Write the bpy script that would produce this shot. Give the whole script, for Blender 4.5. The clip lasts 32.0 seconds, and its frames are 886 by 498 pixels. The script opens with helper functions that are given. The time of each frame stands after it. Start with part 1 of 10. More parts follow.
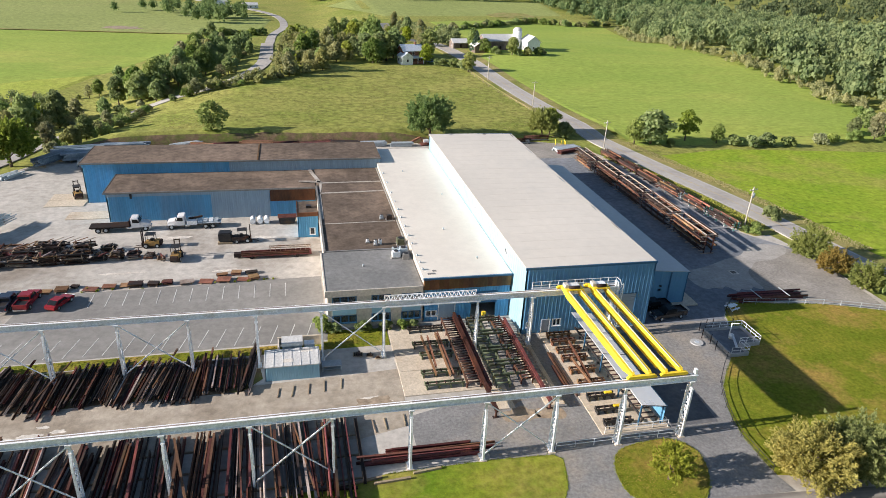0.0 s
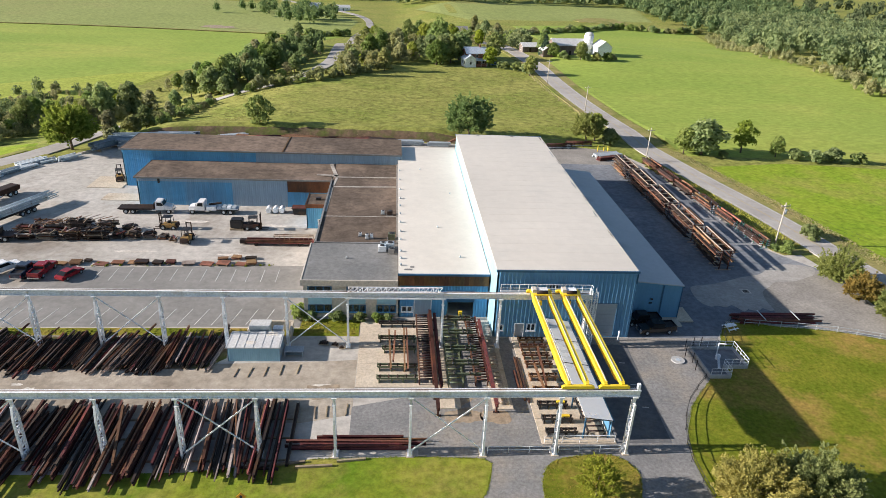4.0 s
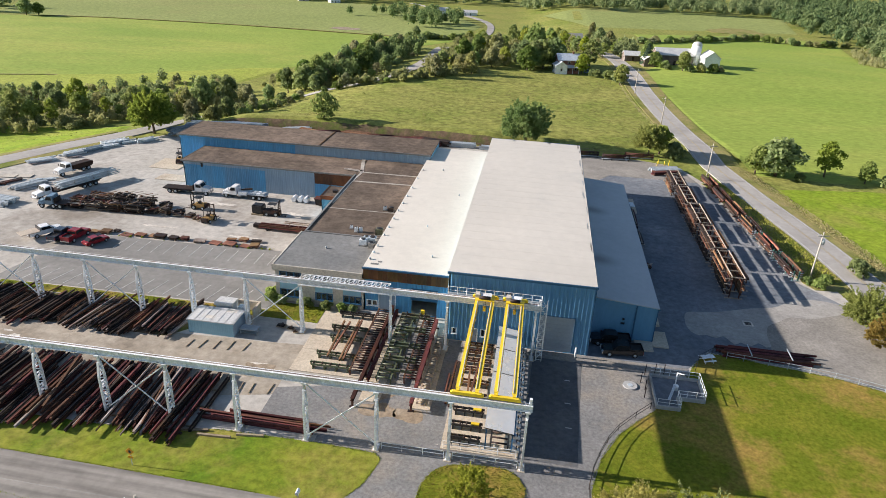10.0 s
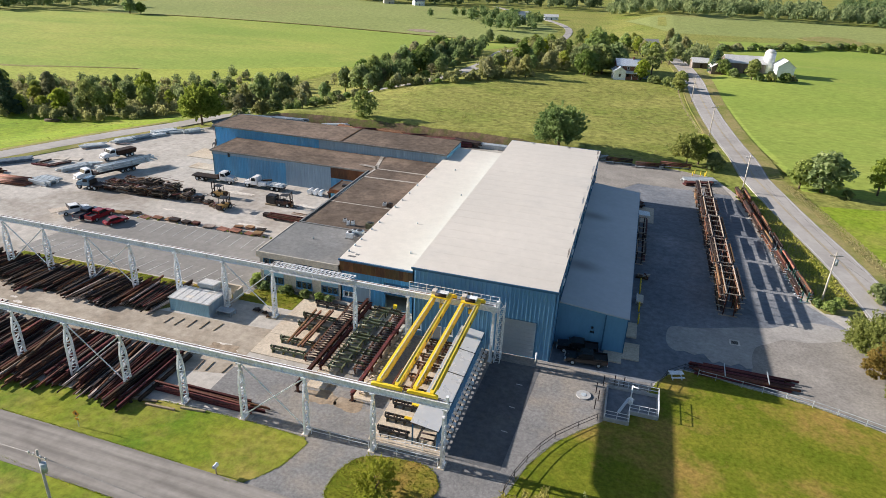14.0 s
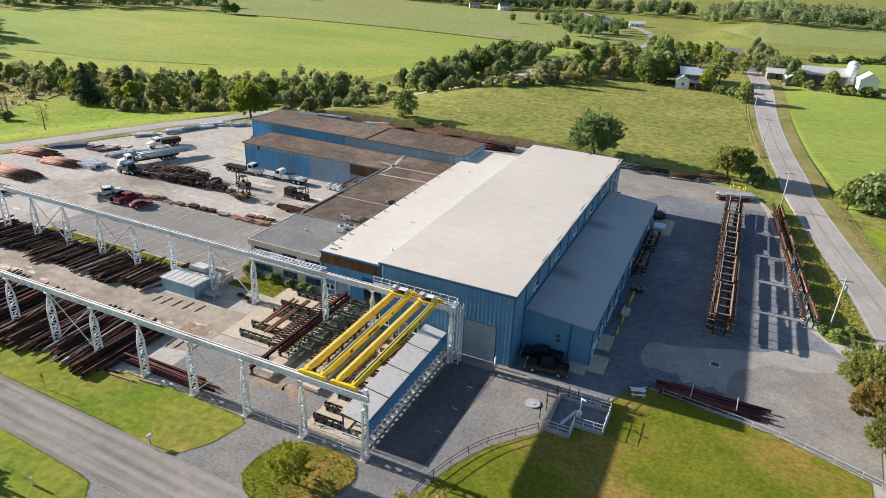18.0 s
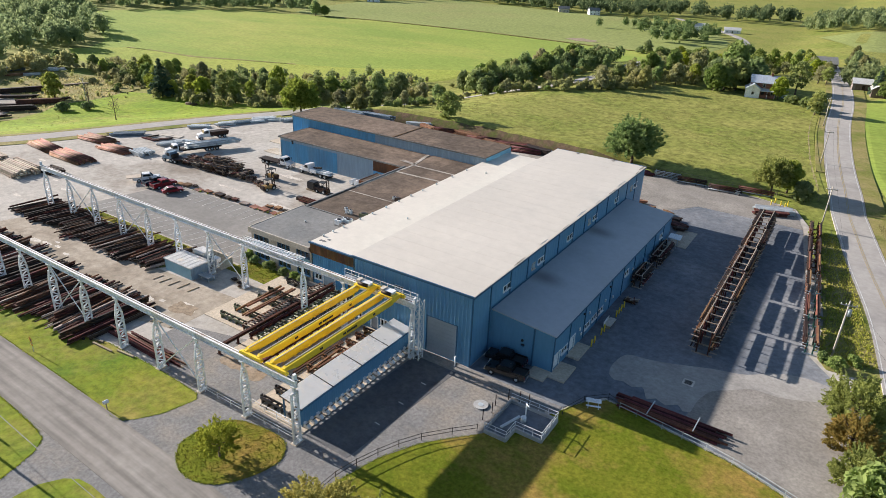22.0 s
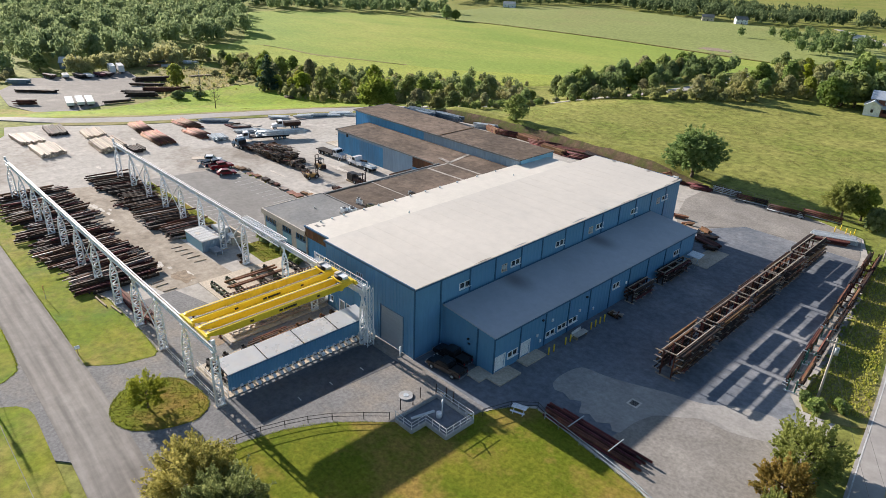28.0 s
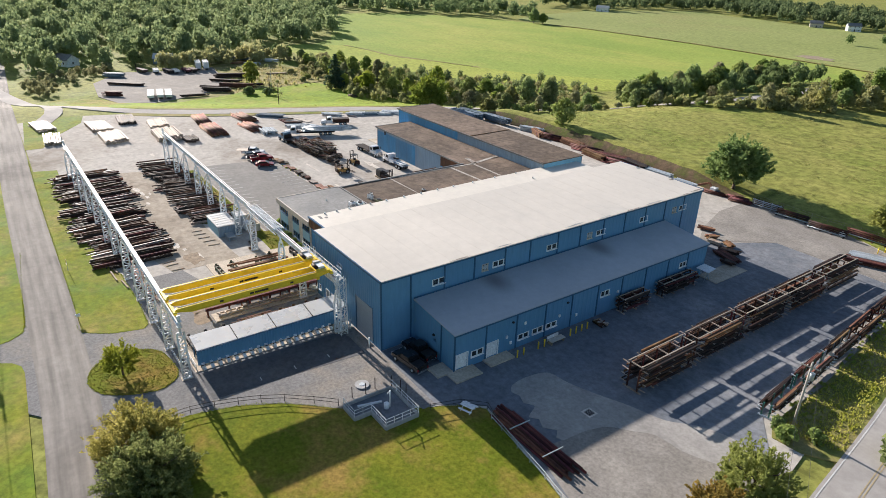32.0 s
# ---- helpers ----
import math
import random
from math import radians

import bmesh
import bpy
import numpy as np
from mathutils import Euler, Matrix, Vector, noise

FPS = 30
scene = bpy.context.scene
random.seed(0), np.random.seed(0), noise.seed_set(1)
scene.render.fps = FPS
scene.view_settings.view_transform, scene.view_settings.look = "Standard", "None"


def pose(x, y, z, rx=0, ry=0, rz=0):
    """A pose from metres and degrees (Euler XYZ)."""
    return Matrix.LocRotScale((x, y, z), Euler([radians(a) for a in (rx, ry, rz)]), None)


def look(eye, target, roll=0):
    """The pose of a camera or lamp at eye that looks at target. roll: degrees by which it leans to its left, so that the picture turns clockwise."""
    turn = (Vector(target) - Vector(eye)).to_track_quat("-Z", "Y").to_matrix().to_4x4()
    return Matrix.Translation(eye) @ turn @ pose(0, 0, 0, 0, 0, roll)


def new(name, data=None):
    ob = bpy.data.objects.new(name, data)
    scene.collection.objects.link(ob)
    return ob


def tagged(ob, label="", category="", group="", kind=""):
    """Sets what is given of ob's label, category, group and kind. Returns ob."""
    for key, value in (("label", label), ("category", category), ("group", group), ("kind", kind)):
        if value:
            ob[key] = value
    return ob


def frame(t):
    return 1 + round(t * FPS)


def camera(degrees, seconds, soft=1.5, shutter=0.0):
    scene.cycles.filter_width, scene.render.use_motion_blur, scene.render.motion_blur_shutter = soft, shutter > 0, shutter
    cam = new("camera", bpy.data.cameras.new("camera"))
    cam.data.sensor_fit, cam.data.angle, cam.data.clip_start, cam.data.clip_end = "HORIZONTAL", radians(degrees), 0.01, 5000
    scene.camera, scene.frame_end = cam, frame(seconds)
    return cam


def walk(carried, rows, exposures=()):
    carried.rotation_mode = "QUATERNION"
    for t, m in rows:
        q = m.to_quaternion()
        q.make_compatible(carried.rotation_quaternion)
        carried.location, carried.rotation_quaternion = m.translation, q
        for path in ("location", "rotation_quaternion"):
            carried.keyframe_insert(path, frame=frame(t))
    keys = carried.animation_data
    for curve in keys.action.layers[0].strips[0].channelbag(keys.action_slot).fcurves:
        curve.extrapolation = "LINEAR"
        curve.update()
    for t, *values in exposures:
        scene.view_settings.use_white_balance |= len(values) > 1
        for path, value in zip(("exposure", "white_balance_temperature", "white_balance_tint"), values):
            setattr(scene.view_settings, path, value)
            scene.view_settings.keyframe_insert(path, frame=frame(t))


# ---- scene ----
cam = camera(67.9, 32.0, soft=0.85)
METRES, EYE, TILT, LEAN, TURN = 133.64, 52.85, 0.0, 0.0, -13.5
ROWS = [
    (0.0, 0.0, 0.0, 0.0, 1.23, -24.9, -2.65),
    (0.5, 0.0158, 0.0002, -0.0003, 2.3, -24.9, -2.64),
    (1.0, 0.0316, 0.0006, -0.0007, 3.36, -24.9, -2.65),
    (1.5, 0.0476, 0.0013, -0.0009, 4.43, -24.89, -2.62),
    (2.0, 0.0632, 0.0023, -0.0015, 5.47, -24.88, -2.63),
    (2.5, 0.0789, 0.0037, -0.0019, 6.55, -24.88, -2.62),
    (3.0, 0.0946, 0.005, -0.0021, 7.63, -24.88, -2.62),
    (3.5, 0.1105, 0.0071, -0.0018, 8.72, -24.89, -2.59),
    (5.5, 0.1723, 0.017, -0.0024, 13.05, -24.89, -2.66),
    (6.0, 0.1874, 0.0205, -0.0022, 14.09, -24.89, -2.64),
    (6.5, 0.2027, 0.024, -0.0011, 15.17, -24.89, -2.62),
    (7.0, 0.2181, 0.0278, -0.0002, 16.24, -24.89, -2.59),
    (7.5, 0.2321, 0.0317, 0.0006, 17.23, -24.89, -2.58),
    (8.0, 0.2472, 0.0361, 0.0012, 18.24, -24.89, -2.54),
    (8.5, 0.2621, 0.0405, 0.0019, 19.26, -24.92, -2.56),
    (9.0, 0.2768, 0.0453, 0.0021, 20.26, -24.92, -2.54),
    (9.5, 0.2917, 0.0503, 0.0015, 21.25, -24.93, -2.51),
    (10.0, 0.3066, 0.0556, 0.0005, 22.24, -24.93, -2.48),
    (10.5, 0.3214, 0.0611, 0.0, 23.19, -24.92, -2.45),
    (11.0, 0.3361, 0.0666, 0.0002, 24.19, -24.93, -2.46),
    (11.5, 0.3507, 0.0725, 0.0, 25.2, -24.93, -2.46),
    (12.0, 0.3651, 0.0786, -0.0004, 26.19, -24.93, -2.46),
    (12.5, 0.3792, 0.0849, -0.0008, 27.18, -24.93, -2.48),
    (13.0, 0.3934, 0.0915, -0.0006, 28.19, -24.94, -2.45),
    (13.5, 0.4077, 0.0984, -0.0001, 29.22, -24.95, -2.43),
    (14.0, 0.4217, 0.1055, 0.0003, 30.23, -24.94, -2.42),
    (14.5, 0.4355, 0.1132, 0.0002, 31.24, -24.93, -2.42),
    (16.5, 0.4883, 0.1462, 0.0002, 35.32, -24.92, -2.49),
    (17.0, 0.5012, 0.1547, 0.0001, 36.34, -24.9, -2.5),
    (17.5, 0.514, 0.1635, 0.0002, 37.38, -24.89, -2.5),
    (18.0, 0.5267, 0.1726, 0.0002, 38.41, -24.89, -2.5),
    (18.5, 0.5393, 0.1817, 0.0, 39.43, -24.9, -2.51),
    (19.0, 0.5518, 0.1914, 0.0, 40.46, -24.9, -2.47),
    (19.5, 0.5639, 0.2011, 0.0004, 41.47, -24.92, -2.48),
    (20.0, 0.5762, 0.2112, 0.0006, 42.52, -24.92, -2.43),
    (20.5, 0.5883, 0.2216, 0.0005, 43.6, -24.91, -2.39),
    (21.0, 0.6003, 0.2319, 0.0004, 44.67, -24.92, -2.34),
    (21.5, 0.6121, 0.2426, 0.0004, 45.76, -24.91, -2.28),
    (22.0, 0.6235, 0.2533, 0.0005, 46.8, -24.9, -2.24),
    (22.5, 0.6348, 0.2643, 0.0005, 47.89, -24.89, -2.21),
    (23.0, 0.646, 0.2755, 0.0006, 48.97, -24.89, -2.14),
    (23.5, 0.6568, 0.287, 0.0007, 50.05, -24.88, -2.03),
    (24.0, 0.6674, 0.2984, 0.0007, 51.1, -24.88, -1.96),
    (24.5, 0.6778, 0.3099, 0.0006, 52.19, -24.88, -1.93),
    (25.0, 0.688, 0.3213, 0.0003, 53.24, -24.88, -1.99),
    (25.5, 0.6979, 0.3333, 0.0002, 54.31, -24.89, -2.02),
    (27.5, 0.7356, 0.382, -0.0012, 58.49, -24.87, -1.97),
    (28.0, 0.7444, 0.3946, -0.0013, 59.54, -24.87, -1.97),
    (28.5, 0.753, 0.4075, -0.0013, 60.61, -24.88, -1.95),
    (29.0, 0.7615, 0.4205, -0.0011, 61.67, -24.89, -1.91),
    (29.5, 0.7698, 0.4335, -0.001, 62.73, -24.89, -1.88),
    (30.0, 0.7779, 0.4467, -0.0011, 63.82, -24.89, -1.85),
    (30.5, 0.7855, 0.46, -0.0012, 64.88, -24.88, -1.84),
    (31.0, 0.7929, 0.4736, -0.0015, 65.95, -24.87, -1.81),
    (31.5, 0.8002, 0.4874, -0.0014, 67.01, -24.86, -1.74),
    (32.0, 0.8073, 0.5012, -0.0012, 68.09, -24.85, -1.68),
]
walk(cam, [(t, pose(0, 0, EYE, TILT, LEAN, TURN) @ pose(METRES * x, METRES * y, METRES * z, 90 + pitch, roll, yaw)) for t, x, y, z, yaw, pitch, roll in ROWS])

# ---- daylight: low sun from the west, clear sky ----
SUN_EL, SUN_AZ = 19.9, -91.7
world = bpy.data.worlds.new("sky")
scene.world = world
world.use_nodes = True
wn = world.node_tree.nodes
sky = wn.new("ShaderNodeTexSky")
sky.sky_type = "NISHITA"
sky.sun_disc = False
sky.sun_elevation = radians(SUN_EL)
sky.sun_rotation = radians(SUN_AZ)
sky.air_density, sky.dust_density, sky.ozone_density = 1.0, 0.8, 2.0
wn["Background"].inputs["Strength"].default_value = 0.066
world.node_tree.links.new(sky.outputs["Color"], wn["Background"].inputs["Color"])
sun_data = bpy.data.lights.new("sun", "SUN")
sun_data.energy, sun_data.angle, sun_data.color = 5.0, radians(0.6), (1.0, 0.905, 0.835)
sun = new("sun", sun_data)
sun.matrix_world = look((300 * math.sin(radians(SUN_AZ)), 80 + 300 * math.cos(radians(SUN_AZ)), 300 * math.tan(radians(SUN_EL))), (0, 80, 0))
scene.view_settings.exposure = 1.03

# ---- small builders ----
rnd = random.Random(7)


def sm(a, b, v):
    t = min(1.0, max(0.0, (v - a) / (b - a)))
    return t * t * (3 - 2 * t)


def hgt(x, y):
    """Height of the land: level works yard, pasture hill behind, valley to the west and north."""
    u = x - 0.49 * (min(y, 190) - 130)
    far = sm(200, 260, y)
    l = (0.44 * sm(-90, -138, u) + 0.18 * sm(-124, -230, u)) * (1 - far) + 0.62 * sm(-72, -210, x) * far
    b = 0.85 * sm(330, 480, y) * (1 - 0.65 * sm(10, 80, x))
    lb = 0.75 * sm(168, 260, y) * sm(-10, -90, x)
    hill = (1.6 * sm(184, 195, y) + 2.2 * sm(188, 300, y) + 2.2 * sm(60, 115, x) * sm(240, 320, y)) * sm(-75, -10, x) * (1 - sm(345, 450, y))
    return hill - 14 * (1 - (1 - l) * (1 - b) * (1 - lb))


def bx(bm, x0, y0, z0, x1, y1, z1):
    v = [bm.verts.new(p) for p in ((x0, y0, z0), (x1, y0, z0), (x1, y1, z0), (x0, y1, z0), (x0, y0, z1), (x1, y0, z1), (x1, y1, z1), (x0, y1, z1))]
    for f in ((3, 2, 1, 0), (4, 5, 6, 7), (0, 1, 5, 4), (1, 2, 6, 5), (2, 3, 7, 6), (3, 0, 4, 7)):
        bm.faces.new([v[i] for i in f])
    return bm


def prism(bm, pts, axis, a, b):
    """Extrudes a 2D outline along an axis: 'x' takes (y, z), 'y' takes (x, z), 'z' takes (x, y)."""
    put = {"x": lambda p, c: (c, p[0], p[1]), "y": lambda p, c: (p[0], c, p[1]), "z": lambda p, c: (p[0], p[1], c)}[axis]
    u = [bm.verts.new(put(p, a)) for p in pts]
    w = [bm.verts.new(put(p, b)) for p in pts]
    n = len(pts)
    made = [bm.faces.new(u), bm.faces.new(w)]
    for i in range(n):
        made.append(bm.faces.new((u[i], u[(i + 1) % n], w[(i + 1) % n], w[i])))
    bmesh.ops.recalc_face_normals(bm, faces=made)
    return bm


def bar(bm, p, q, w, h=None):
    """A square-cut bar from p to q, w wide and h high."""
    h = h or w
    p, q = Vector(p), Vector(q)
    d = (q - p).normalized()
    up = Vector((0, 0, 1)) if abs(d.z) < 0.98 else Vector((0, 1, 0))
    s = d.cross(up).normalized() * (w / 2)
    u = s.cross(d).normalized() * (h / 2)
    v = [bm.verts.new(c + a * s + b * u) for c in (p, q) for a, b in ((-1, -1), (1, -1), (1, 1), (-1, 1))]
    for f in ((0, 1, 2, 3), (7, 6, 5, 4), (1, 0, 4, 5), (2, 1, 5, 6), (3, 2, 6, 7), (0, 3, 7, 4)):
        bm.faces.new([v[i] for i in f])
    return bm


def rod(bm, p, q, r, r2=None, n=8, caps=True):
    """A round bar or tapered tube from p to q."""
    p, q = Vector(p), Vector(q)
    r2 = r if r2 is None else r2
    d = (q - p).normalized()
    s = d.orthogonal().normalized()
    t = d.cross(s)
    a, b = [], []
    for i in range(n):
        c = math.cos(2 * math.pi * i / n) * s + math.sin(2 * math.pi * i / n) * t
        a.append(bm.verts.new(p + c * r))
        b.append(bm.verts.new(q + c * r2))
    for i in range(n):
        f = bm.faces.new((a[i], a[(i + 1) % n], b[(i + 1) % n], b[i]))
        f.smooth = n > 6
    if caps:
        bm.faces.new(a[::-1])
        bm.faces.new(b)
    return bm


def mesh_of(bm, name):
    me = bpy.data.meshes.new(name)
    bm.to_mesh(me)
    bm.free()
    return me


def part(name, bm, material, parent=None, label="", here=False, kind=""):
    """Links a bmesh as one mesh under a thing. here: the bmesh is in world places and is moved to the parent's own."""
    me = bm if isinstance(bm, bpy.types.Mesh) else mesh_of(bm, name)
    if here and parent is not None:
        me.transform(Matrix.Translation(-at_world(parent)))
    if not me.materials:
        me.materials.append(material)
    ob = new(name, me)
    ob.parent = parent
    tagged(ob, label, "", "", kind)
    return ob


def at_world(ob):
    v = Vector(ob.location)
    while ob.parent:
        ob = ob.parent
        v += Vector(ob.location)
    return v


def thing(name, x, y, z, label, category, group="", rz=0.0, kind=""):
    ob = new(name)
    ob.empty_display_size = 0.3
    ob.matrix_basis = pose(x, y, z, 0, 0, rz)
    return tagged(ob, label, category, group, kind)


def solid(name, bm, material, label, category, group="", kind="", m=None):
    """A thing that is one mesh."""
    me = bm if isinstance(bm, bpy.types.Mesh) else mesh_of(bm, name)
    if not me.materials:
        me.materials.append(material)
    ob = new(name, me)
    if m is not None:
        ob.matrix_basis = m
    return tagged(ob, label, category, group, kind)


# ---- materials ----
def mat(name, a, b, rough=0.7, metal=0.0, scale=1.0, fine=12.0, c=None, amount=0.5, tint=0.0, bump=0.0, bump_scale=20.0, island=0.0, stretch=None, spec=0.35, grain=0.2):
    """Two-scale mottled surface between colours a and b, with patches of c, in world metres.
    tint: how far single objects differ; island: how far loose pieces of one mesh differ; stretch: scaling of the pattern by axis."""
    m = bpy.data.materials.new(name)
    m.use_nodes = True
    n, l = m.node_tree.nodes, m.node_tree.links
    bs = n["Principled BSDF"]
    geo = n.new("ShaderNodeNewGeometry")
    pos = geo.outputs["Position"]
    if stretch:
        mp = n.new("ShaderNodeVectorMath")
        mp.operation = "MULTIPLY"
        mp.inputs[1].default_value = stretch
        l.new(pos, mp.inputs[0])
        pos = mp.outputs[0]

    def noise_at(s, detail, rgh=0.6):
        t = n.new("ShaderNodeTexNoise")
        t.inputs["Scale"].default_value, t.inputs["Detail"].default_value, t.inputs["Roughness"].default_value = s, detail, rgh
        l.new(pos, t.inputs["Vector"])
        return t.outputs["Fac"]

    def mix(kind, fac, x, y):
        k = n.new("ShaderNodeMix")
        k.data_type, k.blend_type = "RGBA", kind
        for sock, val in ((k.inputs[0], fac), (k.inputs[6], x), (k.inputs[7], y)):
            if hasattr(val, "is_linked"):
                l.new(val, sock)
            elif isinstance(val, float):
                sock.default_value = val
            else:
                sock.default_value = (*val, 1)
        return k.outputs[2]

    def ramp(sock, lo, hi):
        r = n.new("ShaderNodeMapRange")
        r.inputs[1].default_value, r.inputs[2].default_value = lo, hi
        l.new(sock, r.inputs[0])
        return r.outputs[0]

    big, small = noise_at(scale, 4), noise_at(fine, 8, 0.72)
    col = mix("MIX", ramp(big, 0.35, 0.65), a, b)
    if c:
        col = mix("MIX", ramp(noise_at(scale * 0.37, 5, 0.7), 0.56 - 0.1 * amount, 0.72 - 0.1 * amount), col, c)
    grey = n.new("ShaderNodeCombineColor")
    sc = n.new("ShaderNodeMapRange")
    sc.inputs[1].default_value, sc.inputs[2].default_value, sc.inputs[3].default_value, sc.inputs[4].default_value = 0.36, 0.64, 1 - grain, 1 + grain
    l.new(small, sc.inputs[0])
    for i in range(3):
        l.new(sc.outputs[0], grey.inputs[i])
    col = mix("MULTIPLY", 1.0, col, grey.outputs[0])
    for strength, source in ((tint, "object"), (island, "island")):
        if strength:
            src = n.new("ShaderNodeObjectInfo").outputs["Random"] if source == "object" else geo.outputs["Random Per Island"]
            hs = n.new("ShaderNodeHueSaturation")
            for sock, lo, hi in (("Value", 1 - strength, 1 + strength), ("Hue", 0.5 - 0.06 * strength, 0.5 + 0.06 * strength)):
                r = n.new("ShaderNodeMapRange")
                r.inputs[3].default_value, r.inputs[4].default_value = lo, hi
                if sock == "Hue":
                    w = n.new("ShaderNodeMath")
                    w.operation = "FRACT"
                    ml = n.new("ShaderNodeMath")
                    ml.operation = "MULTIPLY"
                    ml.inputs[1].default_value = 7.31
                    l.new(src, ml.inputs[0])
                    l.new(ml.outputs[0], w.inputs[0])
                    l.new(w.outputs[0], r.inputs[0])
                else:
                    l.new(src, r.inputs[0])
                l.new(r.outputs[0], hs.inputs[sock])
            l.new(col, hs.inputs["Color"])
            col = hs.outputs[0]
    l.new(col, bs.inputs["Base Color"])
    bs.inputs["Metallic"].default_value = metal
    bs.inputs["Specular IOR Level"].default_value = spec
    rr = n.new("ShaderNodeMapRange")
    rr.inputs[1].default_value, rr.inputs[2].default_value = 0.3, 0.7
    rr.inputs[3].default_value, rr.inputs[4].default_value = max(0.05, rough - 0.1), min(1.0, rough + 0.1)
    l.new(big, rr.inputs[0])
    l.new(rr.outputs[0], bs.inputs["Roughness"])
    if bump:
        bp = n.new("ShaderNodeBump")
        bp.inputs["Strength"].default_value, bp.inputs["Distance"].default_value = min(1.0, bump), 0.05 * max(1.0, bump)
        l.new(noise_at(bump_scale, 6, 0.65), bp.inputs["Height"])
        l.new(bp.outputs[0], bs.inputs["Normal"])
    return m


def leaf_mat(name, a, b, tint=0.25):
    """Leaves: matt, lit through from behind, each clump a little different."""
    m = bpy.data.materials.new(name)
    m.use_nodes = True
    n, l = m.node_tree.nodes, m.node_tree.links
    n.remove(n["Principled BSDF"])
    geo, obj = n.new("ShaderNodeNewGeometry"), n.new("ShaderNodeObjectInfo")
    k = n.new("ShaderNodeMix")
    k.data_type = "RGBA"
    k.inputs[6].default_value, k.inputs[7].default_value = (*a, 1), (*b, 1)
    l.new(geo.outputs["Random Per Island"], k.inputs[0])
    hs = n.new("ShaderNodeHueSaturation")
    for sock, lo, hi, mul in (("Value", 1 - tint, 1 + tint, 1.0), ("Hue", 0.488, 0.512, 5.17), ("Saturation", 0.8, 1.1, 9.73)):
        ml, w, r = n.new("ShaderNodeMath"), n.new("ShaderNodeMath"), n.new("ShaderNodeMapRange")
        ml.operation, w.operation = "MULTIPLY", "FRACT"
        ml.inputs[1].default_value = mul * 0.999
        l.new(obj.outputs["Random"], ml.inputs[0])
        l.new(ml.outputs[0], w.inputs[0])
        l.new(w.outputs[0], r.inputs[0])
        r.inputs[3].default_value, r.inputs[4].default_value = lo, hi
        l.new(r.outputs[0], hs.inputs[sock])
    ns, yl, nr = n.new("ShaderNodeTexNoise"), n.new("ShaderNodeMix"), n.new("ShaderNodeMapRange")
    ns.inputs["Scale"].default_value, ns.inputs["Detail"].default_value = 0.11, 2
    nr.inputs[1].default_value, nr.inputs[2].default_value, nr.inputs[4].default_value = 0.42, 0.68, 0.5
    yl.data_type = "RGBA"
    yl.inputs[7].default_value = (min(1, b[0] * 1.35), b[1] * 1.22, b[2] * 1.15, 1)
    l.new(geo.outputs["Position"], ns.inputs["Vector"])
    l.new(ns.outputs["Fac"], nr.inputs[0])
    l.new(nr.outputs[0], yl.inputs[0])
    l.new(k.outputs[2], yl.inputs[6])
    l.new(yl.outputs[2], hs.inputs["Color"])
    d, t, x = n.new("ShaderNodeBsdfDiffuse"), n.new("ShaderNodeBsdfTranslucent"), n.new("ShaderNodeMixShader")
    x.inputs[0].default_value = 0.48
    l.new(hs.outputs[0], d.inputs[0])
    l.new(hs.outputs[0], t.inputs[0])
    l.new(d.outputs[0], x.inputs[1])
    l.new(t.outputs[0], x.inputs[2])
    l.new(x.outputs[0], n["Material Output"].inputs[0])
    return m


def glass_mat():
    m = bpy.data.materials.new("window glass")
    m.use_nodes = True
    bs = m.node_tree.nodes["Principled BSDF"]
    bs.inputs["Base Color"].default_value = (0.12, 0.15, 0.17, 1)
    bs.inputs["Roughness"].default_value = 0.06
    bs.inputs["Transmission Weight"].default_value = 0.6
    bs.inputs["IOR"].default_value = 1.45
    return m


M_MEADOW = mat("meadow grass", (0.211, 0.23, 0.054), (0.261, 0.257, 0.072), 0.95, scale=0.05, fine=0.5, c=(0.171, 0.211, 0.0405), amount=0.7, bump=2.2, bump_scale=0.7, spec=0.1, grain=0.4)
M_FIELD = mat("green crop", (0.221, 0.302, 0.0558), (0.275, 0.338, 0.0702), 0.95, scale=0.014, fine=0.5, c=(0.347, 0.36, 0.0855), amount=0.8, bump=1.3, bump_scale=0.6, spec=0.1, grain=0.18, stretch=(0.75, 1.3, 1))
M_FIELDY = mat("mown yellow-green grass", (0.275, 0.325, 0.055), (0.335, 0.365, 0.075), 0.95, scale=0.04, fine=0.6, c=(0.24, 0.30, 0.05), amount=0.7, bump=1.6, bump_scale=0.7, spec=0.1, grain=0.25)
M_FIELD2 = mat("pale stubble field", (0.232, 0.271, 0.086), (0.267, 0.301, 0.103), 0.95, scale=0.01, fine=0.35, c=(0.275, 0.267, 0.103), amount=0.3, bump=1.6, bump_scale=0.6, spec=0.1, grain=0.24)
M_MEADB = mat("lush meadow grass", (0.178, 0.27, 0.0194), (0.238, 0.308, 0.0302), 0.95, scale=0.1, fine=0.7, c=(0.27, 0.281, 0.054), amount=0.6, bump=2.0, bump_scale=0.8, spec=0.1, grain=0.3)
M_LAWN = mat("mown lawn", (0.118, 0.194, 0.0142), (0.218, 0.241, 0.0282), 0.95, scale=0.14, fine=0.9, c=(0.277, 0.236, 0.0589), amount=0.9, bump=1.0, bump_scale=1.1, spec=0.1, grain=0.3)
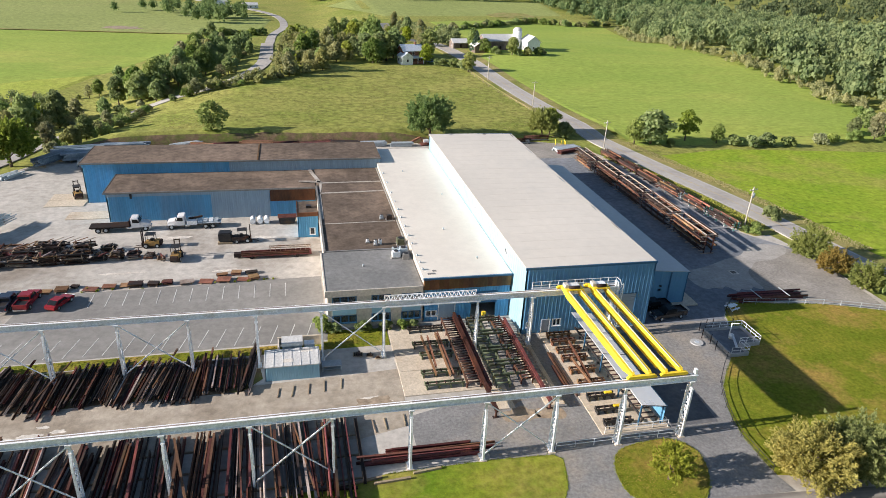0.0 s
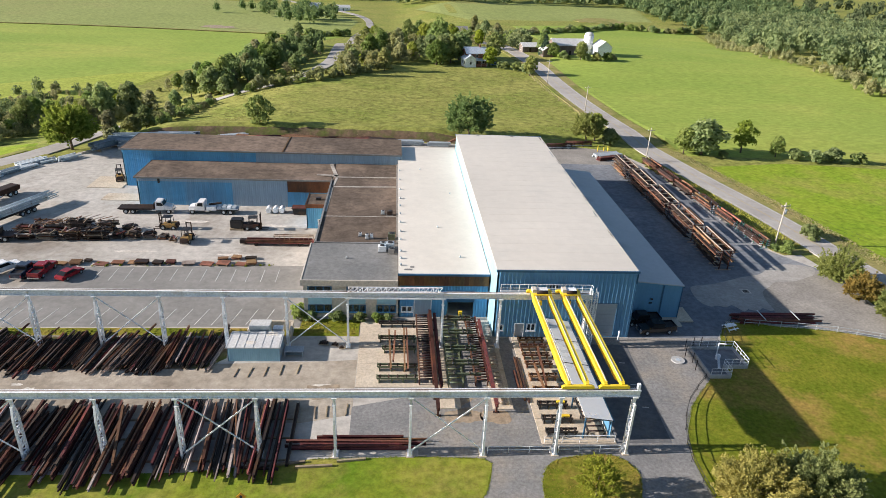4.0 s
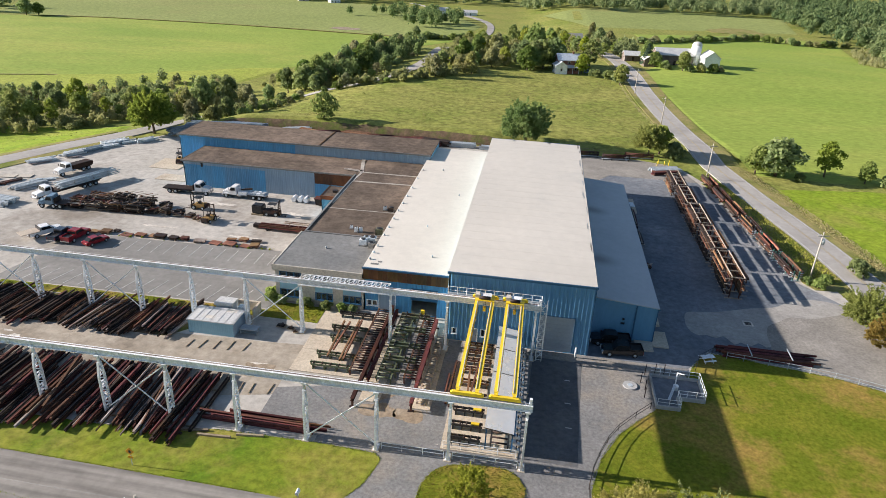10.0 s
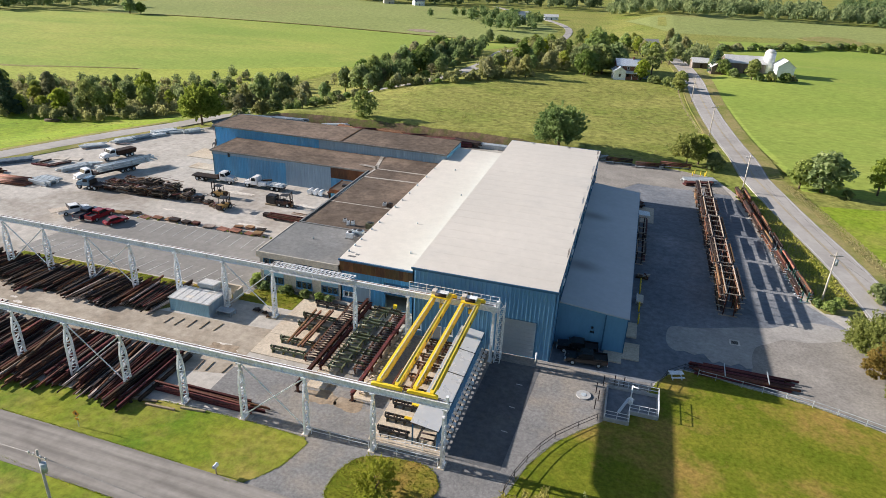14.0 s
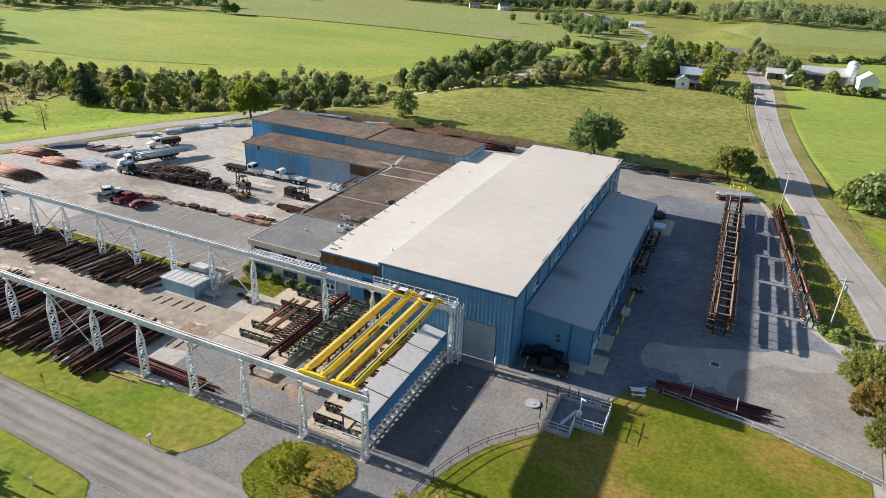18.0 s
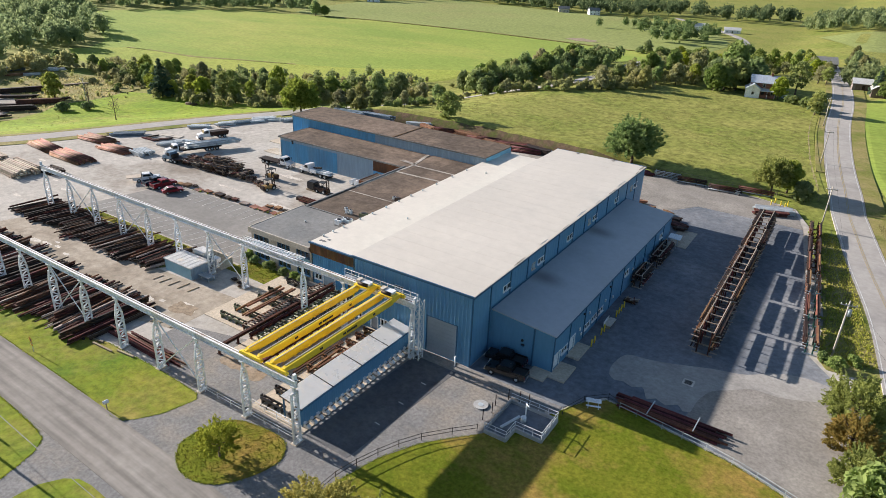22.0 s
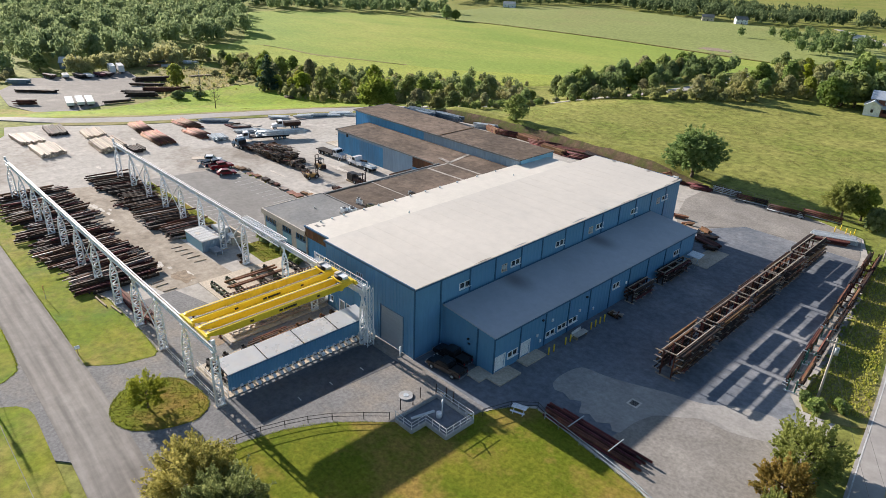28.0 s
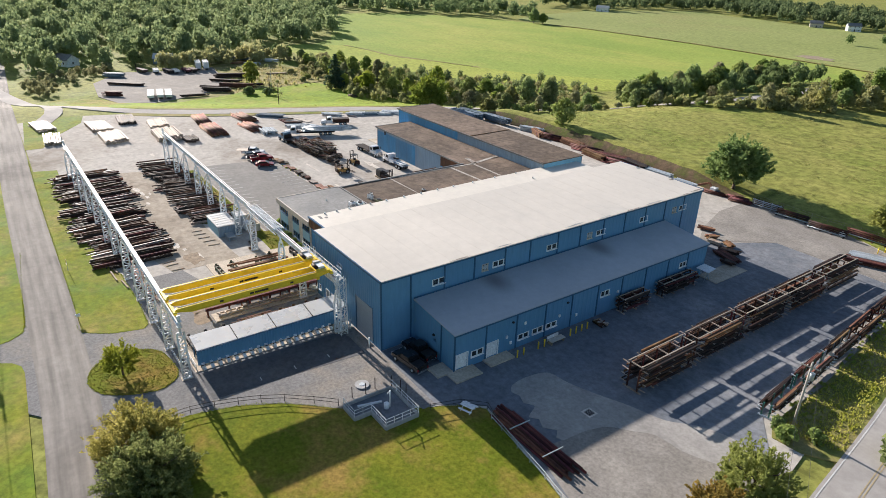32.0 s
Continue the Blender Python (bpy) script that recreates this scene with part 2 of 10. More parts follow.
M_LAWNO = mat("dry olive lawn", (0.119, 0.154, 0.0133), (0.181, 0.191, 0.0218), 0.95, scale=0.22, fine=1.8, c=(0.291, 0.203, 0.0544), amount=0.7, bump=1.2, bump_scale=1.6, spec=0.05, grain=0.3)
M_SCRUB = mat("dry verge", (0.30, 0.25, 0.11), (0.21, 0.21, 0.06), 0.95, scale=0.2, fine=2.0, c=(0.13, 0.17, 0.03), amount=0.6, bump=1.0, bump_scale=4.0, spec=0.1)
M_GRAVEL = mat("packed gravel", (0.40, 0.375, 0.335), (0.475, 0.447, 0.405), 0.95, scale=0.09, fine=0.7, c=(0.25, 0.22, 0.185), amount=0.6, bump=0.7, bump_scale=3.5, spec=0.1, grain=0.18)
M_STONE = mat("grey crushed stone", (0.184, 0.183, 0.182), (0.244, 0.241, 0.235), 0.95, scale=0.16, fine=2.4, c=(0.276, 0.25, 0.216), amount=0.6, bump=0.8, bump_scale=6.0, spec=0.1, grain=0.24)
M_ASPHALT = mat("worn asphalt", (0.204, 0.197, 0.184), (0.248, 0.241, 0.226), 0.9, scale=0.1, fine=0.9, c=(0.293, 0.282, 0.265), amount=0.45, bump=0.25, bump_scale=9.0, spec=0.12, grain=0.14)
# Lane asphalt, darkened and blued to hold the canopy's shade.
M_LANESHADE = mat("dark lane asphalt with shade", (0.10, 0.105, 0.115), (0.13, 0.133, 0.14), 0.9, scale=0.2, fine=1.0, c=(0.16, 0.16, 0.16), amount=0.4, bump=0.3, bump_scale=6.0, spec=0.12, grain=0.2)
M_ASPHALT2 = mat("dark asphalt", (0.145, 0.162, 0.186), (0.196, 0.21, 0.231), 0.95, scale=0.1, fine=0.9, c=(0.273, 0.279, 0.289), amount=0.5, bump=0.4, bump_scale=5.0, spec=0.12, grain=0.22)
M_ROAD = mat("pale road asphalt", (0.35, 0.33, 0.305), (0.40, 0.38, 0.355), 0.9, scale=0.1, fine=0.7, c=(0.28, 0.265, 0.25), amount=0.4, bump=0.2, bump_scale=12.0, spec=0.12, grain=0.09)
M_ROADF = mat("worn brown-grey road asphalt", (0.235, 0.217, 0.196), (0.275, 0.257, 0.233), 0.9, scale=0.1, fine=0.7, c=(0.19, 0.175, 0.16), amount=0.4, bump=0.2, bump_scale=12.0, spec=0.12, grain=0.1)
M_ROADP = mat("pale patched asphalt", (0.318, 0.302, 0.281), (0.371, 0.355, 0.329), 0.9, scale=0.3, fine=1.6, c=(0.254, 0.244, 0.228), amount=0.4, bump=0.3, bump_scale=9.0, spec=0.12, grain=0.14)
M_CONC = mat("concrete slab", (0.47, 0.40, 0.31), (0.55, 0.475, 0.375), 0.85, scale=0.25, fine=3.0, c=(0.36, 0.28, 0.20), amount=0.4, bump=0.2, bump_scale=10.0, spec=0.25)
M_DIRT = mat("bare earth bank", (0.11, 0.08, 0.05), (0.18, 0.125, 0.08), 0.95, scale=0.5, fine=1.2, c=(0.10, 0.12, 0.03), amount=0.9, bump=2.0, bump_scale=1.2, spec=0.1)
M_PAINT = mat("road paint white", (0.62, 0.62, 0.60), (0.5, 0.5, 0.48), 0.7, scale=0.8, fine=6.0, c=(0.3, 0.3, 0.3), amount=0.4)
M_YPAINT = mat("road paint yellow", (0.42, 0.33, 0.17), (0.38, 0.31, 0.19), 0.7, scale=0.8, fine=6.0)
M_ROOFW = mat("white roof membrane", (0.65, 0.60, 0.52), (0.69, 0.64, 0.56), 0.48, scale=0.05, fine=0.6, c=(0.58, 0.54, 0.475), amount=0.3, bump=0.08, bump_scale=4.0, grain=0.05)
M_ROOFH = mat("grey-white hall membrane", (0.582, 0.538, 0.47), (0.621, 0.577, 0.509), 0.45, scale=0.05, fine=0.6, c=(0.514, 0.49, 0.441), amount=0.3, bump=0.08, bump_scale=4.0, grain=0.04)
M_ROOFL = mat("pale blue-grey roof sheet", (0.38, 0.40, 0.42), (0.43, 0.45, 0.47), 0.42, scale=0.06, fine=1.0, c=(0.34, 0.36, 0.38), amount=0.3, grain=0.05)
# Blue-grey canopy sheet; the low sun's gloss is put into a near-white base.
M_ROOFC = mat("canopy sheet whitened for gloss", (0.74, 0.75, 0.75), (0.80, 0.81, 0.80), 0.3, metal=0.15, scale=0.2, fine=1.0, c=(0.72, 0.73, 0.73), amount=0.3, grain=0.03, spec=0.6)
M_ROOFG = mat("grey roof felt", (0.17, 0.168, 0.16), (0.21, 0.207, 0.195), 0.5, scale=0.15, fine=1.5, c=(0.25, 0.245, 0.235), amount=0.4, bump=0.3, bump_scale=6.0)
M_ROOFB = mat("brown gravelled roof", (0.10, 0.078, 0.062), (0.14, 0.108, 0.083), 0.9, scale=0.12, fine=0.7, c=(0.205, 0.155, 0.12), amount=0.55, bump=0.8, bump_scale=4.0, spec=0.12, grain=0.3)
M_BLUE = mat("blue painted siding", (0.098, 0.25, 0.41), (0.112, 0.272, 0.44), 0.45, scale=0.15, fine=2.0, stretch=(1, 1, 0.25), bump=0.03, tint=0.03, grain=0.06)
M_BLUEL = mat("bright blue siding", (0.0728, 0.269, 0.482), (0.0952, 0.308, 0.526), 0.5, scale=0.2, fine=1.5, stretch=(1, 1, 0.12), c=(0.123, 0.246, 0.381), amount=0.4, tint=0.04, grain=0.14)
M_BLUEP = mat("pale blue siding", (0.24, 0.43, 0.53), (0.28, 0.47, 0.57), 0.45, scale=0.2, fine=2.0, stretch=(1, 1, 0.25), tint=0.03, grain=0.05)
M_GREYB = mat("faded grey-blue siding", (0.22, 0.31, 0.40), (0.26, 0.35, 0.44), 0.5, scale=0.2, fine=1.5, stretch=(1, 1, 0.12), tint=0.05, grain=0.12)
M_TRIMB = mat("dark blue trim", (0.03, 0.10, 0.19), (0.035, 0.115, 0.21), 0.4, grain=0.05)
M_RUSTF = mat("rust-brown fascia", (0.16, 0.07, 0.025), (0.11, 0.05, 0.02), 0.7, scale=0.6, fine=4.0, stretch=(1, 1, 0.3), c=(0.06, 0.035, 0.02), amount=0.6, tint=0.25)
M_CREAM = mat("cream fascia", (0.50, 0.45, 0.38), (0.56, 0.51, 0.44), 0.6, scale=0.3, fine=3.0)
M_WHITE = mat("white paint", (0.75, 0.77, 0.78), (0.80, 0.82, 0.83), 0.42, scale=0.6, fine=4.0, c=(0.58, 0.55, 0.50), amount=0.25, tint=0.04)
M_YEL = mat("safety yellow paint", (0.80, 0.56, 0.03), (0.83, 0.61, 0.045), 0.4, scale=0.5, fine=4.0, c=(0.62, 0.40, 0.03), amount=0.25, grain=0.05)
M_RUST = mat("rusted steel", (0.13, 0.05, 0.04), (0.08, 0.036, 0.032), 0.68, scale=0.7, fine=5.0, c=(0.19, 0.07, 0.045), amount=0.35, tint=0.5, island=0.2, bump=0.3, bump_scale=25.0, spec=0.1)
M_DARK = mat("dark mill steel", (0.035, 0.028, 0.026), (0.055, 0.038, 0.032), 0.6, scale=0.7, fine=5.0, c=(0.10, 0.045, 0.025), amount=0.4, tint=0.4, island=0.3, spec=0.15)
M_ORANGE = mat("orange rust plate", (0.32, 0.165, 0.085), (0.22, 0.105, 0.055), 0.8, scale=0.8, fine=5.0, c=(0.13, 0.065, 0.036), amount=0.5, tint=0.45, island=0.3)
M_GALV = mat("galvanised steel", (0.42, 0.47, 0.50), (0.50, 0.55, 0.58), 0.45, metal=0.3, scale=0.8, fine=6.0, tint=0.2, island=0.2)
M_GALVB = mat("bright galvanised steel", (0.56, 0.60, 0.62), (0.66, 0.69, 0.70), 0.4, metal=0.2, scale=0.8, fine=6.0, tint=0.15, c=(0.40, 0.43, 0.45), amount=0.4)
M_TIMB = mat("grey-tan weathered boards", (0.24, 0.20, 0.155), (0.30, 0.26, 0.20), 0.85, scale=0.8, fine=5.0, tint=0.3)
M_GREEN = mat("machine green paint", (0.085, 0.105, 0.062), (0.11, 0.13, 0.075), 0.5, scale=0.6, fine=5.0, c=(0.07, 0.05, 0.03), amount=0.4, tint=0.2)
M_TEAL = mat("teal green rack paint", (0.035, 0.15, 0.115), (0.05, 0.19, 0.145), 0.45, scale=0.6, fine=5.0, c=(0.10, 0.06, 0.04), amount=0.3)
M_BLACK = mat("black painted steel", (0.018, 0.018, 0.02), (0.03, 0.03, 0.03), 0.45, scale=0.8, fine=5.0, c=(0.07, 0.04, 0.025), amount=0.3)
M_TYRE = mat("tyre rubber", (0.015, 0.015, 0.015), (0.025, 0.025, 0.025), 0.85)
M_CHROME = mat("bright metal", (0.6, 0.6, 0.6), (0.65, 0.65, 0.65), 0.25, metal=0.9)
M_WOOD = mat("weathered timber", (0.26, 0.20, 0.13), (0.32, 0.25, 0.17), 0.85, scale=0.8, fine=5.0, stretch=(1, 1, 0.3), c=(0.17, 0.13, 0.09), amount=0.4, tint=0.2, bump=0.3)
M_BARK = mat("bark", (0.09, 0.065, 0.045), (0.13, 0.10, 0.07), 0.95, scale=1.0, fine=6.0, stretch=(1, 1, 0.3), bump=0.8)
M_DOOR = mat("grey door steel", (0.30, 0.34, 0.38), (0.34, 0.38, 0.42), 0.5, scale=0.3, fine=3.0, grain=0.05)
M_TANROOF = mat("pale metal roof", (0.55, 0.55, 0.54), (0.6, 0.6, 0.58), 0.5, scale=0.3, fine=3.0, tint=0.1)
M_BEIGE = mat("primed steel tube", (0.36, 0.30, 0.24), (0.44, 0.37, 0.30), 0.6, scale=0.6, fine=5.0, c=(0.26, 0.15, 0.09), amount=0.4, tint=0.2)
M_PATCH = mat("pale crushed concrete", (0.55, 0.51, 0.45), (0.62, 0.58, 0.52), 0.9, scale=0.4, fine=1.5, c=(0.42, 0.38, 0.33), amount=0.5, bump=0.4, bump_scale=6.0, spec=0.1, grain=0.25)
M_RUSTL = mat("light rust-brown steel", (0.20, 0.105, 0.06), (0.145, 0.075, 0.045), 0.75, scale=0.7, fine=4.0, c=(0.27, 0.16, 0.09), amount=0.5, tint=0.35, spec=0.12)
M_RUSTD = mat("rust-stained earth", (0.31, 0.25, 0.185), (0.27, 0.21, 0.15), 0.95, scale=0.4, fine=1.2, c=(0.37, 0.31, 0.235), amount=0.6, bump=0.6, bump_scale=4.0, spec=0.1, grain=0.28)
M_GRAVW = mat("warm grey gravel", (0.233, 0.217, 0.194), (0.285, 0.266, 0.242), 0.95, scale=0.25, fine=2.2, c=(0.333, 0.309, 0.275), amount=0.7, bump=0.6, bump_scale=7.0, spec=0.1, grain=0.2)
M_POLE = mat("silvered pole timber", (0.42, 0.38, 0.32), (0.50, 0.46, 0.40), 0.85, scale=0.8, fine=4.0, stretch=(1, 1, 0.2), c=(0.32, 0.28, 0.23), amount=0.4)
M_STEELP = mat("pale primed steel", (0.30, 0.24, 0.21), (0.36, 0.30, 0.27), 0.5, scale=0.6, fine=4.0, c=(0.20, 0.13, 0.10), amount=0.5, tint=0.25)
M_SIGN = mat("orange sign sheeting", (0.62, 0.30, 0.02), (0.66, 0.34, 0.03), 0.4, grain=0.05)
M_CONCG = mat("grey weathered concrete", (0.36, 0.365, 0.36), (0.43, 0.43, 0.42), 0.85, scale=0.5, fine=2.0, c=(0.30, 0.29, 0.27), amount=0.4, bump=0.2, bump_scale=10.0, spec=0.2, grain=0.12)
M_EARTH = mat("tan packed earth", (0.33, 0.285, 0.225), (0.41, 0.36, 0.295), 0.95, scale=0.16, fine=0.8, c=(0.235, 0.195, 0.15), amount=0.75, bump=0.7, bump_scale=3.5, spec=0.1, grain=0.2)
M_SEAM = mat("pale roof sealant", (0.36, 0.33, 0.29), (0.46, 0.42, 0.37), 0.8, scale=0.8, fine=2.0, c=(0.22, 0.19, 0.16), amount=0.7, grain=0.2)
M_TINT = mat("tinted vehicle glass", (0.012, 0.014, 0.016), (0.016, 0.018, 0.02), 0.12, spec=0.3, grain=0.03)
M_GLASS = glass_mat()
M_INT = mat("dim interior", (0.06, 0.06, 0.06), (0.09, 0.085, 0.08), 0.9)
M_STAIN = mat("stained teal siding", (0.13, 0.22, 0.25), (0.17, 0.25, 0.27), 0.6, scale=0.25, fine=2.0, stretch=(1, 1, 0.25), c=(0.16, 0.11, 0.065), amount=0.8, grain=0.1)
M_OLDYEL = mat("weathered yellow paint", (0.34, 0.21, 0.06), (0.28, 0.17, 0.06), 0.6, scale=0.8, fine=5.0, c=(0.12, 0.08, 0.05), amount=0.6)
M_TARP = mat("blue-grey tarpaulin", (0.11, 0.15, 0.19), (0.16, 0.21, 0.25), 0.5, scale=0.5, fine=4.0, c=(0.3, 0.34, 0.37), amount=0.3, tint=0.3)
M_BLADE = leaf_mat("grass blades", (0.156, 0.211, 0.0216), (0.265, 0.301, 0.0421), 0.05)
M_BLADEO = mat("olive lawn blades", (0.133, 0.167, 0.0158), (0.2, 0.203, 0.0266), 0.95, scale=0.25, fine=2.0, c=(0.302, 0.218, 0.0605), amount=0.6, spec=0.05)
M_BLADEV = leaf_mat("yellow-green verge grass", (0.287, 0.31, 0.0517), (0.483, 0.448, 0.138), 0.05)
M_BLADEM = leaf_mat("bright meadow blades", (0.15, 0.22, 0.018), (0.27, 0.32, 0.04), 0.05)
M_BLADE2 = leaf_mat("pasture tussocks", (0.21, 0.24, 0.055), (0.33, 0.33, 0.10), 0.05)
M_BLADED = leaf_mat("dry tall grass", (0.30, 0.265, 0.11), (0.44, 0.385, 0.18), 0.05)
# Summer green is lifted and greyed to stand in for haze.
M_LEAF = leaf_mat("summer leaves", (0.165, 0.238, 0.0732), (0.293, 0.366, 0.122))
M_LEAFY = leaf_mat("yellow-green leaves", (0.19, 0.25, 0.04), (0.35, 0.40, 0.08), 0.1)
M_LEAFG = leaf_mat("bright green leaves", (0.16, 0.215, 0.045), (0.29, 0.34, 0.08), 0.1)
M_BUSH1 = leaf_mat("olive-gold bush leaves", (0.21, 0.205, 0.028), (0.44, 0.37, 0.06), 0.05)
M_BUSH2 = leaf_mat("soft green bush leaves", (0.125, 0.175, 0.035), (0.30, 0.345, 0.085), 0.05)
# Dark and olive greens carry the same lift for haze.
M_LEAFD = leaf_mat("dark green leaves", (0.119, 0.188, 0.0525), (0.237, 0.312, 0.1), 0.15)
M_LEAFB = leaf_mat("olive scrub leaves", (0.222, 0.246, 0.106), (0.372, 0.378, 0.168))
# Far woods: the blue of distance haze is put into the leaf colour.
M_LEAFW = leaf_mat("hazed woodland leaves", (0.1, 0.155, 0.072), (0.215, 0.275, 0.125), 0.35)
M_SPRUCE = leaf_mat("blue-green spruce needles", (0.035, 0.07, 0.042), (0.085, 0.14, 0.085), 0.2)
M_LEAFV = leaf_mat("fresh verge weeds", (0.276, 0.345, 0.0575), (0.483, 0.517, 0.115), 0.1)
M_LEAFT = leaf_mat("pale olive thicket leaves", (0.19, 0.205, 0.085), (0.33, 0.33, 0.145), 0.2)
M_LEAFR = leaf_mat("rust-tinged bush leaves", (0.20, 0.175, 0.05), (0.40, 0.30, 0.09), 0.08)
M_CAR_RED = mat("red car paint", (0.20, 0.012, 0.016), (0.23, 0.015, 0.02), 0.2, spec=0.6, grain=0.05)
M_CAR_DARK = mat("dark blue car paint", (0.02, 0.03, 0.05), (0.025, 0.035, 0.06), 0.2, spec=0.6, grain=0.05)
M_CAR_BLACK = mat("black car paint", (0.012, 0.012, 0.014), (0.018, 0.018, 0.02), 0.2, spec=0.6, grain=0.05)
M_CAR_WHITE = mat("white vehicle paint", (0.72, 0.72, 0.72), (0.76, 0.76, 0.76), 0.25, spec=0.6, grain=0.05)
M_CAR_BLUE = mat("grey-blue vehicle paint", (0.12, 0.20, 0.28), (0.15, 0.24, 0.32), 0.3, spec=0.6, grain=0.05)


def soot(material, spots):
    """Soft dark exhaust stains with a shape of their own on a roof sheet: (x, y, length along x, width along y)."""
    n, l = material.node_tree.nodes, material.node_tree.links
    bs = n["Principled BSDF"]
    col = bs.inputs["Base Color"].links[0].from_socket
    pos = n.new("ShaderNodeNewGeometry").outputs["Position"]
    for x, y, a, b in spots:
        sub, mul, ln, mr = n.new("ShaderNodeVectorMath"), n.new("ShaderNodeVectorMath"), n.new("ShaderNodeVectorMath"), n.new("ShaderNodeMapRange")
        sub.operation, mul.operation, ln.operation = "SUBTRACT", "MULTIPLY", "LENGTH"
        sub.inputs[1].default_value, mul.inputs[1].default_value = (x, y, 0), (1 / a, 1 / b, 0)
        mr.interpolation_type = "SMOOTHSTEP"
        mr.inputs[3].default_value, mr.inputs[4].default_value = 0.6, 0.0
        k = n.new("ShaderNodeMix")
        k.data_type = "RGBA"
        k.inputs[7].default_value = (0.07, 0.06, 0.055, 1)
        l.new(pos, sub.inputs[0])
        l.new(sub.outputs[0], mul.inputs[0])
        l.new(mul.outputs[0], ln.inputs[0])
        l.new(ln.outputs["Value"], mr.inputs[0])
        l.new(mr.outputs[0], k.inputs[0])
        l.new(col, k.inputs[6])
        col = k.outputs[2]
    l.new(col, bs.inputs["Base Color"])


def wheel_tracks(material, strength):
    """Long worn streaks and polished wheel tracks along a road, by the road's own UV (across, along)."""
    n, l = material.node_tree.nodes, material.node_tree.links
    bs = n["Principled BSDF"]
    col = bs.inputs["Base Color"].links[0].from_socket
    uv, sep, com = n.new("ShaderNodeUVMap"), n.new("ShaderNodeSeparateXYZ"), n.new("ShaderNodeVectorMath")
    l.new(uv.outputs[0], sep.inputs[0])
    com.operation = "MULTIPLY"
    com.inputs[1].default_value = (9.0, 0.5, 0)
    l.new(uv.outputs[0], com.inputs[0])
    ns, wv, ad, mr = n.new("ShaderNodeTexNoise"), n.new("ShaderNodeMath"), n.new("ShaderNodeMath"), n.new("ShaderNodeMapRange")
    ns.inputs["Scale"].default_value, ns.inputs["Detail"].default_value = 1.0, 5
    l.new(com.outputs[0], ns.inputs["Vector"])
    ml = n.new("ShaderNodeMath")
    ml.operation, wv.operation, ad.operation = "MULTIPLY", "COSINE", "MULTIPLY_ADD"
    ml.inputs[1].default_value = 8 * math.pi
    l.new(sep.outputs[0], ml.inputs[0])
    l.new(ml.outputs[0], wv.inputs[0])
    ad.inputs[1].default_value = -0.10
    l.new(wv.outputs[0], ad.inputs[0])
    l.new(ns.outputs["Fac"], ad.inputs[2])
    mr.inputs[1].default_value, mr.inputs[2].default_value = 0.25, 0.75
    mr.inputs[3].default_value, mr.inputs[4].default_value = 1 - strength, 1 + strength
    l.new(ad.outputs[0], mr.inputs[0])
    cc, k = n.new("ShaderNodeCombineColor"), n.new("ShaderNodeMix")
    k.data_type, k.blend_type = "RGBA", "MULTIPLY"
    k.inputs[0].default_value = 1.0
    for i in range(3):
        l.new(mr.outputs[0], cc.inputs[i])
    l.new(col, k.inputs[6])
    l.new(cc.outputs[0], k.inputs[7])
    l.new(k.outputs[2], bs.inputs["Base Color"])


wheel_tracks(M_ROADF, 0.28)
soot(M_ROOFL, [(54.0, 98.6, 4.6, 3.2), (54.0, 121.4, 4.6, 3.2)])


# ---- land ----
def axis_lines(bands):
    out = []
    for a, b, step in bands:
        v = a
        while v < b - 1e-6:
            out.append(v)
            v += step
    return out + [bands[-1][1]]


def ground_sheet():
    xs = axis_lines([(-3000, -800, 220), (-800, -400, 40), (-400, 260, 8), (260, 600, 34), (600, 3000, 240)])
    ys = axis_lines([(-2000, -100, 190), (-100, 20, 20), (20, 360, 8), (360, 640, 14), (640, 1000, 40), (1000, 4000, 300)])
    verts = [(x, y, hgt(x, y) - 0.12) for y in ys for x in xs]
    w = len(xs)
    faces = [(j * w + i, j * w + i + 1, (j + 1) * w + i + 1, (j + 1) * w + i) for j in range(len(ys) - 1) for i in range(w - 1)]
    me = bpy.data.meshes.new("ground")
    me.from_pydata(verts, [], faces)
    me.shade_smooth()
    return solid("ground", me, M_MEADOW, "rolling green farmland reaching to the horizon", "ground", kind="structure")


ground_sheet()


def drape(poly, lift, step=8.0):
    """A sheet over the land, cut so that it follows the slopes."""
    bm = bmesh.new()
    bm.faces.new([bm.verts.new((x, y, 0)) for x, y in poly])
    for ax in (0, 1):
        lo, hi = min(p[ax] for p in poly), max(p[ax] for p in poly)
        v = math.ceil(lo / step) * step
        while v < hi:
            co, no = [0, 0, 0], [0, 0, 0]
            co[ax], no[ax] = v, 1
            bmesh.ops.bisect_plane(bm, geom=bm.verts[:] + bm.edges[:] + bm.faces[:], plane_co=co, plane_no=no)
            v += step
    for v in bm.verts:
        v.co.z = hgt(v.co.x, v.co.y) + lift
    bmesh.ops.recalc_face_normals(bm, faces=bm.faces[:])
    if bm.faces and sum(f.normal.z for f in bm.faces) < 0:
        bmesh.ops.reverse_faces(bm, faces=bm.faces[:])
    return bm


def smooth_line(pts, step=4.0):
    """Points along a curve that passes through pts."""
    out = []
    n = len(pts)
    for i in range(n - 1):
        p0, p1, p2, p3 = (Vector(pts[max(0, min(n - 1, k))]) for k in (i - 1, i, i + 1, i + 2))
        m = max(1, int((p2 - p1).length / step))
        for k in range(m):
            t = k / m
            out.append(0.5 * ((2 * p1) + (p2 - p0) * t + (2 * p0 - 5 * p1 + 4 * p2 - p3) * t * t + (3 * p1 - p0 - 3 * p2 + p3) * t ** 3))
    return out + [Vector(pts[-1])]


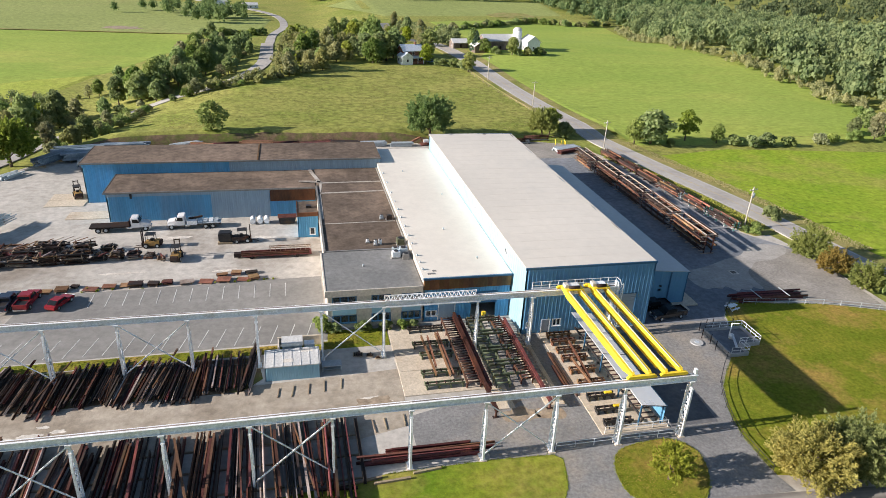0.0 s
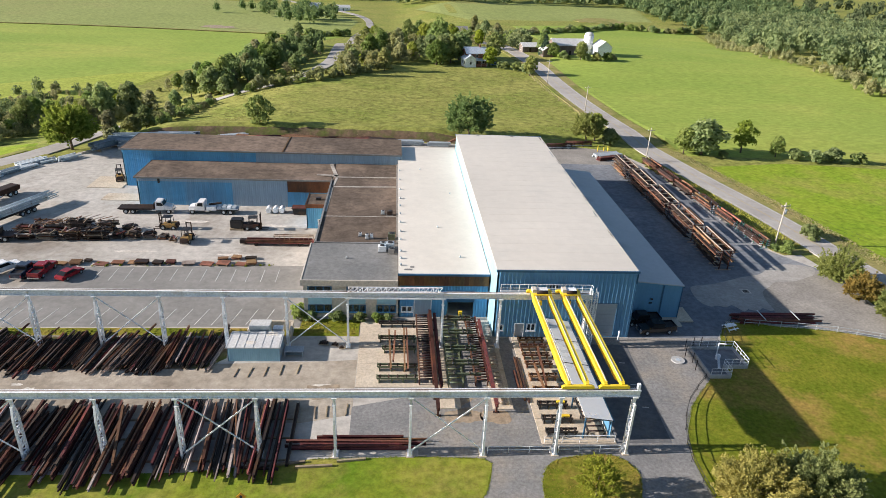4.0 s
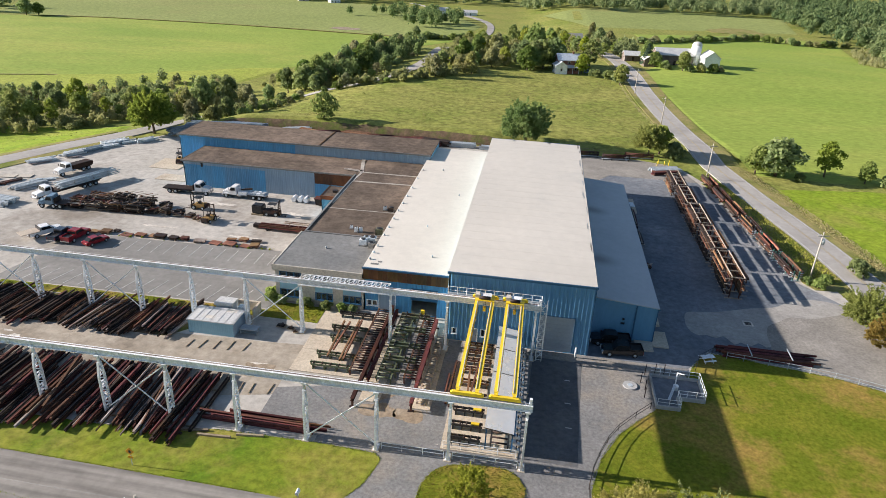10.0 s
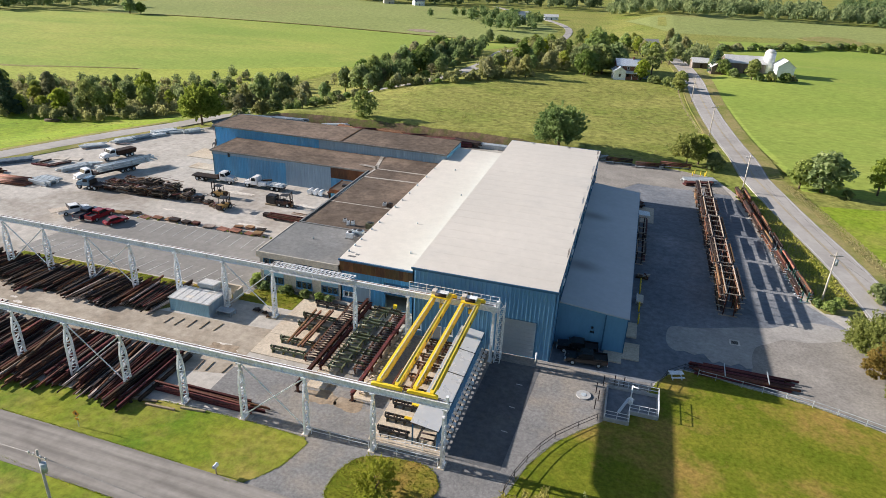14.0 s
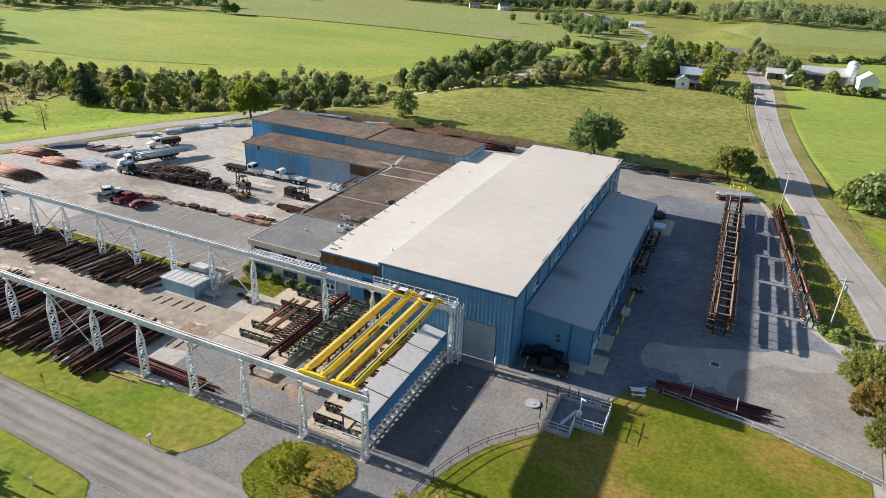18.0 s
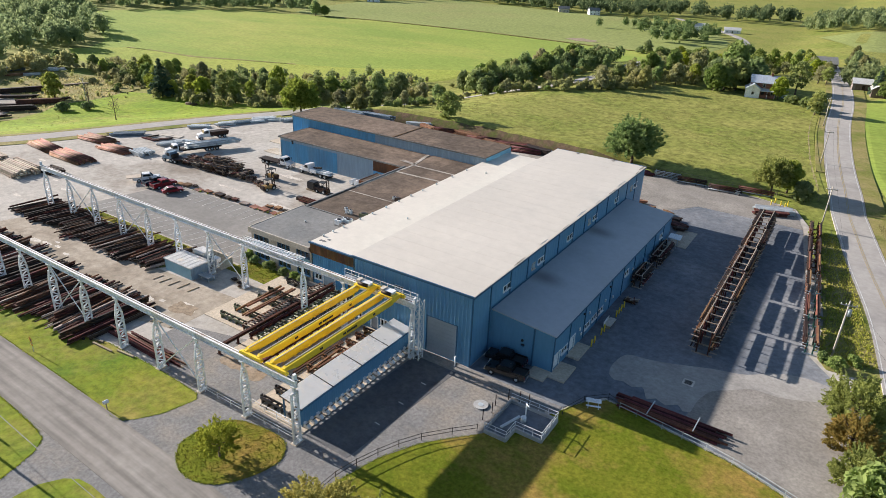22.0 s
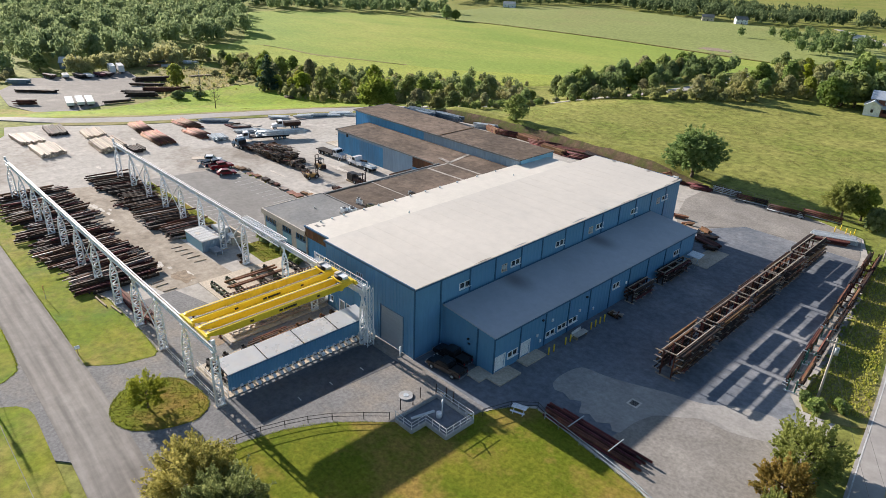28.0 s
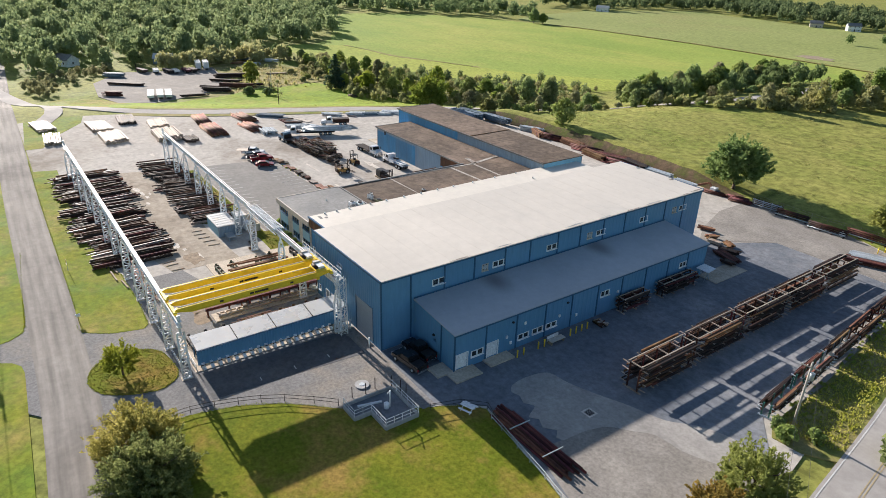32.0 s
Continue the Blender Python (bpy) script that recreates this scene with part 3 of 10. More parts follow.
def ribbon(line, left, right, lift, cross=4):
    """A strip along a line, from left to right of it in metres."""
    bm = bmesh.new()
    uv = bm.loops.layers.uv.new("across_along")
    rows = []
    for i, p in enumerate(line):
        d = (line[min(i + 1, len(line) - 1)] - line[max(i - 1, 0)]).normalized()
        s = Vector((d.y, -d.x))
        row = []
        for k in range(cross + 1):
            q = p + s * (left + (right - left) * k / cross)
            row.append(bm.verts.new((q.x, q.y, hgt(q.x, q.y) + lift)))
        rows.append(row)
    along = [0.0]
    for p, q in zip(line, line[1:]):
        along.append(along[-1] + (q - p).length)
    for i, (a, b) in enumerate(zip(rows, rows[1:])):
        for k in range(cross):
            f = bm.faces.new((a[k], a[k + 1], b[k + 1], b[k]))
            for lp, u, w in zip(f.loops, (k, k + 1, k + 1, k), (i, i, i + 1, i + 1)):
                lp[uv].uv = (u / cross, along[w] / 6.0)
    return bm


def sheet(name, bm, material, label, category):
    rim = [e for e in bm.edges if e.is_boundary]
    mid = sum((v.co for v in bm.verts), Vector()) / len(bm.verts)
    made = bmesh.ops.extrude_edge_only(bm, edges=rim)["geom"]
    for v in made:
        if isinstance(v, bmesh.types.BMVert):
            v.co.z -= 0.3
            if name.startswith(("field", "meadow")):
                d = Vector((v.co.x - mid.x, v.co.y - mid.y, 0)).normalized()
                v.co += d * 3.5
    return solid(name, bm, material, label, category, kind="structure")


# fields
sheet("field_bright", drape([(-444, 478), (-495, 405), (-500, 362), (-430, 318), (-335, 268), (-300, 228), (-217, 250), (-157, 284), (-110, 321), (-85, 350), (-66, 425), (-22, 500), (-65, 508), (-200, 519), (-313, 512), (-353, 501)], 0.10, 10), M_FIELD, "bright green crop field beyond the hedgerow", "field")
sheet("field_pale", drape([(-405, 508), (-353, 511), (-313, 522), (-200, 529), (-65, 517), (-24, 510), (-17, 600), (-70, 740), (-170, 770), (-340, 785), (-400, 800), (-450, 670), (-430, 560)], 0.10, 16), M_FIELD2, "pale green hay field with faint mowing lines", "field")
sheet("field_slope", drape([(87, 306), (90, 275), (95, 222), (103, 180), (150, 178), (193, 182), (212, 200), (214, 220), (222, 270), (214, 345), (230, 420), (260, 560), (200, 575), (110, 540), (120, 420), (128, 360), (118, 345), (100, 330)], 0.10, 8), M_FIELD, "sunlit hay field sloping up past a barn", "field")
sheet("field_road", drape([(103, 165), (131, 170), (181, 163), (230, 150), (260, 100), (200, 60), (125, 70), (116, 100), (112, 122), (108, 145)], 0.09, 8), M_MEADB, "bright green crop field beside the road", "field")
sheet("field_far", drape([(80, 580), (250, 620), (280, 760), (120, 820), (40, 700)], 0.12, 20), M_FIELD2, "far pale green field", "field")
back_part = smooth_line([(-113.5, 82.3), (-106.3, 92.8), (-99.6, 105), (-94, 118.4), (-88.6, 131.8), (-80.2, 151.4), (-73.4, 165)], 4)
sheet("meadow_road", drape([(-156, 86), (-142, 80), (-125, 78), (-116, 87), (-107.5, 100), (-101, 113), (-95.5, 126), (-87, 145.5), (-77, 166), (-82, 178), (-108, 184), (-136, 181), (-147, 174), (-160, 173), (-168, 170), (-162, 156), (-163, 142), (-154, 130), (-149, 118), (-145, 105)], 0.11, 5), M_MEADB, "bright green meadow sloping away across the road", "meadow")
sheet("verge_back", ribbon(back_part, 3.2, 6.4, 0.13), M_SCRUB, "rough dry grass verge along the back road", "verge")
sheet("verge_back", ribbon(back_part, -5.6, -3.2, 0.13), M_SCRUB, "rough dry grass verge along the back road", "verge")
sheet("meadow_corner", drape([(-168.6, 65.3), (-134.6, 69), (-124.1, 77.6), (-150.3, 91.5), (-160.9, 82.2), (-171.9, 73)], 0.10, 6), M_LAWN, "grass strip beside the country road", "grass")

sheet("field_near", drape([(-312, 232), (-300, 218), (-282, 212), (-240, 206), (-204, 208), (-165, 238), (-122, 262), (-100, 298), (-92, 338), (-112, 330), (-157, 300), (-218, 278), (-248, 266), (-278, 263), (-302, 259)], 0.2, 8), M_FIELDY, "yellow-green mown field behind the hedgerow", "field")
sheet("field_margin", ribbon(smooth_line([(-300, 259), (-278, 263), (-248, 266), (-218, 278), (-190, 288)], 6), -0.9, 0.9, 0.4, 2), M_SCRUB, "dry grass balk between the two fields", "field margin")
sheet("field_margin", ribbon(smooth_line([(-360, 503), (-313, 515), (-200, 522), (-65, 511), (-23, 504)], 12), -1.6, 1.6, 0.35, 2), M_SCRUB, "dry grass balk between the two fields", "field margin")

# works yard: gravel, asphalt, grass
sheet("yard", drape([(-112, 50), (20, 46.5), (60, 43.5), (98, 38), (99, 100), (94, 130), (86, 166), (81, 179), (68, 183.5), (40, 185), (0, 186), (-30, 185.5), (-50, 181), (-62, 168), (-75, 149), (-85, 128), (-90.5, 117), (-95.5, 103), (-103, 90), (-110, 79), (-114, 66)], 0.02, 12), M_GRAVEL, "pale packed gravel works yard with tyre marks", "yard")
sheet("parking_lot", drape([(-44, 81.8), (3.2, 82.2), (3.2, 102.4), (-30, 101.2), (-41, 101.0)], 0.05), M_ASPHALT, "worn grey asphalt parking lot", "parking lot")
sheet("asphalt_side", drape([(52.3, 79.2), (66, 79.0), (70, 84.5), (87, 82), (97, 78), (99.5, 100), (94, 108), (91, 112), (86, 150), (84, 166), (62, 166), (54, 154), (52.3, 140)], 0.05), M_ASPHALT2, "dark asphalt side yard in the shade", "yard")
sheet("gravel_rear", drape([(53, 153), (56, 158), (62, 166.2), (84, 166.2), (80.8, 178.6), (68, 183), (45, 184.2), (45, 172), (49, 160)], 0.058, 6), M_GRAVW, "tan-grey gravel behind the lean-to", "yard")
sheet("gravel_east", drape([(79.5, 84.2), (80.0, 89), (80.6, 94), (84, 99.5), (90, 102.6), (95.5, 104), (99.2, 99), (97.2, 78.2), (90, 81.2)], 0.066), M_GRAVW, "warm grey gravel corner by the road", "yard")
sheet("asphalt_patch", drape([tuple(p) for p in smooth_line([(68.6, 89.9), (68.2, 92.2), (69.0, 95.9), (72.2, 96.7), (75.2, 97.7), (80.1, 99.8), (84.3, 101.2), (87.8, 104.1), (92, 105.4), (96.2, 104.2), (95, 101.4), (92.4, 99.8), (89.2, 98.4), (85.6, 98.0), (83.5, 96.2), (81.3, 94.3), (80.3, 91.3), (80.0, 88.0), (79.2, 87.7), (78.3, 88.7), (77.0, 87.6), (75.6, 88.3), (74.6, 87.5), (73.4, 89.6), (72.2, 88.8), (70.8, 89.4), (69.6, 89.0), (68.6, 89.9)], 0.6)][:-1], 0.075), M_ROADP, "lighter worn asphalt patch", "yard")
sheet("gravel_drive", drape([(20, 45.2), (20, 56.4), (29, 57), (34.2, 57), (34.2, 79.4), (52, 79), (64.5, 78.2), (66, 74), (60, 68.5), (55, 62.5), (52.2, 56), (51.2, 48), (52, 44.5), (40, 44.5)], 0.05, 10), M_STONE, "grey crushed-stone drive", "drive")
sheet("stone_court", drape([(12, 63.5), (12, 56), (29.2, 55.6), (34.2, 57.2), (34.2, 79.4), (23, 79.4), (23, 66.5)], 0.045), M_STONE, "grey crushed-stone court between the conveyors", "yard")
sheet("earth_lane", drape([(-50, 61), (-46, 73), (-30, 72.5), (-8, 72.6), (6, 73.2), (12.1, 73.6), (12.1, 62), (6, 60.5), (-10, 61)], 0.03), M_EARTH, "tan packed-earth lane between the steel stock rows", "lane")
# Dark asphalt strip beside the canopy; part of the canopy's shade is its colour.
sheet("drive_dark", drape([(43.8, 56.5), (50.2, 56.5), (51.5, 79), (44.6, 79)], 0.065), M_LANESHADE, "dark asphalt lane before the shop door, shade in its colour", "lane")
# Dark sheet: shadows between the rear stock, with soil and debris, in one colour.
sheet("stock_bed", drape([(-51, 71.6), (-30, 71.4), (-8, 71.6), (-5.6, 74), (-6.4, 79), (-28, 79.3), (-51, 79.2)], 0.064), M_DIRT, "dark soil and debris under the rear stock, shade in its colour", "ground")
sheet("concrete_walk", drape([(44.4, 77.6), (66.2, 77.4), (66.2, 79.3), (44.4, 79.5)], 0.085), M_STONE, "pale gravelled apron along the shop front", "pavement")
sheet("lawn_east", drape([tuple(p) for p in smooth_line([(51.6, 47), (51.6, 53.2), (53, 58.5), (55.6, 63.4), (60, 68.4), (63.5, 73), (66.6, 79.0), (70.4, 84.0), (78, 82.8), (86.5, 81.4), (96, 78)], 3.0)] + [(96, 60), (98, 40), (62, 44.5)], 0.06), M_LAWNO, "sunlit lawn with a curving edge", "lawn")
sheet("lawn_front", drape([(-60, 46.6), (-40, 46.2), (0, 45.4)] + [tuple(p) for p in smooth_line([(10, 45.4), (17, 45.0), (22, 45.0), (24.4, 45.6), (25.6, 46.9), (27.2, 49.4), (28.2, 53.4), (27.4, 54.2), (20, 54.6)], 1.0)] + [ (8, 54.4), (-5, 52.6), (-20, 52.5), (-45, 53), (-58, 53.5)], 0.055), M_LAWN, "grass strip beside the road", "lawn")
sheet("lawn_corner", drape([(-116, 60), (-112, 51.5), (-80, 48.8), (-80, 53), (-92, 58), (-104, 66), (-113, 68)], 0.055), M_LAWN, "grass corner at the yard entrance", "lawn")
sheet("lawn_strip", drape([(-42, 79.5), (9, 79.7), (12, 79.6), (12, 84.2), (3.4, 84.6), (3.2, 81.7), (-42, 81.5)], 0.06), M_LAWNO, "thin grass strip beside the parking lot", "lawn")
sheet("lawn_hedge", drape([(86, 166), (91, 166), (94.2, 150), (97.8, 130), (100.4, 112), (97, 109.8), (93.6, 109.5), (92.2, 112), (91.8, 125), (89, 150), (85, 166)], 0.09), M_SCRUB, "rough grass verge beside the road", "verge")
isle = [tuple(p) for p in smooth_line([(34.6, 45.7), (33.4, 47.0), (33.2, 49.2), (33.8, 51.8), (35.4, 53.7), (39.0, 54.5), (42.4, 54.4), (44.4, 52.3), (43.9, 48.8), (41.8, 45.6), (39.4, 44.4), (36.8, 44.5), (34.6, 45.7)], 1.0)][:-1]
sheet("lawn_island", drape(isle, 0.12), M_LAWNO, "grass island with a small tree", "lawn")
sheet("lawn_south", drape([(-100, 45), (-40, 42), (9, 39.8)] + [tuple(p) for p in smooth_line([(12.5, 39.6), (18.0, 39.2), (20.2, 38.7), (21.5, 37.2), (22.4, 34.6), (23.3, 31), (24, 24), (26, 5), (30, -80)], 2.5)] + [(-180, -80), (-180, 47)], 0.05), M_LAWN, "grass south of the road", "lawn")
sheet("lawn_south", drape([tuple(p) for p in smooth_line([(32.5, -80), (28.6, 5), (26.8, 24), (26.4, 31), (26.7, 34.8), (28.0, 36.8), (29.4, 37.7), (31.2, 37.9), (35, 37.7)], 1.5)] + [(60, 36.2), (111, 30.5), (114, 20), (122, -20), (128, -80)], 0.05), M_LAWN, "grass south of the road", "lawn")
sheet("drive_south", drape([(9, 42), (8, 39.2), (18, 38), (21, 34), (22, 5), (26, -80), (37, -80), (32, 5), (28, 30), (29, 36.6), (40, 36.6), (44, 40)], 0.035), M_STONE, "gravel drive off the road", "drive")
sheet("far_yard", drape([(-156, 86), (-173, 82), (-208, 86), (-236, 102), (-231, 120), (-232, 146), (-202, 142), (-180, 134), (-163, 123), (-155, 109), (-150, 98)], 0.10, 6), M_GRAVW, "gravel storage lot across the road", "yard")
sheet("scrub_far_yard", drape([(-155, 109.5), (-163, 123.5), (-180, 134.5), (-202, 142.5), (-232, 146.5), (-262, 140), (-262, 176), (-226, 182), (-205, 190), (-176, 186), (-168, 172), (-161, 156), (-162, 142), (-153, 130), (-149, 118)], 0.09, 6), M_SCRUB, "rough golden scrub ground behind the storage lot", "scrub")

# roads
front = smooth_line([(-600, 70), (-230, 52), (-175, 49), (-100, 47.6 - 1.2), (-40, 44.2), (22, 42.6), (58, 40.6), (110, 35), (220, 20)], 6)
sheet("road_front", ribbon(front, -3.2, 3.2, 0.09), M_ROADF, "worn pale asphalt road in front of the works", "road")
east = smooth_line([(118, 20), (111, 60), (105.4, 100), (101.5, 130), (95.5, 160), (87.5, 210), (82.3, 262), (80, 310), (72, 400), (64, 480), (58, 505)], 6)
road_e = sheet("road_east", ribbon(east, -3.7, 3.7, 0.13), M_ROAD, "two-lane asphalt country road past the racks", "road")
sheet("road_east", ribbon(smooth_line([(118, 20), (124.6, -20), (137, -120), (150, -260)], 8), -3.7, 3.7, 0.13), M_ROAD, "two-lane asphalt country road past the racks", "road")
for a, b, m_ in ((-3.35, -3.2, M_PAINT), (3.2, 3.35, M_PAINT), (-0.22, -0.1, M_YPAINT), (0.1, 0.22, M_YPAINT)):
    part("road_line", ribbon(east[:60], a, b, 0.15, 1), m_, road_e, "painted lane line")
sheet("verge_east", ribbon(east[:75], 3.8, 7.6, 0.11), M_SCRUB, "dry grass verge", "verge")
sheet("verge_east", ribbon(east[30:75], -6.0, -3.8, 0.11), M_SCRUB, "dry grass verge", "verge")
back = smooth_line([(-330, 50), (-226, 47), (-166, 56), (-132, 68), (-113.5, 82.3), (-106.3, 92.8), (-99.6, 105), (-94, 118.4), (-88.6, 131.8), (-80.2, 151.4), (-70.4, 170.8), (-66, 200), (-58, 235), (-44, 252), (-24, 260), (-12, 290), (-11, 340), (-13, 420), (-12, 500), (-4, 560), (-14, 640), (-60, 730), (-120, 820)], 6)
sheet("road_back", ribbon(back, -3.0, 3.0, 0.12), M_ROAD, "narrow country road behind the works", "road")
spur = smooth_line([(-105.8, 54.6), (-116.2, 59.2), (-126.5, 61.6), (-146.5, 61.1)], 4)
sheet("road_spur", ribbon(spur, -2.6, 2.6, 0.14), M_ROAD, "short road link at the junction", "road")

# earth bank behind the sheds
bank_line = smooth_line([(-62, 178), (-48, 182.5), (-28, 185), (-5, 185.6), (20, 185.2), (36, 184.6), (46, 184.8)], 3)
bm = bmesh.new()
rows = []
for p in bank_line:
    row = []
    for k, (dy, dz) in enumerate(((-1.6, 0.03), (-0.2, 1.3), (1.0, 2.5), (2.6, 3.1), (5.5, 3.0), (9, 1.9))):
        j = 0.35 * noise.noise((p.x * 0.4, k * 3.1, 0.0)) if k else 0.0
        fade = sm(-62, -44, p.x) * (1 - sm(26, 45, p.x))
        base = hgt(p.x, p.y + dy)
        row.append(bm.verts.new((p.x + j, p.y + dy + j, max(base * (0.2 if k < 1 else 1), (dz + j) * fade + base * (1 - fade)) + (0.05 if k < 5 else -0.3))))
    rows.append(row)
for a, b in zip(rows, rows[1:]):
    for k in range(5):
        f = bm.faces.new((a[k], b[k], b[k + 1], a[k + 1]))
        f.smooth, f.material_index = True, int(k > 1)
bmesh.ops.recalc_face_normals(bm, faces=bm.faces[:])
bank = sheet("earth_bank", bm, M_DIRT, "cut earth bank with roots and weeds", "bank")
bank.data.materials.append(M_MEADOW)

# concrete pads
for x0, y0, x1, y1 in ((12.2, 67.4, 22.8, 83.4), (23.0, 63.0, 25.6, 79.4), (29.6, 62.8, 32.2, 79.4), (34.5, 56.4, 43.4, 79.4), (-51, 140, -43.4, 147.5), (-45, 132.5, -37, 136.5), (62.2, 139.5, 66, 149), (-3, 125.5, 3.8, 129.5)):
    n = max(1, round((y1 - y0) / 4.6))
    pad = solid("concrete_pad", bx(bmesh.new(), x0 + 0.03, y0 + 0.03, -0.1, x1 - 0.03, y1 - 0.03, 0.09), M_STONE, "stained pale concrete pad cast in bays", "pad", kind="structure")
    for k in range(n):
        part("slab", bx(bmesh.new(), x0, y0 + (y1 - y0) * k / n, -0.1, x1, y0 + (y1 - y0) * (k + 1) / n - (0.07 if k < n - 1 else 0), 0.14), M_CONC, pad)
# parking bay lines
for k in range(13):
    x = -32.1 + 2.45 * k
    solid("bay_line", bar(bmesh.new(), (x, 96.2, 0.062), (x, 100.6, 0.062), 0.11, 0.02), M_PAINT, "white painted parking bay line", "line", "upper parking bay lines", "structure")
for k in range(18):
    x = -42.6 + 2.46 * k
    if x < 2.5:
        solid("bay_line", bar(bmesh.new(), (x + 0.9, 82.5, 0.062), (x + 3.2 - 1.3, 87.1, 0.062), 0.11, 0.02), M_PAINT, "white painted parking bay line", "line", "lower parking bay lines", "structure")
for y in (72.9, 67.9, 63.1):
    solid("lane_dash", bar(bmesh.new(), (48.9, y, 0.08), (49.7, y - 0.06, 0.08), 0.14, 0.02), M_PAINT, "white painted lane dash", "line", "lane dashes", "structure")


# pale crushed patches and puddle-shaped scuffs in the gravel
def blotch(x, y, a, b, seed, lift=0.038):
    g = random.Random(seed)
    off = [g.uniform(0.6, 1.2) for _ in range(14)]
    pts = []
    for k in range(28):
        w = 2 * math.pi * k / 28
        r = off[k // 2] if k % 2 == 0 else 0.5 * (off[k // 2] + off[(k // 2 + 1) % 14])
        pts.append((x + a * r * math.cos(w), y + b * r * math.sin(w)))
    return drape(pts, lift)


for k, (x, y, a, b) in enumerate(((-34, 66.2, 1.7, 0.6), (-31, 66.8, 1.4, 0.5), (-28.2, 67.2, 1.0, 0.45), (-24, 66.4, 0.9, 0.4), (-30, 68.2, 0.8, 0.3), (1.2, 65.4, 1.5, 0.6), (3.6, 66.2, 0.6, 0.4), (7.8, 67.8, 1.5, 0.5), (10, 66.8, 0.7, 0.3), (-72, 108, 3.2, 0.7), (-66, 120, 2.6, 0.6), (-80, 92, 1.8, 0.5), (-73, 98, 1.0, 0.4), (-56, 84, 1.4, 0.5), (-60, 76, 1.6, 0.5), (-54, 78.6, 0.9, 0.4), (-63, 86, 1.1, 0.35), (-12, 106.6, 3.0, 0.5), (-30, 107.4, 4.0, 0.5), (-8, 120, 3.6, 0.8), (-24, 121.5, 4.0, 0.8))):
    sheet("pale_patch", blotch(x, y, a, b, k + 5), M_PATCH, "pale crushed stone patch in the yard", "gravel patch")

for k, (x, y, a, b) in enumerate(((26, 61.6, 2.4, 1.6), (29.6, 61.4, 2.2, 1.4), (25.6, 65, 1.5, 1.8), (8, 66.6, 3.0, 1.6))):
    sheet("earth_patch", blotch(x, y, a, b, k + 60, 0.056 if x > 12 else 0.042), M_RUSTD, "rust-stained earth in front of the conveyors", "earth patch")
sheet("bare_patch", blotch(203, 606, 26, 30, 90, 0.3), M_SCRUB, "bare tan soil above the hay field", "bare ground")
sheet("bare_patch", blotch(-118, 540, 14, 9, 91, 0.25), M_RUSTD, "bare brown scar in the far hay field", "bare ground")


# ---- buildings ----
def spans(z0, z1, cuts):
    out, z = [], z0
    for a, b in sorted(cuts):
        if a > z:
            out.append((z, a))
        z = max(z, b)
    if z < z1:
        out.append((z, z1))
    return out


def siding(p0, p1, z0, top, holes=(), pitch=0.9, depth=0.05, thick=0.22):
    """Ribbed sheet wall from p0 to p1 seen from its right side; top: height or (at p0, at p1); holes: (a0, a1, z0, z1) along the wall."""
    bm = bmesh.new()
    p0, p1 = Vector((*p0, 0)), Vector((*p1, 0))
    L = (p1 - p0).length
    d = (p1 - p0) / L
    n = Vector((d.y, -d.x, 0))
    t0, t1 = top if isinstance(top, tuple) else (top, top)
    cuts = sorted({0.0, L, *[h[0] for h in holes], *[h[1] for h in holes]})

    def at(a, o, z):
        return bm.verts.new(p0 + d * a + n * o + Vector((0, 0, z)))

    for a0, a1 in zip(cuts, cuts[1:]):
        mid = (a0 + a1) / 2
        zt0, zt1 = t0 + (t1 - t0) * a0 / L, t0 + (t1 - t0) * a1 / L
        for s0, s1 in spans(z0, max(zt0, zt1), [(h[2], h[3]) for h in holes if h[0] <= mid <= h[1]]):
            up = s1 >= max(zt0, zt1) - 1e-6
            e0, e1 = (zt0, zt1) if up else (s1, s1)
            v = [at(a, o, z) for o in (-0.01, -thick) for a, z in ((a0, s0), (a1, s0), (a1, e1), (a0, e0))]
            for f in ((0, 1, 2, 3), (7, 6, 5, 4), (1, 0, 4, 5), (2, 1, 5, 6), (3, 2, 6, 7), (0, 3, 7, 4)):
                bm.faces.new([v[i] for i in f])
            if depth:
                prof, k = [], math.floor(a0 / pitch)
                while k * pitch < a1:
                    for u, o in ((0, 0), (0.55, 0), (0.66, 1), (0.89, 1)):
                        a = (k + u) * pitch
                        if a0 <= a <= a1:
                            prof.append((a, o * depth))
                    k += 1
                prof = [(a0, prof[0][1])] + [q for q in prof if a0 < q[0] < a1] + [(a1, prof[-1][1])] if prof else [(a0, 0), (a1, 0)]
                cols = [(at(a, o, s0), at(a, o, e0 + (e1 - e0) * (a - a0) / (a1 - a0))) for a, o in prof]
                for q, r in zip(cols, cols[1:]):
                    bm.faces.new((q[0], r[0], r[1], q[1]))
    bmesh.ops.remove_doubles(bm, verts=bm.verts[:], dist=0.0008)
    return bm


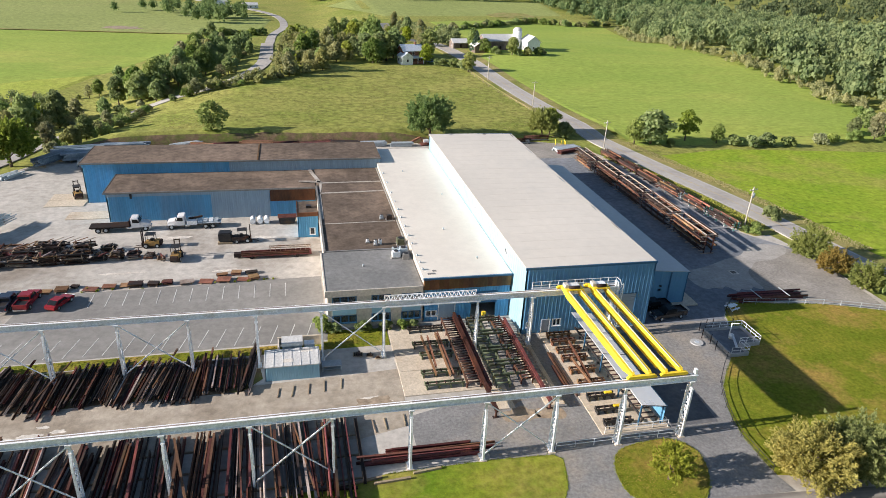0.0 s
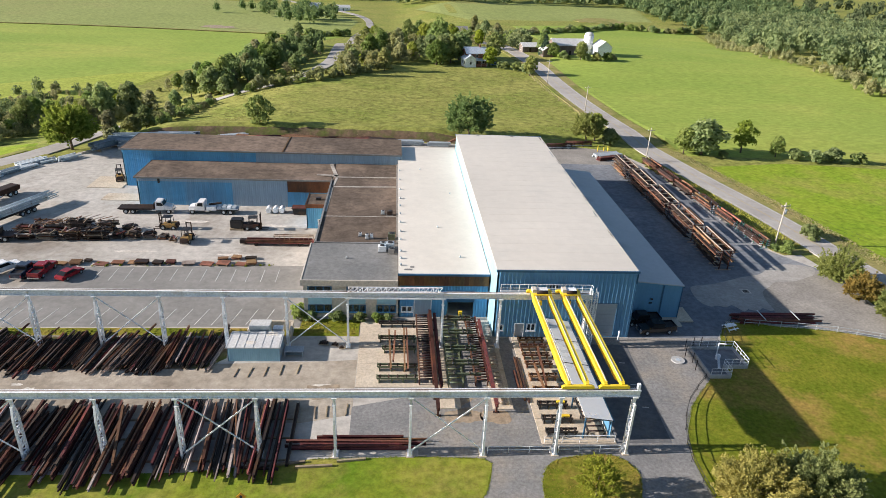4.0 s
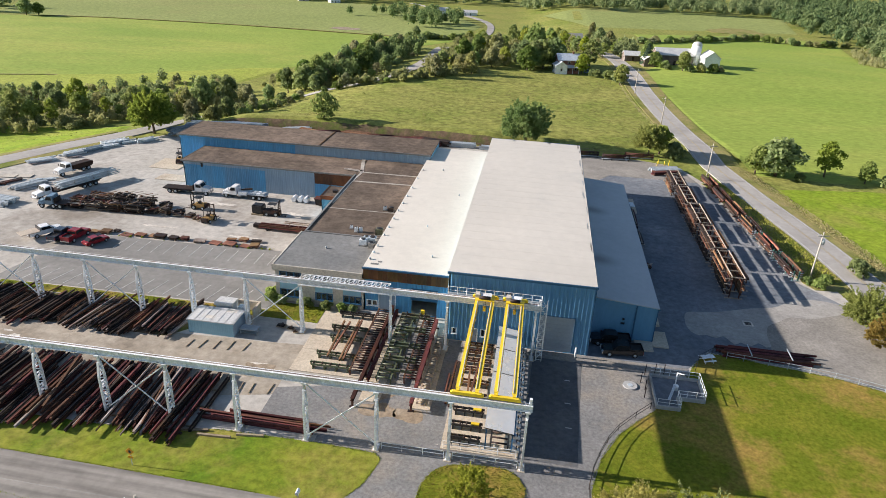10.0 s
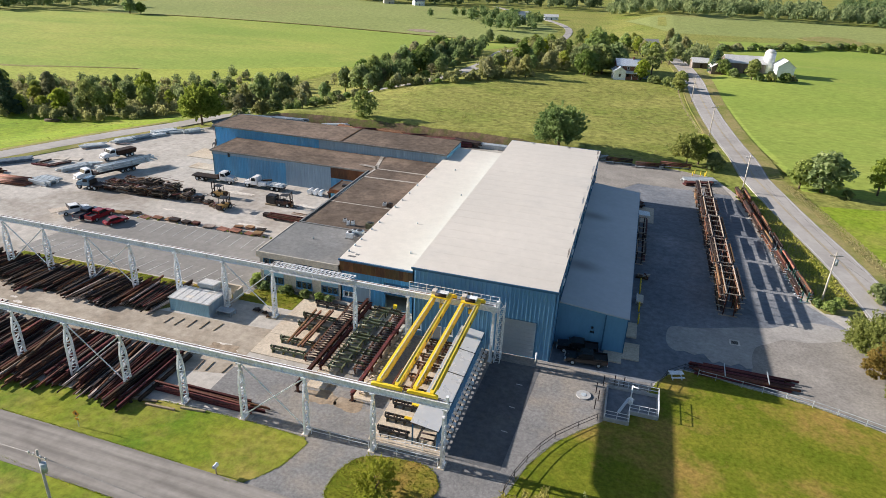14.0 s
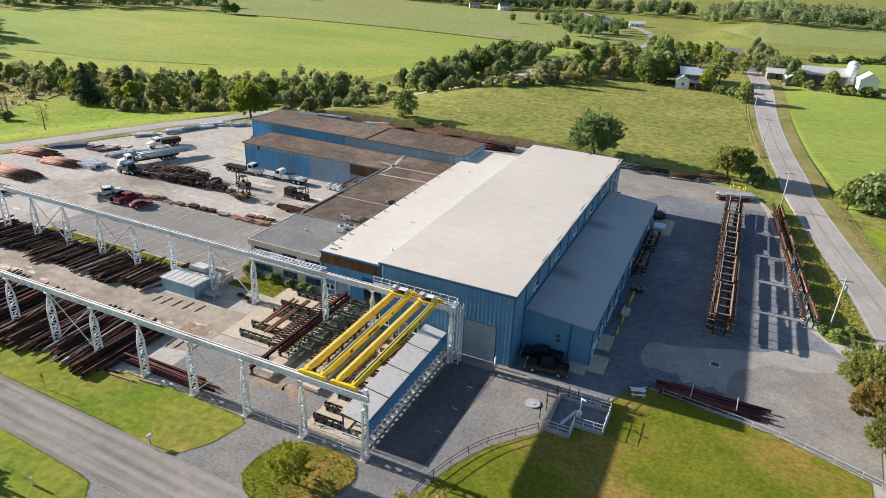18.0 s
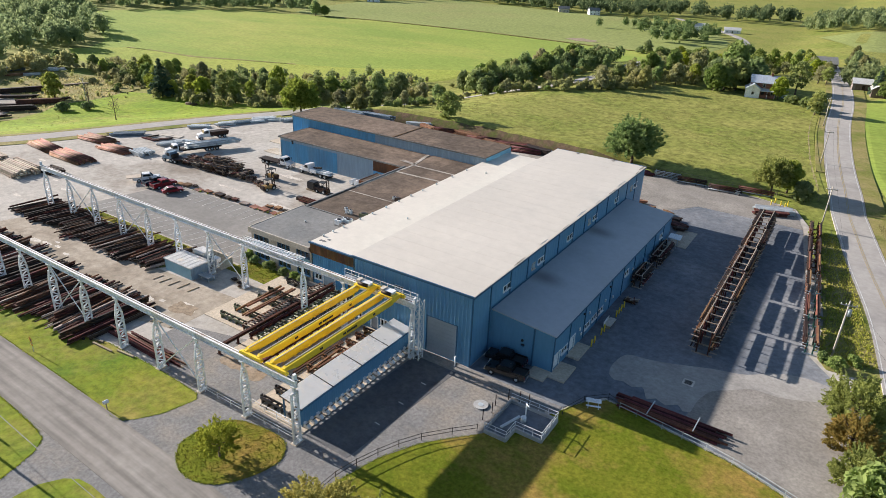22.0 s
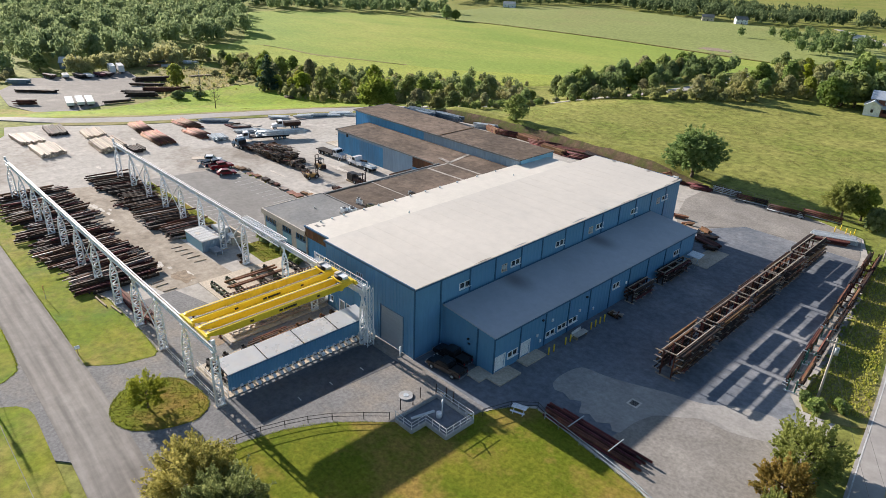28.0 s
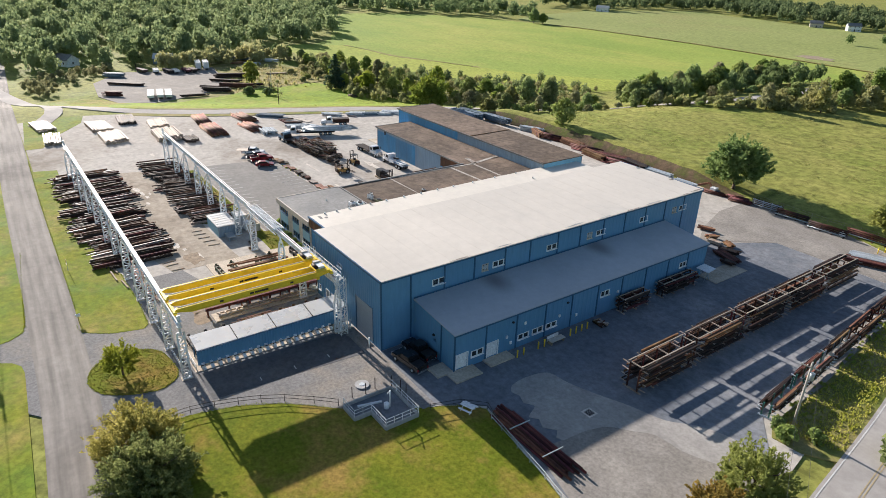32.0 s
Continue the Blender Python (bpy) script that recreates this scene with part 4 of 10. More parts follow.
def opening_frame(parent, name, p0, p1, a0, a1, z0, z1, panes=2, frame_mat=None, glass=None, bar_w=0.07, label=""):
    """A window in a wall: frame, sill and panes."""
    p0, p1 = Vector((*p0, 0)), Vector((*p1, 0))
    d = (p1 - p0).normalized()
    n = Vector((d.y, -d.x, 0))
    q = lambda a, o, z: p0 + d * a + n * o + Vector((0, 0, z))
    bm = bmesh.new()
    for z in (z0 + bar_w / 2, z1 - bar_w / 2):
        bar(bm, q(a0 - 0.02, -0.02, z), q(a1 + 0.02, -0.02, z), 0.2, bar_w)
    for k in range(panes + 1):
        a = a0 + (a1 - a0) * k / panes
        a = min(max(a, a0 + bar_w / 2), a1 - bar_w / 2)
        bar(bm, q(a, -0.02, z0), q(a, -0.02, z1), bar_w, 0.2) if abs(d.x) < 0.5 else bar(bm, q(a, -0.02, z0), q(a, -0.02, z1), 0.2, bar_w)
    fr = part(name, bm, frame_mat or M_WHITE, parent, label or "white-framed window", here=True)
    for k in range(panes):
        a, b = a0 + (a1 - a0) * k / panes + bar_w / 2, a0 + (a1 - a0) * (k + 1) / panes - bar_w / 2
        bm = bmesh.new()
        bar(bm, q(a, -0.06, (z0 + z1) / 2), q(b, -0.06, (z0 + z1) / 2), 0.02, z1 - z0 - 2 * bar_w)
        pa = part("pane", bm, glass or M_GLASS, fr, here=True)
        pa.visible_shadow = False
    bm = bmesh.new()
    bar(bm, q(a0 - 0.1, 0.1, z0 - 0.04), q(a1 + 0.1, 0.1, z0 - 0.04), 0.16, 0.07)
    part("sill", bm, frame_mat or M_WHITE, fr, here=True)
    return fr


def slab_door(parent, name, p0, p1, a0, a1, z0, z1, material, label, ribs=0):
    p0, p1 = Vector((*p0, 0)), Vector((*p1, 0))
    d = (p1 - p0).normalized()
    n = Vector((d.y, -d.x, 0))
    q = lambda a, o, z: p0 + d * a + n * o + Vector((0, 0, z))
    bm = bmesh.new()
    bar(bm, q(a0, -0.13, (z0 + z1) / 2), q(a1, -0.13, (z0 + z1) / 2), 0.05, z1 - z0)
    door = part(name, bm, material, parent, label, here=True)
    for k in range(ribs):
        u0, u1 = z0 + (z1 - z0) * k / ribs, z0 + (z1 - z0) * (k + 1) / ribs - 0.02
        part("door_panel", bar(bmesh.new(), q(a0, -0.08, (u0 + u1) / 2), q(a1, -0.08, (u0 + u1) / 2), 0.06, u1 - u0), material, door, here=True)
    bm = bmesh.new()
    for a in (a0 - 0.06, a1 + 0.06):
        bar(bm, q(a, 0.02, z0), q(a, 0.02, z1 + 0.1), 0.12, 0.14)
    bar(bm, q(a0, 0.02, z1 + 0.05), q(a1, 0.02, z1 + 0.05), 0.14, 0.1)
    part("frame", bm, M_WHITE if not ribs else M_TRIMB, door, here=True)
    bm = bmesh.new()
    bar(bm, q(a1 - 0.2, -0.04, z0 + 1.0), q(a1 - 0.08, -0.04, z0 + 1.0), 0.05, 0.05)
    part("handle", bm, M_CHROME, door, here=True)
    return door


# main hall
HX0, HX1, HY0, HY1, HZ = 31.7, 52.15, 79.7, 151.8, 11.0
hall = thing("main_hall", 42, 115, 0, "large blue ribbed-metal fabrication hall with a flat white roof", "building")
SF = ((HX0, HY0), (HX1, HY0))
front_holes = [(13.3, 18.2, 0.12, 5.8), (3.3, 4.5, 0.1, 2.25), (5.0, 6.3, 1.1, 2.3), (0.8, 1.5, 1.1, 2.1), (7.6, 9.1, 8.2, 8.9)]
part("wall", siding(*SF, 0, HZ, front_holes, 0.6, 0.06), M_BLUE, hall, "blue ribbed metal front wall", here=True)
slab_door(hall, "roller_door", *SF, 13.3, 18.2, 0.12, 5.8, M_DOOR, "tall grey sectional shop door, closed", ribs=9)
slab_door(hall, "door", *SF, 3.3, 4.5, 0.1, 2.25, M_DOOR, "grey steel side door")
opening_frame(hall, "window", *SF, 5.0, 6.3, 1.1, 2.3)
opening_frame(hall, "window", *SF, 0.8, 1.5, 1.1, 2.1, 1)
opening_frame(hall, "vent", *SF, 7.6, 9.1, 8.2, 8.9, 3, M_GREYB, M_INT, label="grey wall vent")
SR = ((HX1, HY0), (HX1, HY1))
up_win = [88.3, 99.5, 110.8, 122.4, 133.8, 145.2]
up_fan = [97.4, 120.2, 143.2]
right_holes = [(y - HY0, y - HY0 + 2.2, 8.0, 9.0) for y in up_win] + [(y - HY0, y - HY0 + 1.15, 7.9, 9.05) for y in up_fan]
bays = [HY0, 84.6, 90.4, 95.9, 101.9, 107.1, 113.2, 118.4, 121.5 + 2.6, 129.6, 135.2, 140.8, 146.4, HY1]
for a, b in zip(bays, bays[1:]):
    hs = [(max(0, h[0] + HY0 - a), min(b - a, h[1] + HY0 - a), h[2], h[3]) for h in right_holes if a <= (h[0] + h[1]) / 2 + HY0 < b]
    part("wall_panel", siding((HX1, a), (HX1, b), 0, (10.95 - 0.002 * (a - HY0), 10.95 - 0.002 * (b - HY0)), hs, 0.9, 0.014), M_BLUE, hall, here=True)
    bm = bx(bmesh.new(), HX1 - 0.02, a - 0.11, 0, HX1 + 0.12, a + 0.11, 10.9)
    part("corner_trim" if a == HY0 else "downpipe", bm, M_TRIMB, hall, here=True)
for y in up_win:
    opening_frame(hall, "window", *SR, y - HY0, y - HY0 + 2.2, 8.0, 9.0, 2)
for y in up_fan:
    fr = opening_frame(hall, "fan_louvre", *SR, y - HY0, y - HY0 + 1.15, 7.9, 9.05, 1, M_CREAM, M_INT, label="square wall fan in a pale frame")
    rod(bm := bmesh.new(), (HX1 - 0.1, y + 0.575, 8.475), (HX1 + 0.06, y + 0.575, 8.475), 0.42, n=16)
    part("fan_shroud", bm, M_GALV, fr, here=True)
part("wall", siding((HX1, HY1), (HX0, HY1), 0, 10.9, (), 0.9, 0.05), M_BLUE, hall, "blue ribbed metal rear wall", here=True)
lw = [(HY1 - y - 1.6, HY1 - y, 8.9, 9.9) for y in (88.5, 107.5)]
part("wall", siding((HX0, HY1), (HX0, HY0), 0, 11.0, lw, 0.9, 0.05), M_BLUEP, hall, "pale blue west wall above the lower roof", here=True)
for h in lw:
    opening_frame(hall, "window", (HX0, HY1), (HX0, HY0), *h, 2)
roof = part("roof", prism(bmesh.new(), [(HX0 - 0.12, 11.02), (HX1 + 0.15, 10.93), (HX1 + 0.15, 11.08), ((HX0 + HX1) / 2, 11.2), (HX0 - 0.12, 11.16)], "y", HY0 - 0.15, HY1 + 0.15), M_ROOFH, hall, "flat white membrane roof", here=True)
for nm, b in (("roof_edge", (HX0 - 0.2, HY0 - 0.22, 10.85, HX1 + 0.2, HY0 - 0.06, 11.2)), ("roof_edge", (HX0 - 0.2, HY1 + 0.06, 10.85, HX1 + 0.2, HY1 + 0.22, 11.18)), ("gutter", (HX1 + 0.06, HY0 - 0.05, 10.78, HX1 + 0.26, HY1 + 0.05, 10.96))):
    part(nm, bx(bmesh.new(), *b), M_TRIMB, hall, here=True)
for k in range(1, 24):
    y = HY0 + 3.0 * k
    part("roof_seam", bar(bmesh.new(), (HX0, y, 11.165), ((HX0 + HX1) / 2, y, 11.205), 0.06, 0.012), M_ROOFH, roof, here=True)
    part("roof_seam", bar(bmesh.new(), ((HX0 + HX1) / 2, y, 11.205), (HX1, y, 11.085), 0.06, 0.012), M_ROOFH, roof, here=True)

g = random.Random(15)
for x, y, w, d in ((51.6, 150.6, 0.9, 1.6), (51.9, 146.5, 0.5, 1.0), (51.7, 137.6, 0.7, 2.4), (51.9, 131.8, 0.5, 1.5), (51.8, 124.5, 0.5, 1.2), (51.6, 117.2, 0.8, 1.8), (51.9, 109.5, 0.4, 1.4), (51.7, 101.8, 0.7, 1.2), (51.85, 93.2, 0.5, 1.6), (45.0, 151.3, 1.8, 0.6), (36.5, 151.4, 1.4, 0.5)):
    pts = [(x + 0.2 + w * 0.24 * math.cos(a) * g.uniform(0.3, 1.3), y + 1.3 * d * math.sin(a) * g.uniform(0.6, 1.15)) for a in (2 * math.pi * k / 11 for k in range(11))]
    pts = [(min(p[0], 52.25), min(p[1], 151.9)) for p in pts]
    zr = lambda p: 11.2 - 0.12 * (p[0] - 41.92) / 10.4 + 0.012
    bm = bmesh.new()
    bm.faces.new([bm.verts.new((p[0], p[1], zr(p))) for p in pts])
    bmesh.ops.solidify(bm, geom=bm.faces[:], thickness=0.01)
    part("roof_patch", bm, M_SEAM if g.random() < 0.4 else M_ROOFL, roof, "weathered grey membrane patch", here=True)

# lean-to on the east side
LX, LY0, LY1 = 62.0, 85.2, 141.0
lean = thing("lean_to", 57, 113, 0, "low blue metal lean-to along the hall with a pale roof", "building")
SL = ((LX, LY0), (LX, LY1))
l_holes = [(0.35, 2.25, 0.3, 2.6), (5.7, 7.6, 0.3, 2.6)]
l_win = [(2.9, 5.0, 1.4, 2.4), (11.4, 13.5, 1.2, 2.15), (14.2, 16.3, 1.2, 2.15), (16.9, 19.1, 1.2, 2.15), (28.4, 30.4, 3.2, 4.2), (48.2, 50.1, 3.1, 4.1)]
lb = [LY0, 90.6, 96.2, 101.8, 107.2, 112.9, 118.5, 124.3, 130.1, 135.5, LY1]
for a, b in zip(lb, lb[1:]):
    hs = [(max(0, h[0] + LY0 - a), min(b - a, h[1] + LY0 - a), h[2], h[3]) for h in l_holes + l_win if a <= (h[0] + h[1]) / 2 + LY0 < b]
    part("wall_panel", siding((LX, a), (LX, b), 0, 5.85, hs, 0.9, 0.014), M_BLUE, lean, here=True)
    part("corner_trim" if a == LY0 else "downpipe", bx(bmesh.new(), LX - 0.02, a - 0.1, 0.05, LX + 0.12, a + 0.1, 5.8), M_TRIMB, lean, here=True)
for h in l_win:
    opening_frame(lean, "window", *SL, *h, 2)
for h in l_holes:
    slab_door(lean, "door", *SL, *h, M_WHITE, "white steel double door, closed")
part("wall", siding((HX1 + 0.02, LY0), (LX, LY0), 0, (6.75, 5.85), [(4.9, 5.5, 2.6, 3.0)], 0.9, 0.014), M_BLUE, lean, here=True)
part("downpipe", bx(bmesh.new(), 58.9, LY0 - 0.14, 0, 59.1, LY0 - 0.02, 6.0), M_TRIMB, lean, here=True)
part("wall", siding((LX, LY1), (HX1 + 0.02, LY1), 0, (5.85, 6.75), (), 0.9, 0.035), M_BLUE, lean, here=True)
lroof = part("roof", prism(bmesh.new(), [(HX1 + 0.13, 6.78), (LX + 0.22, 5.88), (LX + 0.22, 6.02), (HX1 + 0.13, 6.95)], "y", LY0 - 0.2, LY1 + 0.2), M_ROOFL, lean, "smooth pale blue-grey membrane roof", here=True)
part("gutter", bx(bmesh.new(), LX + 0.1, LY0 - 0.2, 5.72, LX + 0.32, LY1 + 0.2, 5.9), M_TRIMB, lean, here=True)
part("flashing", bx(bmesh.new(), HX1 + 0.12, LY0 - 0.1, 6.9, HX1 + 0.2, LY1 + 0.1, 7.15), M_TRIMB, lean, here=True)
for x0, y0, x1, y1 in ((LX, 84.0, LX + 2.4, 88.4), (59.4, 82.6, LX, 85.2), (LX, 90.2, LX + 1.9, 94.6)):
    part("stoop", bx(bmesh.new(), x0 + 0.02, y0, 0, x1, y1 - 0.02, 0.26), M_CONC, lean, "concrete stoop", here=True)
for y, z in ((94.2, 2.4), (97.6, 3.6), (104.5, 2.6), (108.2, 1.6), (117.4, 3.0), (95.0, 1.2)):
    part("wall_box", bx(bmesh.new(), LX + 0.05, y, z, LX + 0.22, y + 0.32, z + 0.42), M_WHITE, lean, here=True)
for y, z in ((95.2, 4.6), (106.0, 4.5)):
    part("wall_lamp", bx(bmesh.new(), LX + 0.05, y, z, LX + 0.3, y + 0.3, z + 0.22), M_BLACK, lean, here=True)
part("wall_lamp", bx(bmesh.new(), 57.2, LY0 - 0.3, 3.5, 57.5, LY0 - 0.04, 3.75), M_BLACK, lean, here=True)

# lower white-roofed shop
WX0, WY0, WY1, WZ = 17.75, 85.3, 152.3, 7.55
shop = thing("low_shop", 24, 118, 0, "low workshop with a white roof and a rust-brown front fascia", "building")
SW = ((WX0, WY0), (HX0 - 0.25, WY0))
shop_holes = [(7.6, 11.6, 0.05, 4.6), (2.5, 5.0, 0.1, 3.1), (0.5, 2.2, 0.9, 1.9)]
part("wall", siding(*SW, 0, 5.7, shop_holes, 0.45, 0.04), M_BLUEL, shop, "bright blue front wall under the fascia", here=True)
for k in range(18):
    x = WX0 + 0.1 + k * 0.755
    part("fascia_board", bx(bmesh.new(), x, WY0 - 0.38, 5.65, x + 0.74, WY0 - 0.2, 7.35), M_RUSTF, shop, "rust-brown fascia sheet" if k == 0 else "", here=True)
part("header", siding((WX0, WY0 - 0.2), (HX0 - 0.25, WY0 - 0.2), 5.6, 7.45, (), 1, 0), M_RUSTF, shop, here=True)
part("roof_edge", bx(bmesh.new(), WX0 - 0.1, WY0 - 0.5, 7.36, HX0 - 0.16, WY0 - 0.2, 7.62), M_TRIMB, shop, here=True)
part("roof", bx(bmesh.new(), WX0 - 0.05, WY0 - 0.2, 7.4, HX0 - 0.14, WY1, WZ), M_ROOFW, shop, "flat white membrane roof", here=True)
part("wall", siding((HX0 - 0.25, WY1), (18.9, WY1), 0, 7.4, (), 0.9, 0.04), M_BLUE, shop, here=True)
part("wall", siding((WX0, WY1), (WX0, WY0), 0, 7.4, (), 0.9, 0), M_CREAM, shop, here=True)
part("back_wall", bx(bmesh.new(), WX0 + 0.3, WY0 + 7, 0, HX0 - 0.3, WY0 + 7.2, 5.5), M_INT, shop, here=True)
slab_door(shop, "roller_door", (WX0, WY0), (HX0, WY0), 7.6, 11.6, 2.6, 4.6, M_TRIMB, "half-raised roller door", ribs=5)
opening_frame(shop, "window", *SW, 0.5, 2.2, 0.9, 1.9, 2)
slab_door(shop, "door", (WX0, WY0), (HX0, WY0), 2.5, 5.0, 0.1, 3.1, M_GREYB, "grey shop door")
for y in (88.0, 90.4, 93.0, 97.5, 101, 105, 109, 113, 117, 122, 128, 134):
    part("roof_pipe", rod(bmesh.new(), (WX0 + 0.35, y, 7.5), (WX0 + 0.35, y, 7.85), 0.16, n=8), M_GALV, shop, here=True)
for x0, y0, w, d in ((18.6, 86.3, 1.2, 0.5), (19.5, 87.2, 0.6, 0.5)):
    part("roof_patch", bx(bmesh.new(), x0, y0, 7.5, x0 + w, y0 + d, 7.58), M_ROOFG, shop, here=True)

# office
OX0, OY0, OY1, OZ = 3.5, 85.1, 98.2, 6.5
office = thing("office", 10.6, 91.5, 0, "two-storey office with cream fascia, blue panels and grey roof", "building")
SO = ((OX0, OY0), (WX0 - 0.02, OY0))
o_win = [(0.7, 4.2, 4.2, 5.35), (6.5, 9.3, 4.2, 5.35), (11.0, 13.9, 4.2, 5.35), (0.7, 4.2, 0.9, 2.2), (6.5, 9.3, 0.9, 2.2), (11.0, 13.9, 0.9, 2.2)]
part("wall", siding(*SO, 0, 5.55, o_win, 1, 0), M_CREAM, office, "cream masonry front wall", here=True)
for h in o_win:
    opening_frame(office, "window", *SO, *h, 3, M_TRIMB, label="dark-framed strip window")
for a, b in ((0.7, 4.2), (6.5, 9.3), (11.0, 13.9)):
    part("spandrel", bx(bmesh.new(), OX0 + a, OY0 - 0.06, 2.3, OX0 + b, OY0 + 0.0, 4.1), M_BLUEP, office, "pale blue spandrel panel", here=True)
part("wall", siding((OX0, OY1), (OX0, OY0), 0, 5.55, [(2, 5, 4.2, 5.3), (8, 11, 4.2, 5.3)], 1, 0), M_CREAM, office, here=True)
for h in ((2, 5, 4.2, 5.3), (8, 11, 4.2, 5.3)):
    opening_frame(office, "window", (OX0, OY1), (OX0, OY0), *h, 3, M_TRIMB, label="dark-framed strip window")
for b in ((OX0 - 0.35, OY0 - 0.35, 5.5, WX0 - 0.12, OY0 - 0.15, OZ), (OX0 - 0.35, OY0 - 0.15, 5.5, OX0 - 0.15, OY1, OZ)):
    part("fascia", bx(bmesh.new(), *b), M_CREAM, office, "cream roof fascia", here=True)
part("roof", bx(bmesh.new(), OX0 - 0.15, OY0 - 0.15, 6.25, WX0 - 0.12, OY1, OZ - 0.06), M_ROOFG, office, "flat grey felt roof", here=True)
part("interior", bx(bmesh.new(), OX0 + 0.4, OY0 + 5, 0.1, WX0 - 0.4, OY0 + 5.2, 6.0), M_INT, office, here=True)

# brown-roofed middle wing
BX0, BX1, BY0, BY1, BZ = 3.9, 17.7, 98.25, 141.8, 6.35
wing = thing("middle_wing", 10.8, 120, 0, "older wing with a weathered brown gravelled flat roof", "building")
part("roof", bx(bmesh.new(), BX0, BY0, 6.1, BX1 - 0.02, BY1, BZ), M_ROOFB, wing, "weathered brown gravel roof", here=True)
for b in ((BX0 - 0.2, BY0 + 0.02, 6.0, BX0 + 0.12, 130.4, 6.55), (BX0, BY0 + 0.02, 6.2, BX1 - 0.1, BY0 + 0.3, 6.55), (BX1 - 0.28, BY0 + 0.3, 6.2, BX1 - 0.04, BY1, 6.62)):
    part("parapet", bx(bmesh.new(), *b), M_ROOFG, wing, here=True)
for p, q, w in (((BX0 + 0.3, 110.3), (BX1 - 0.4, 110.5), 0.25), ((BX0 + 0.2, 126.2), (BX1 - 0.4, 126.8), 0.55), ((BX0 + 0.3, 132.4), (BX1 - 0.4, 132.6), 0.5), ((0.4, 133.8), (4.8, 133.2), 1.0), ((4.6, 133.0), (2.8, 141.4), 0.8), ((BX0 + 0.35, 112.5), (BX0 + 0.45, 127.0), 0.45), ((4.4, 126.6), (4.9, 133.2), 0.5)):
    part("roof_seam", bar(bmesh.new(), (*p, 6.37), (*q, 6.37), w, 0.05), M_SEAM, wing, "pale sealed roof joint", here=True)
part("wall", siding((BX0, 130.6), (BX0, BY0), 0, 6.1, [(8, 10, 2.5, 3.8), (16, 18, 2.5, 3.8)], 0.5, 0.04), M_CREAM, wing, here=True)
for h in ((8, 10, 2.5, 3.8), (16, 18, 2.5, 3.8)):
    opening_frame(wing, "window", (BX0, 130.6), (BX0, BY0), *h, 2)
part("inner_wall", bx(bmesh.new(), BX1 - 0.3, BY0, 0, BX1 - 0.05, BY1, 6.1), M_INT, wing, here=True)
# annex box
annex = thing("annex", 1.9, 122, 0, "small blue annex with a rust-orange roof edge", "building")
part("wall", siding((-0.2, 119.2), (3.6, 119.2), 0, 4.4, [(2.2, 3.2, 0.6, 2.0)], 0.4, 0.04), M_BLUEL, annex, here=True)
part("wall", siding((-0.2, 125.4), (-0.2, 119.2), 0, 4.4, (), 0.4, 0.04), M_BLUEL, annex, here=True)
part("wall", siding((3.6, 125.4), (-0.2, 125.4), 0, 4.4, (), 0.4, 0.04), M_BLUEL, annex, here=True)
opening_frame(annex, "window", (-0.2, 119.2), (3.6, 119.2), 2.2, 3.2, 0.6, 2.0, 1)
for b in ((-0.35, 119.0, 4.4, 3.68, 119.2, 5.2), (-0.35, 119.2, 4.4, -0.2, 125.5, 5.2)):
    part("fascia", bx(bmesh.new(), *b), M_RUSTF, annex, "rust-orange fascia", here=True)
part("roof", bx(bmesh.new(), -0.2, 119.2, 4.9, 3.65, 125.4, 5.1), M_ROOFB, annex, here=True)
part("roof_box", bx(bmesh.new(), 1.5, 121.5, 5.1, 2.5, 122.3, 5.6), M_BLACK, annex, here=True)

# long sheds
def shed(x0, x1, y0, y1, z, label, panels, left_mat):
    s = thing("shed", (x0 + x1) / 2, (y0 + y1) / 2, 0, label, "shed")
    for a, b, m_ in panels:
        part("wall_panel", siding((a, y0), (b, y0), 0, z - 0.9, (), 0.42, 0.05), m_, s, here=True)
        part("eave_band", siding((a, y0 - 0.03), (b, y0 - 0.03), z - 0.9, z - 0.12, (), 0.42, 0.03), M_GREYB if z < 7 else m_, s, here=True)
    part("wall", siding((x0, y1), (x0, y0), 0, z - 0.12, (), 0.42, 0.05), left_mat, s, here=True)
    part("wall", siding((x1, y0), (x1, y1), 0, z - 0.12, (), 0.42, 0.05), M_BLUEP, s, here=True)
    part("wall", siding((x1, y1), (x0, y1), 0, z - 0.12, (), 0.42, 0.05), M_GREYB, s, here=True)
    part("roof", bx(bmesh.new(), x0 - 0.3, y0 - 0.35, z - 0.12, x1 + 0.1, y1 + 0.3, z + 0.08), M_ROOFB, s, "weathered brown gravel roof", here=True)
    part("roof_edge", bx(bmesh.new(), x0 - 0.36, y0 - 0.45, z - 0.2, x1 + 0.1, y0 - 0.35, z + 0.14), M_ROOFG, s, here=True)
    part("roof_edge", bx(bmesh.new(), x0 - 0.46, y0 - 0.45, z - 0.2, x0 - 0.36, y1 + 0.3, z + 0.14), M_ROOFG, s, here=True)
    return s


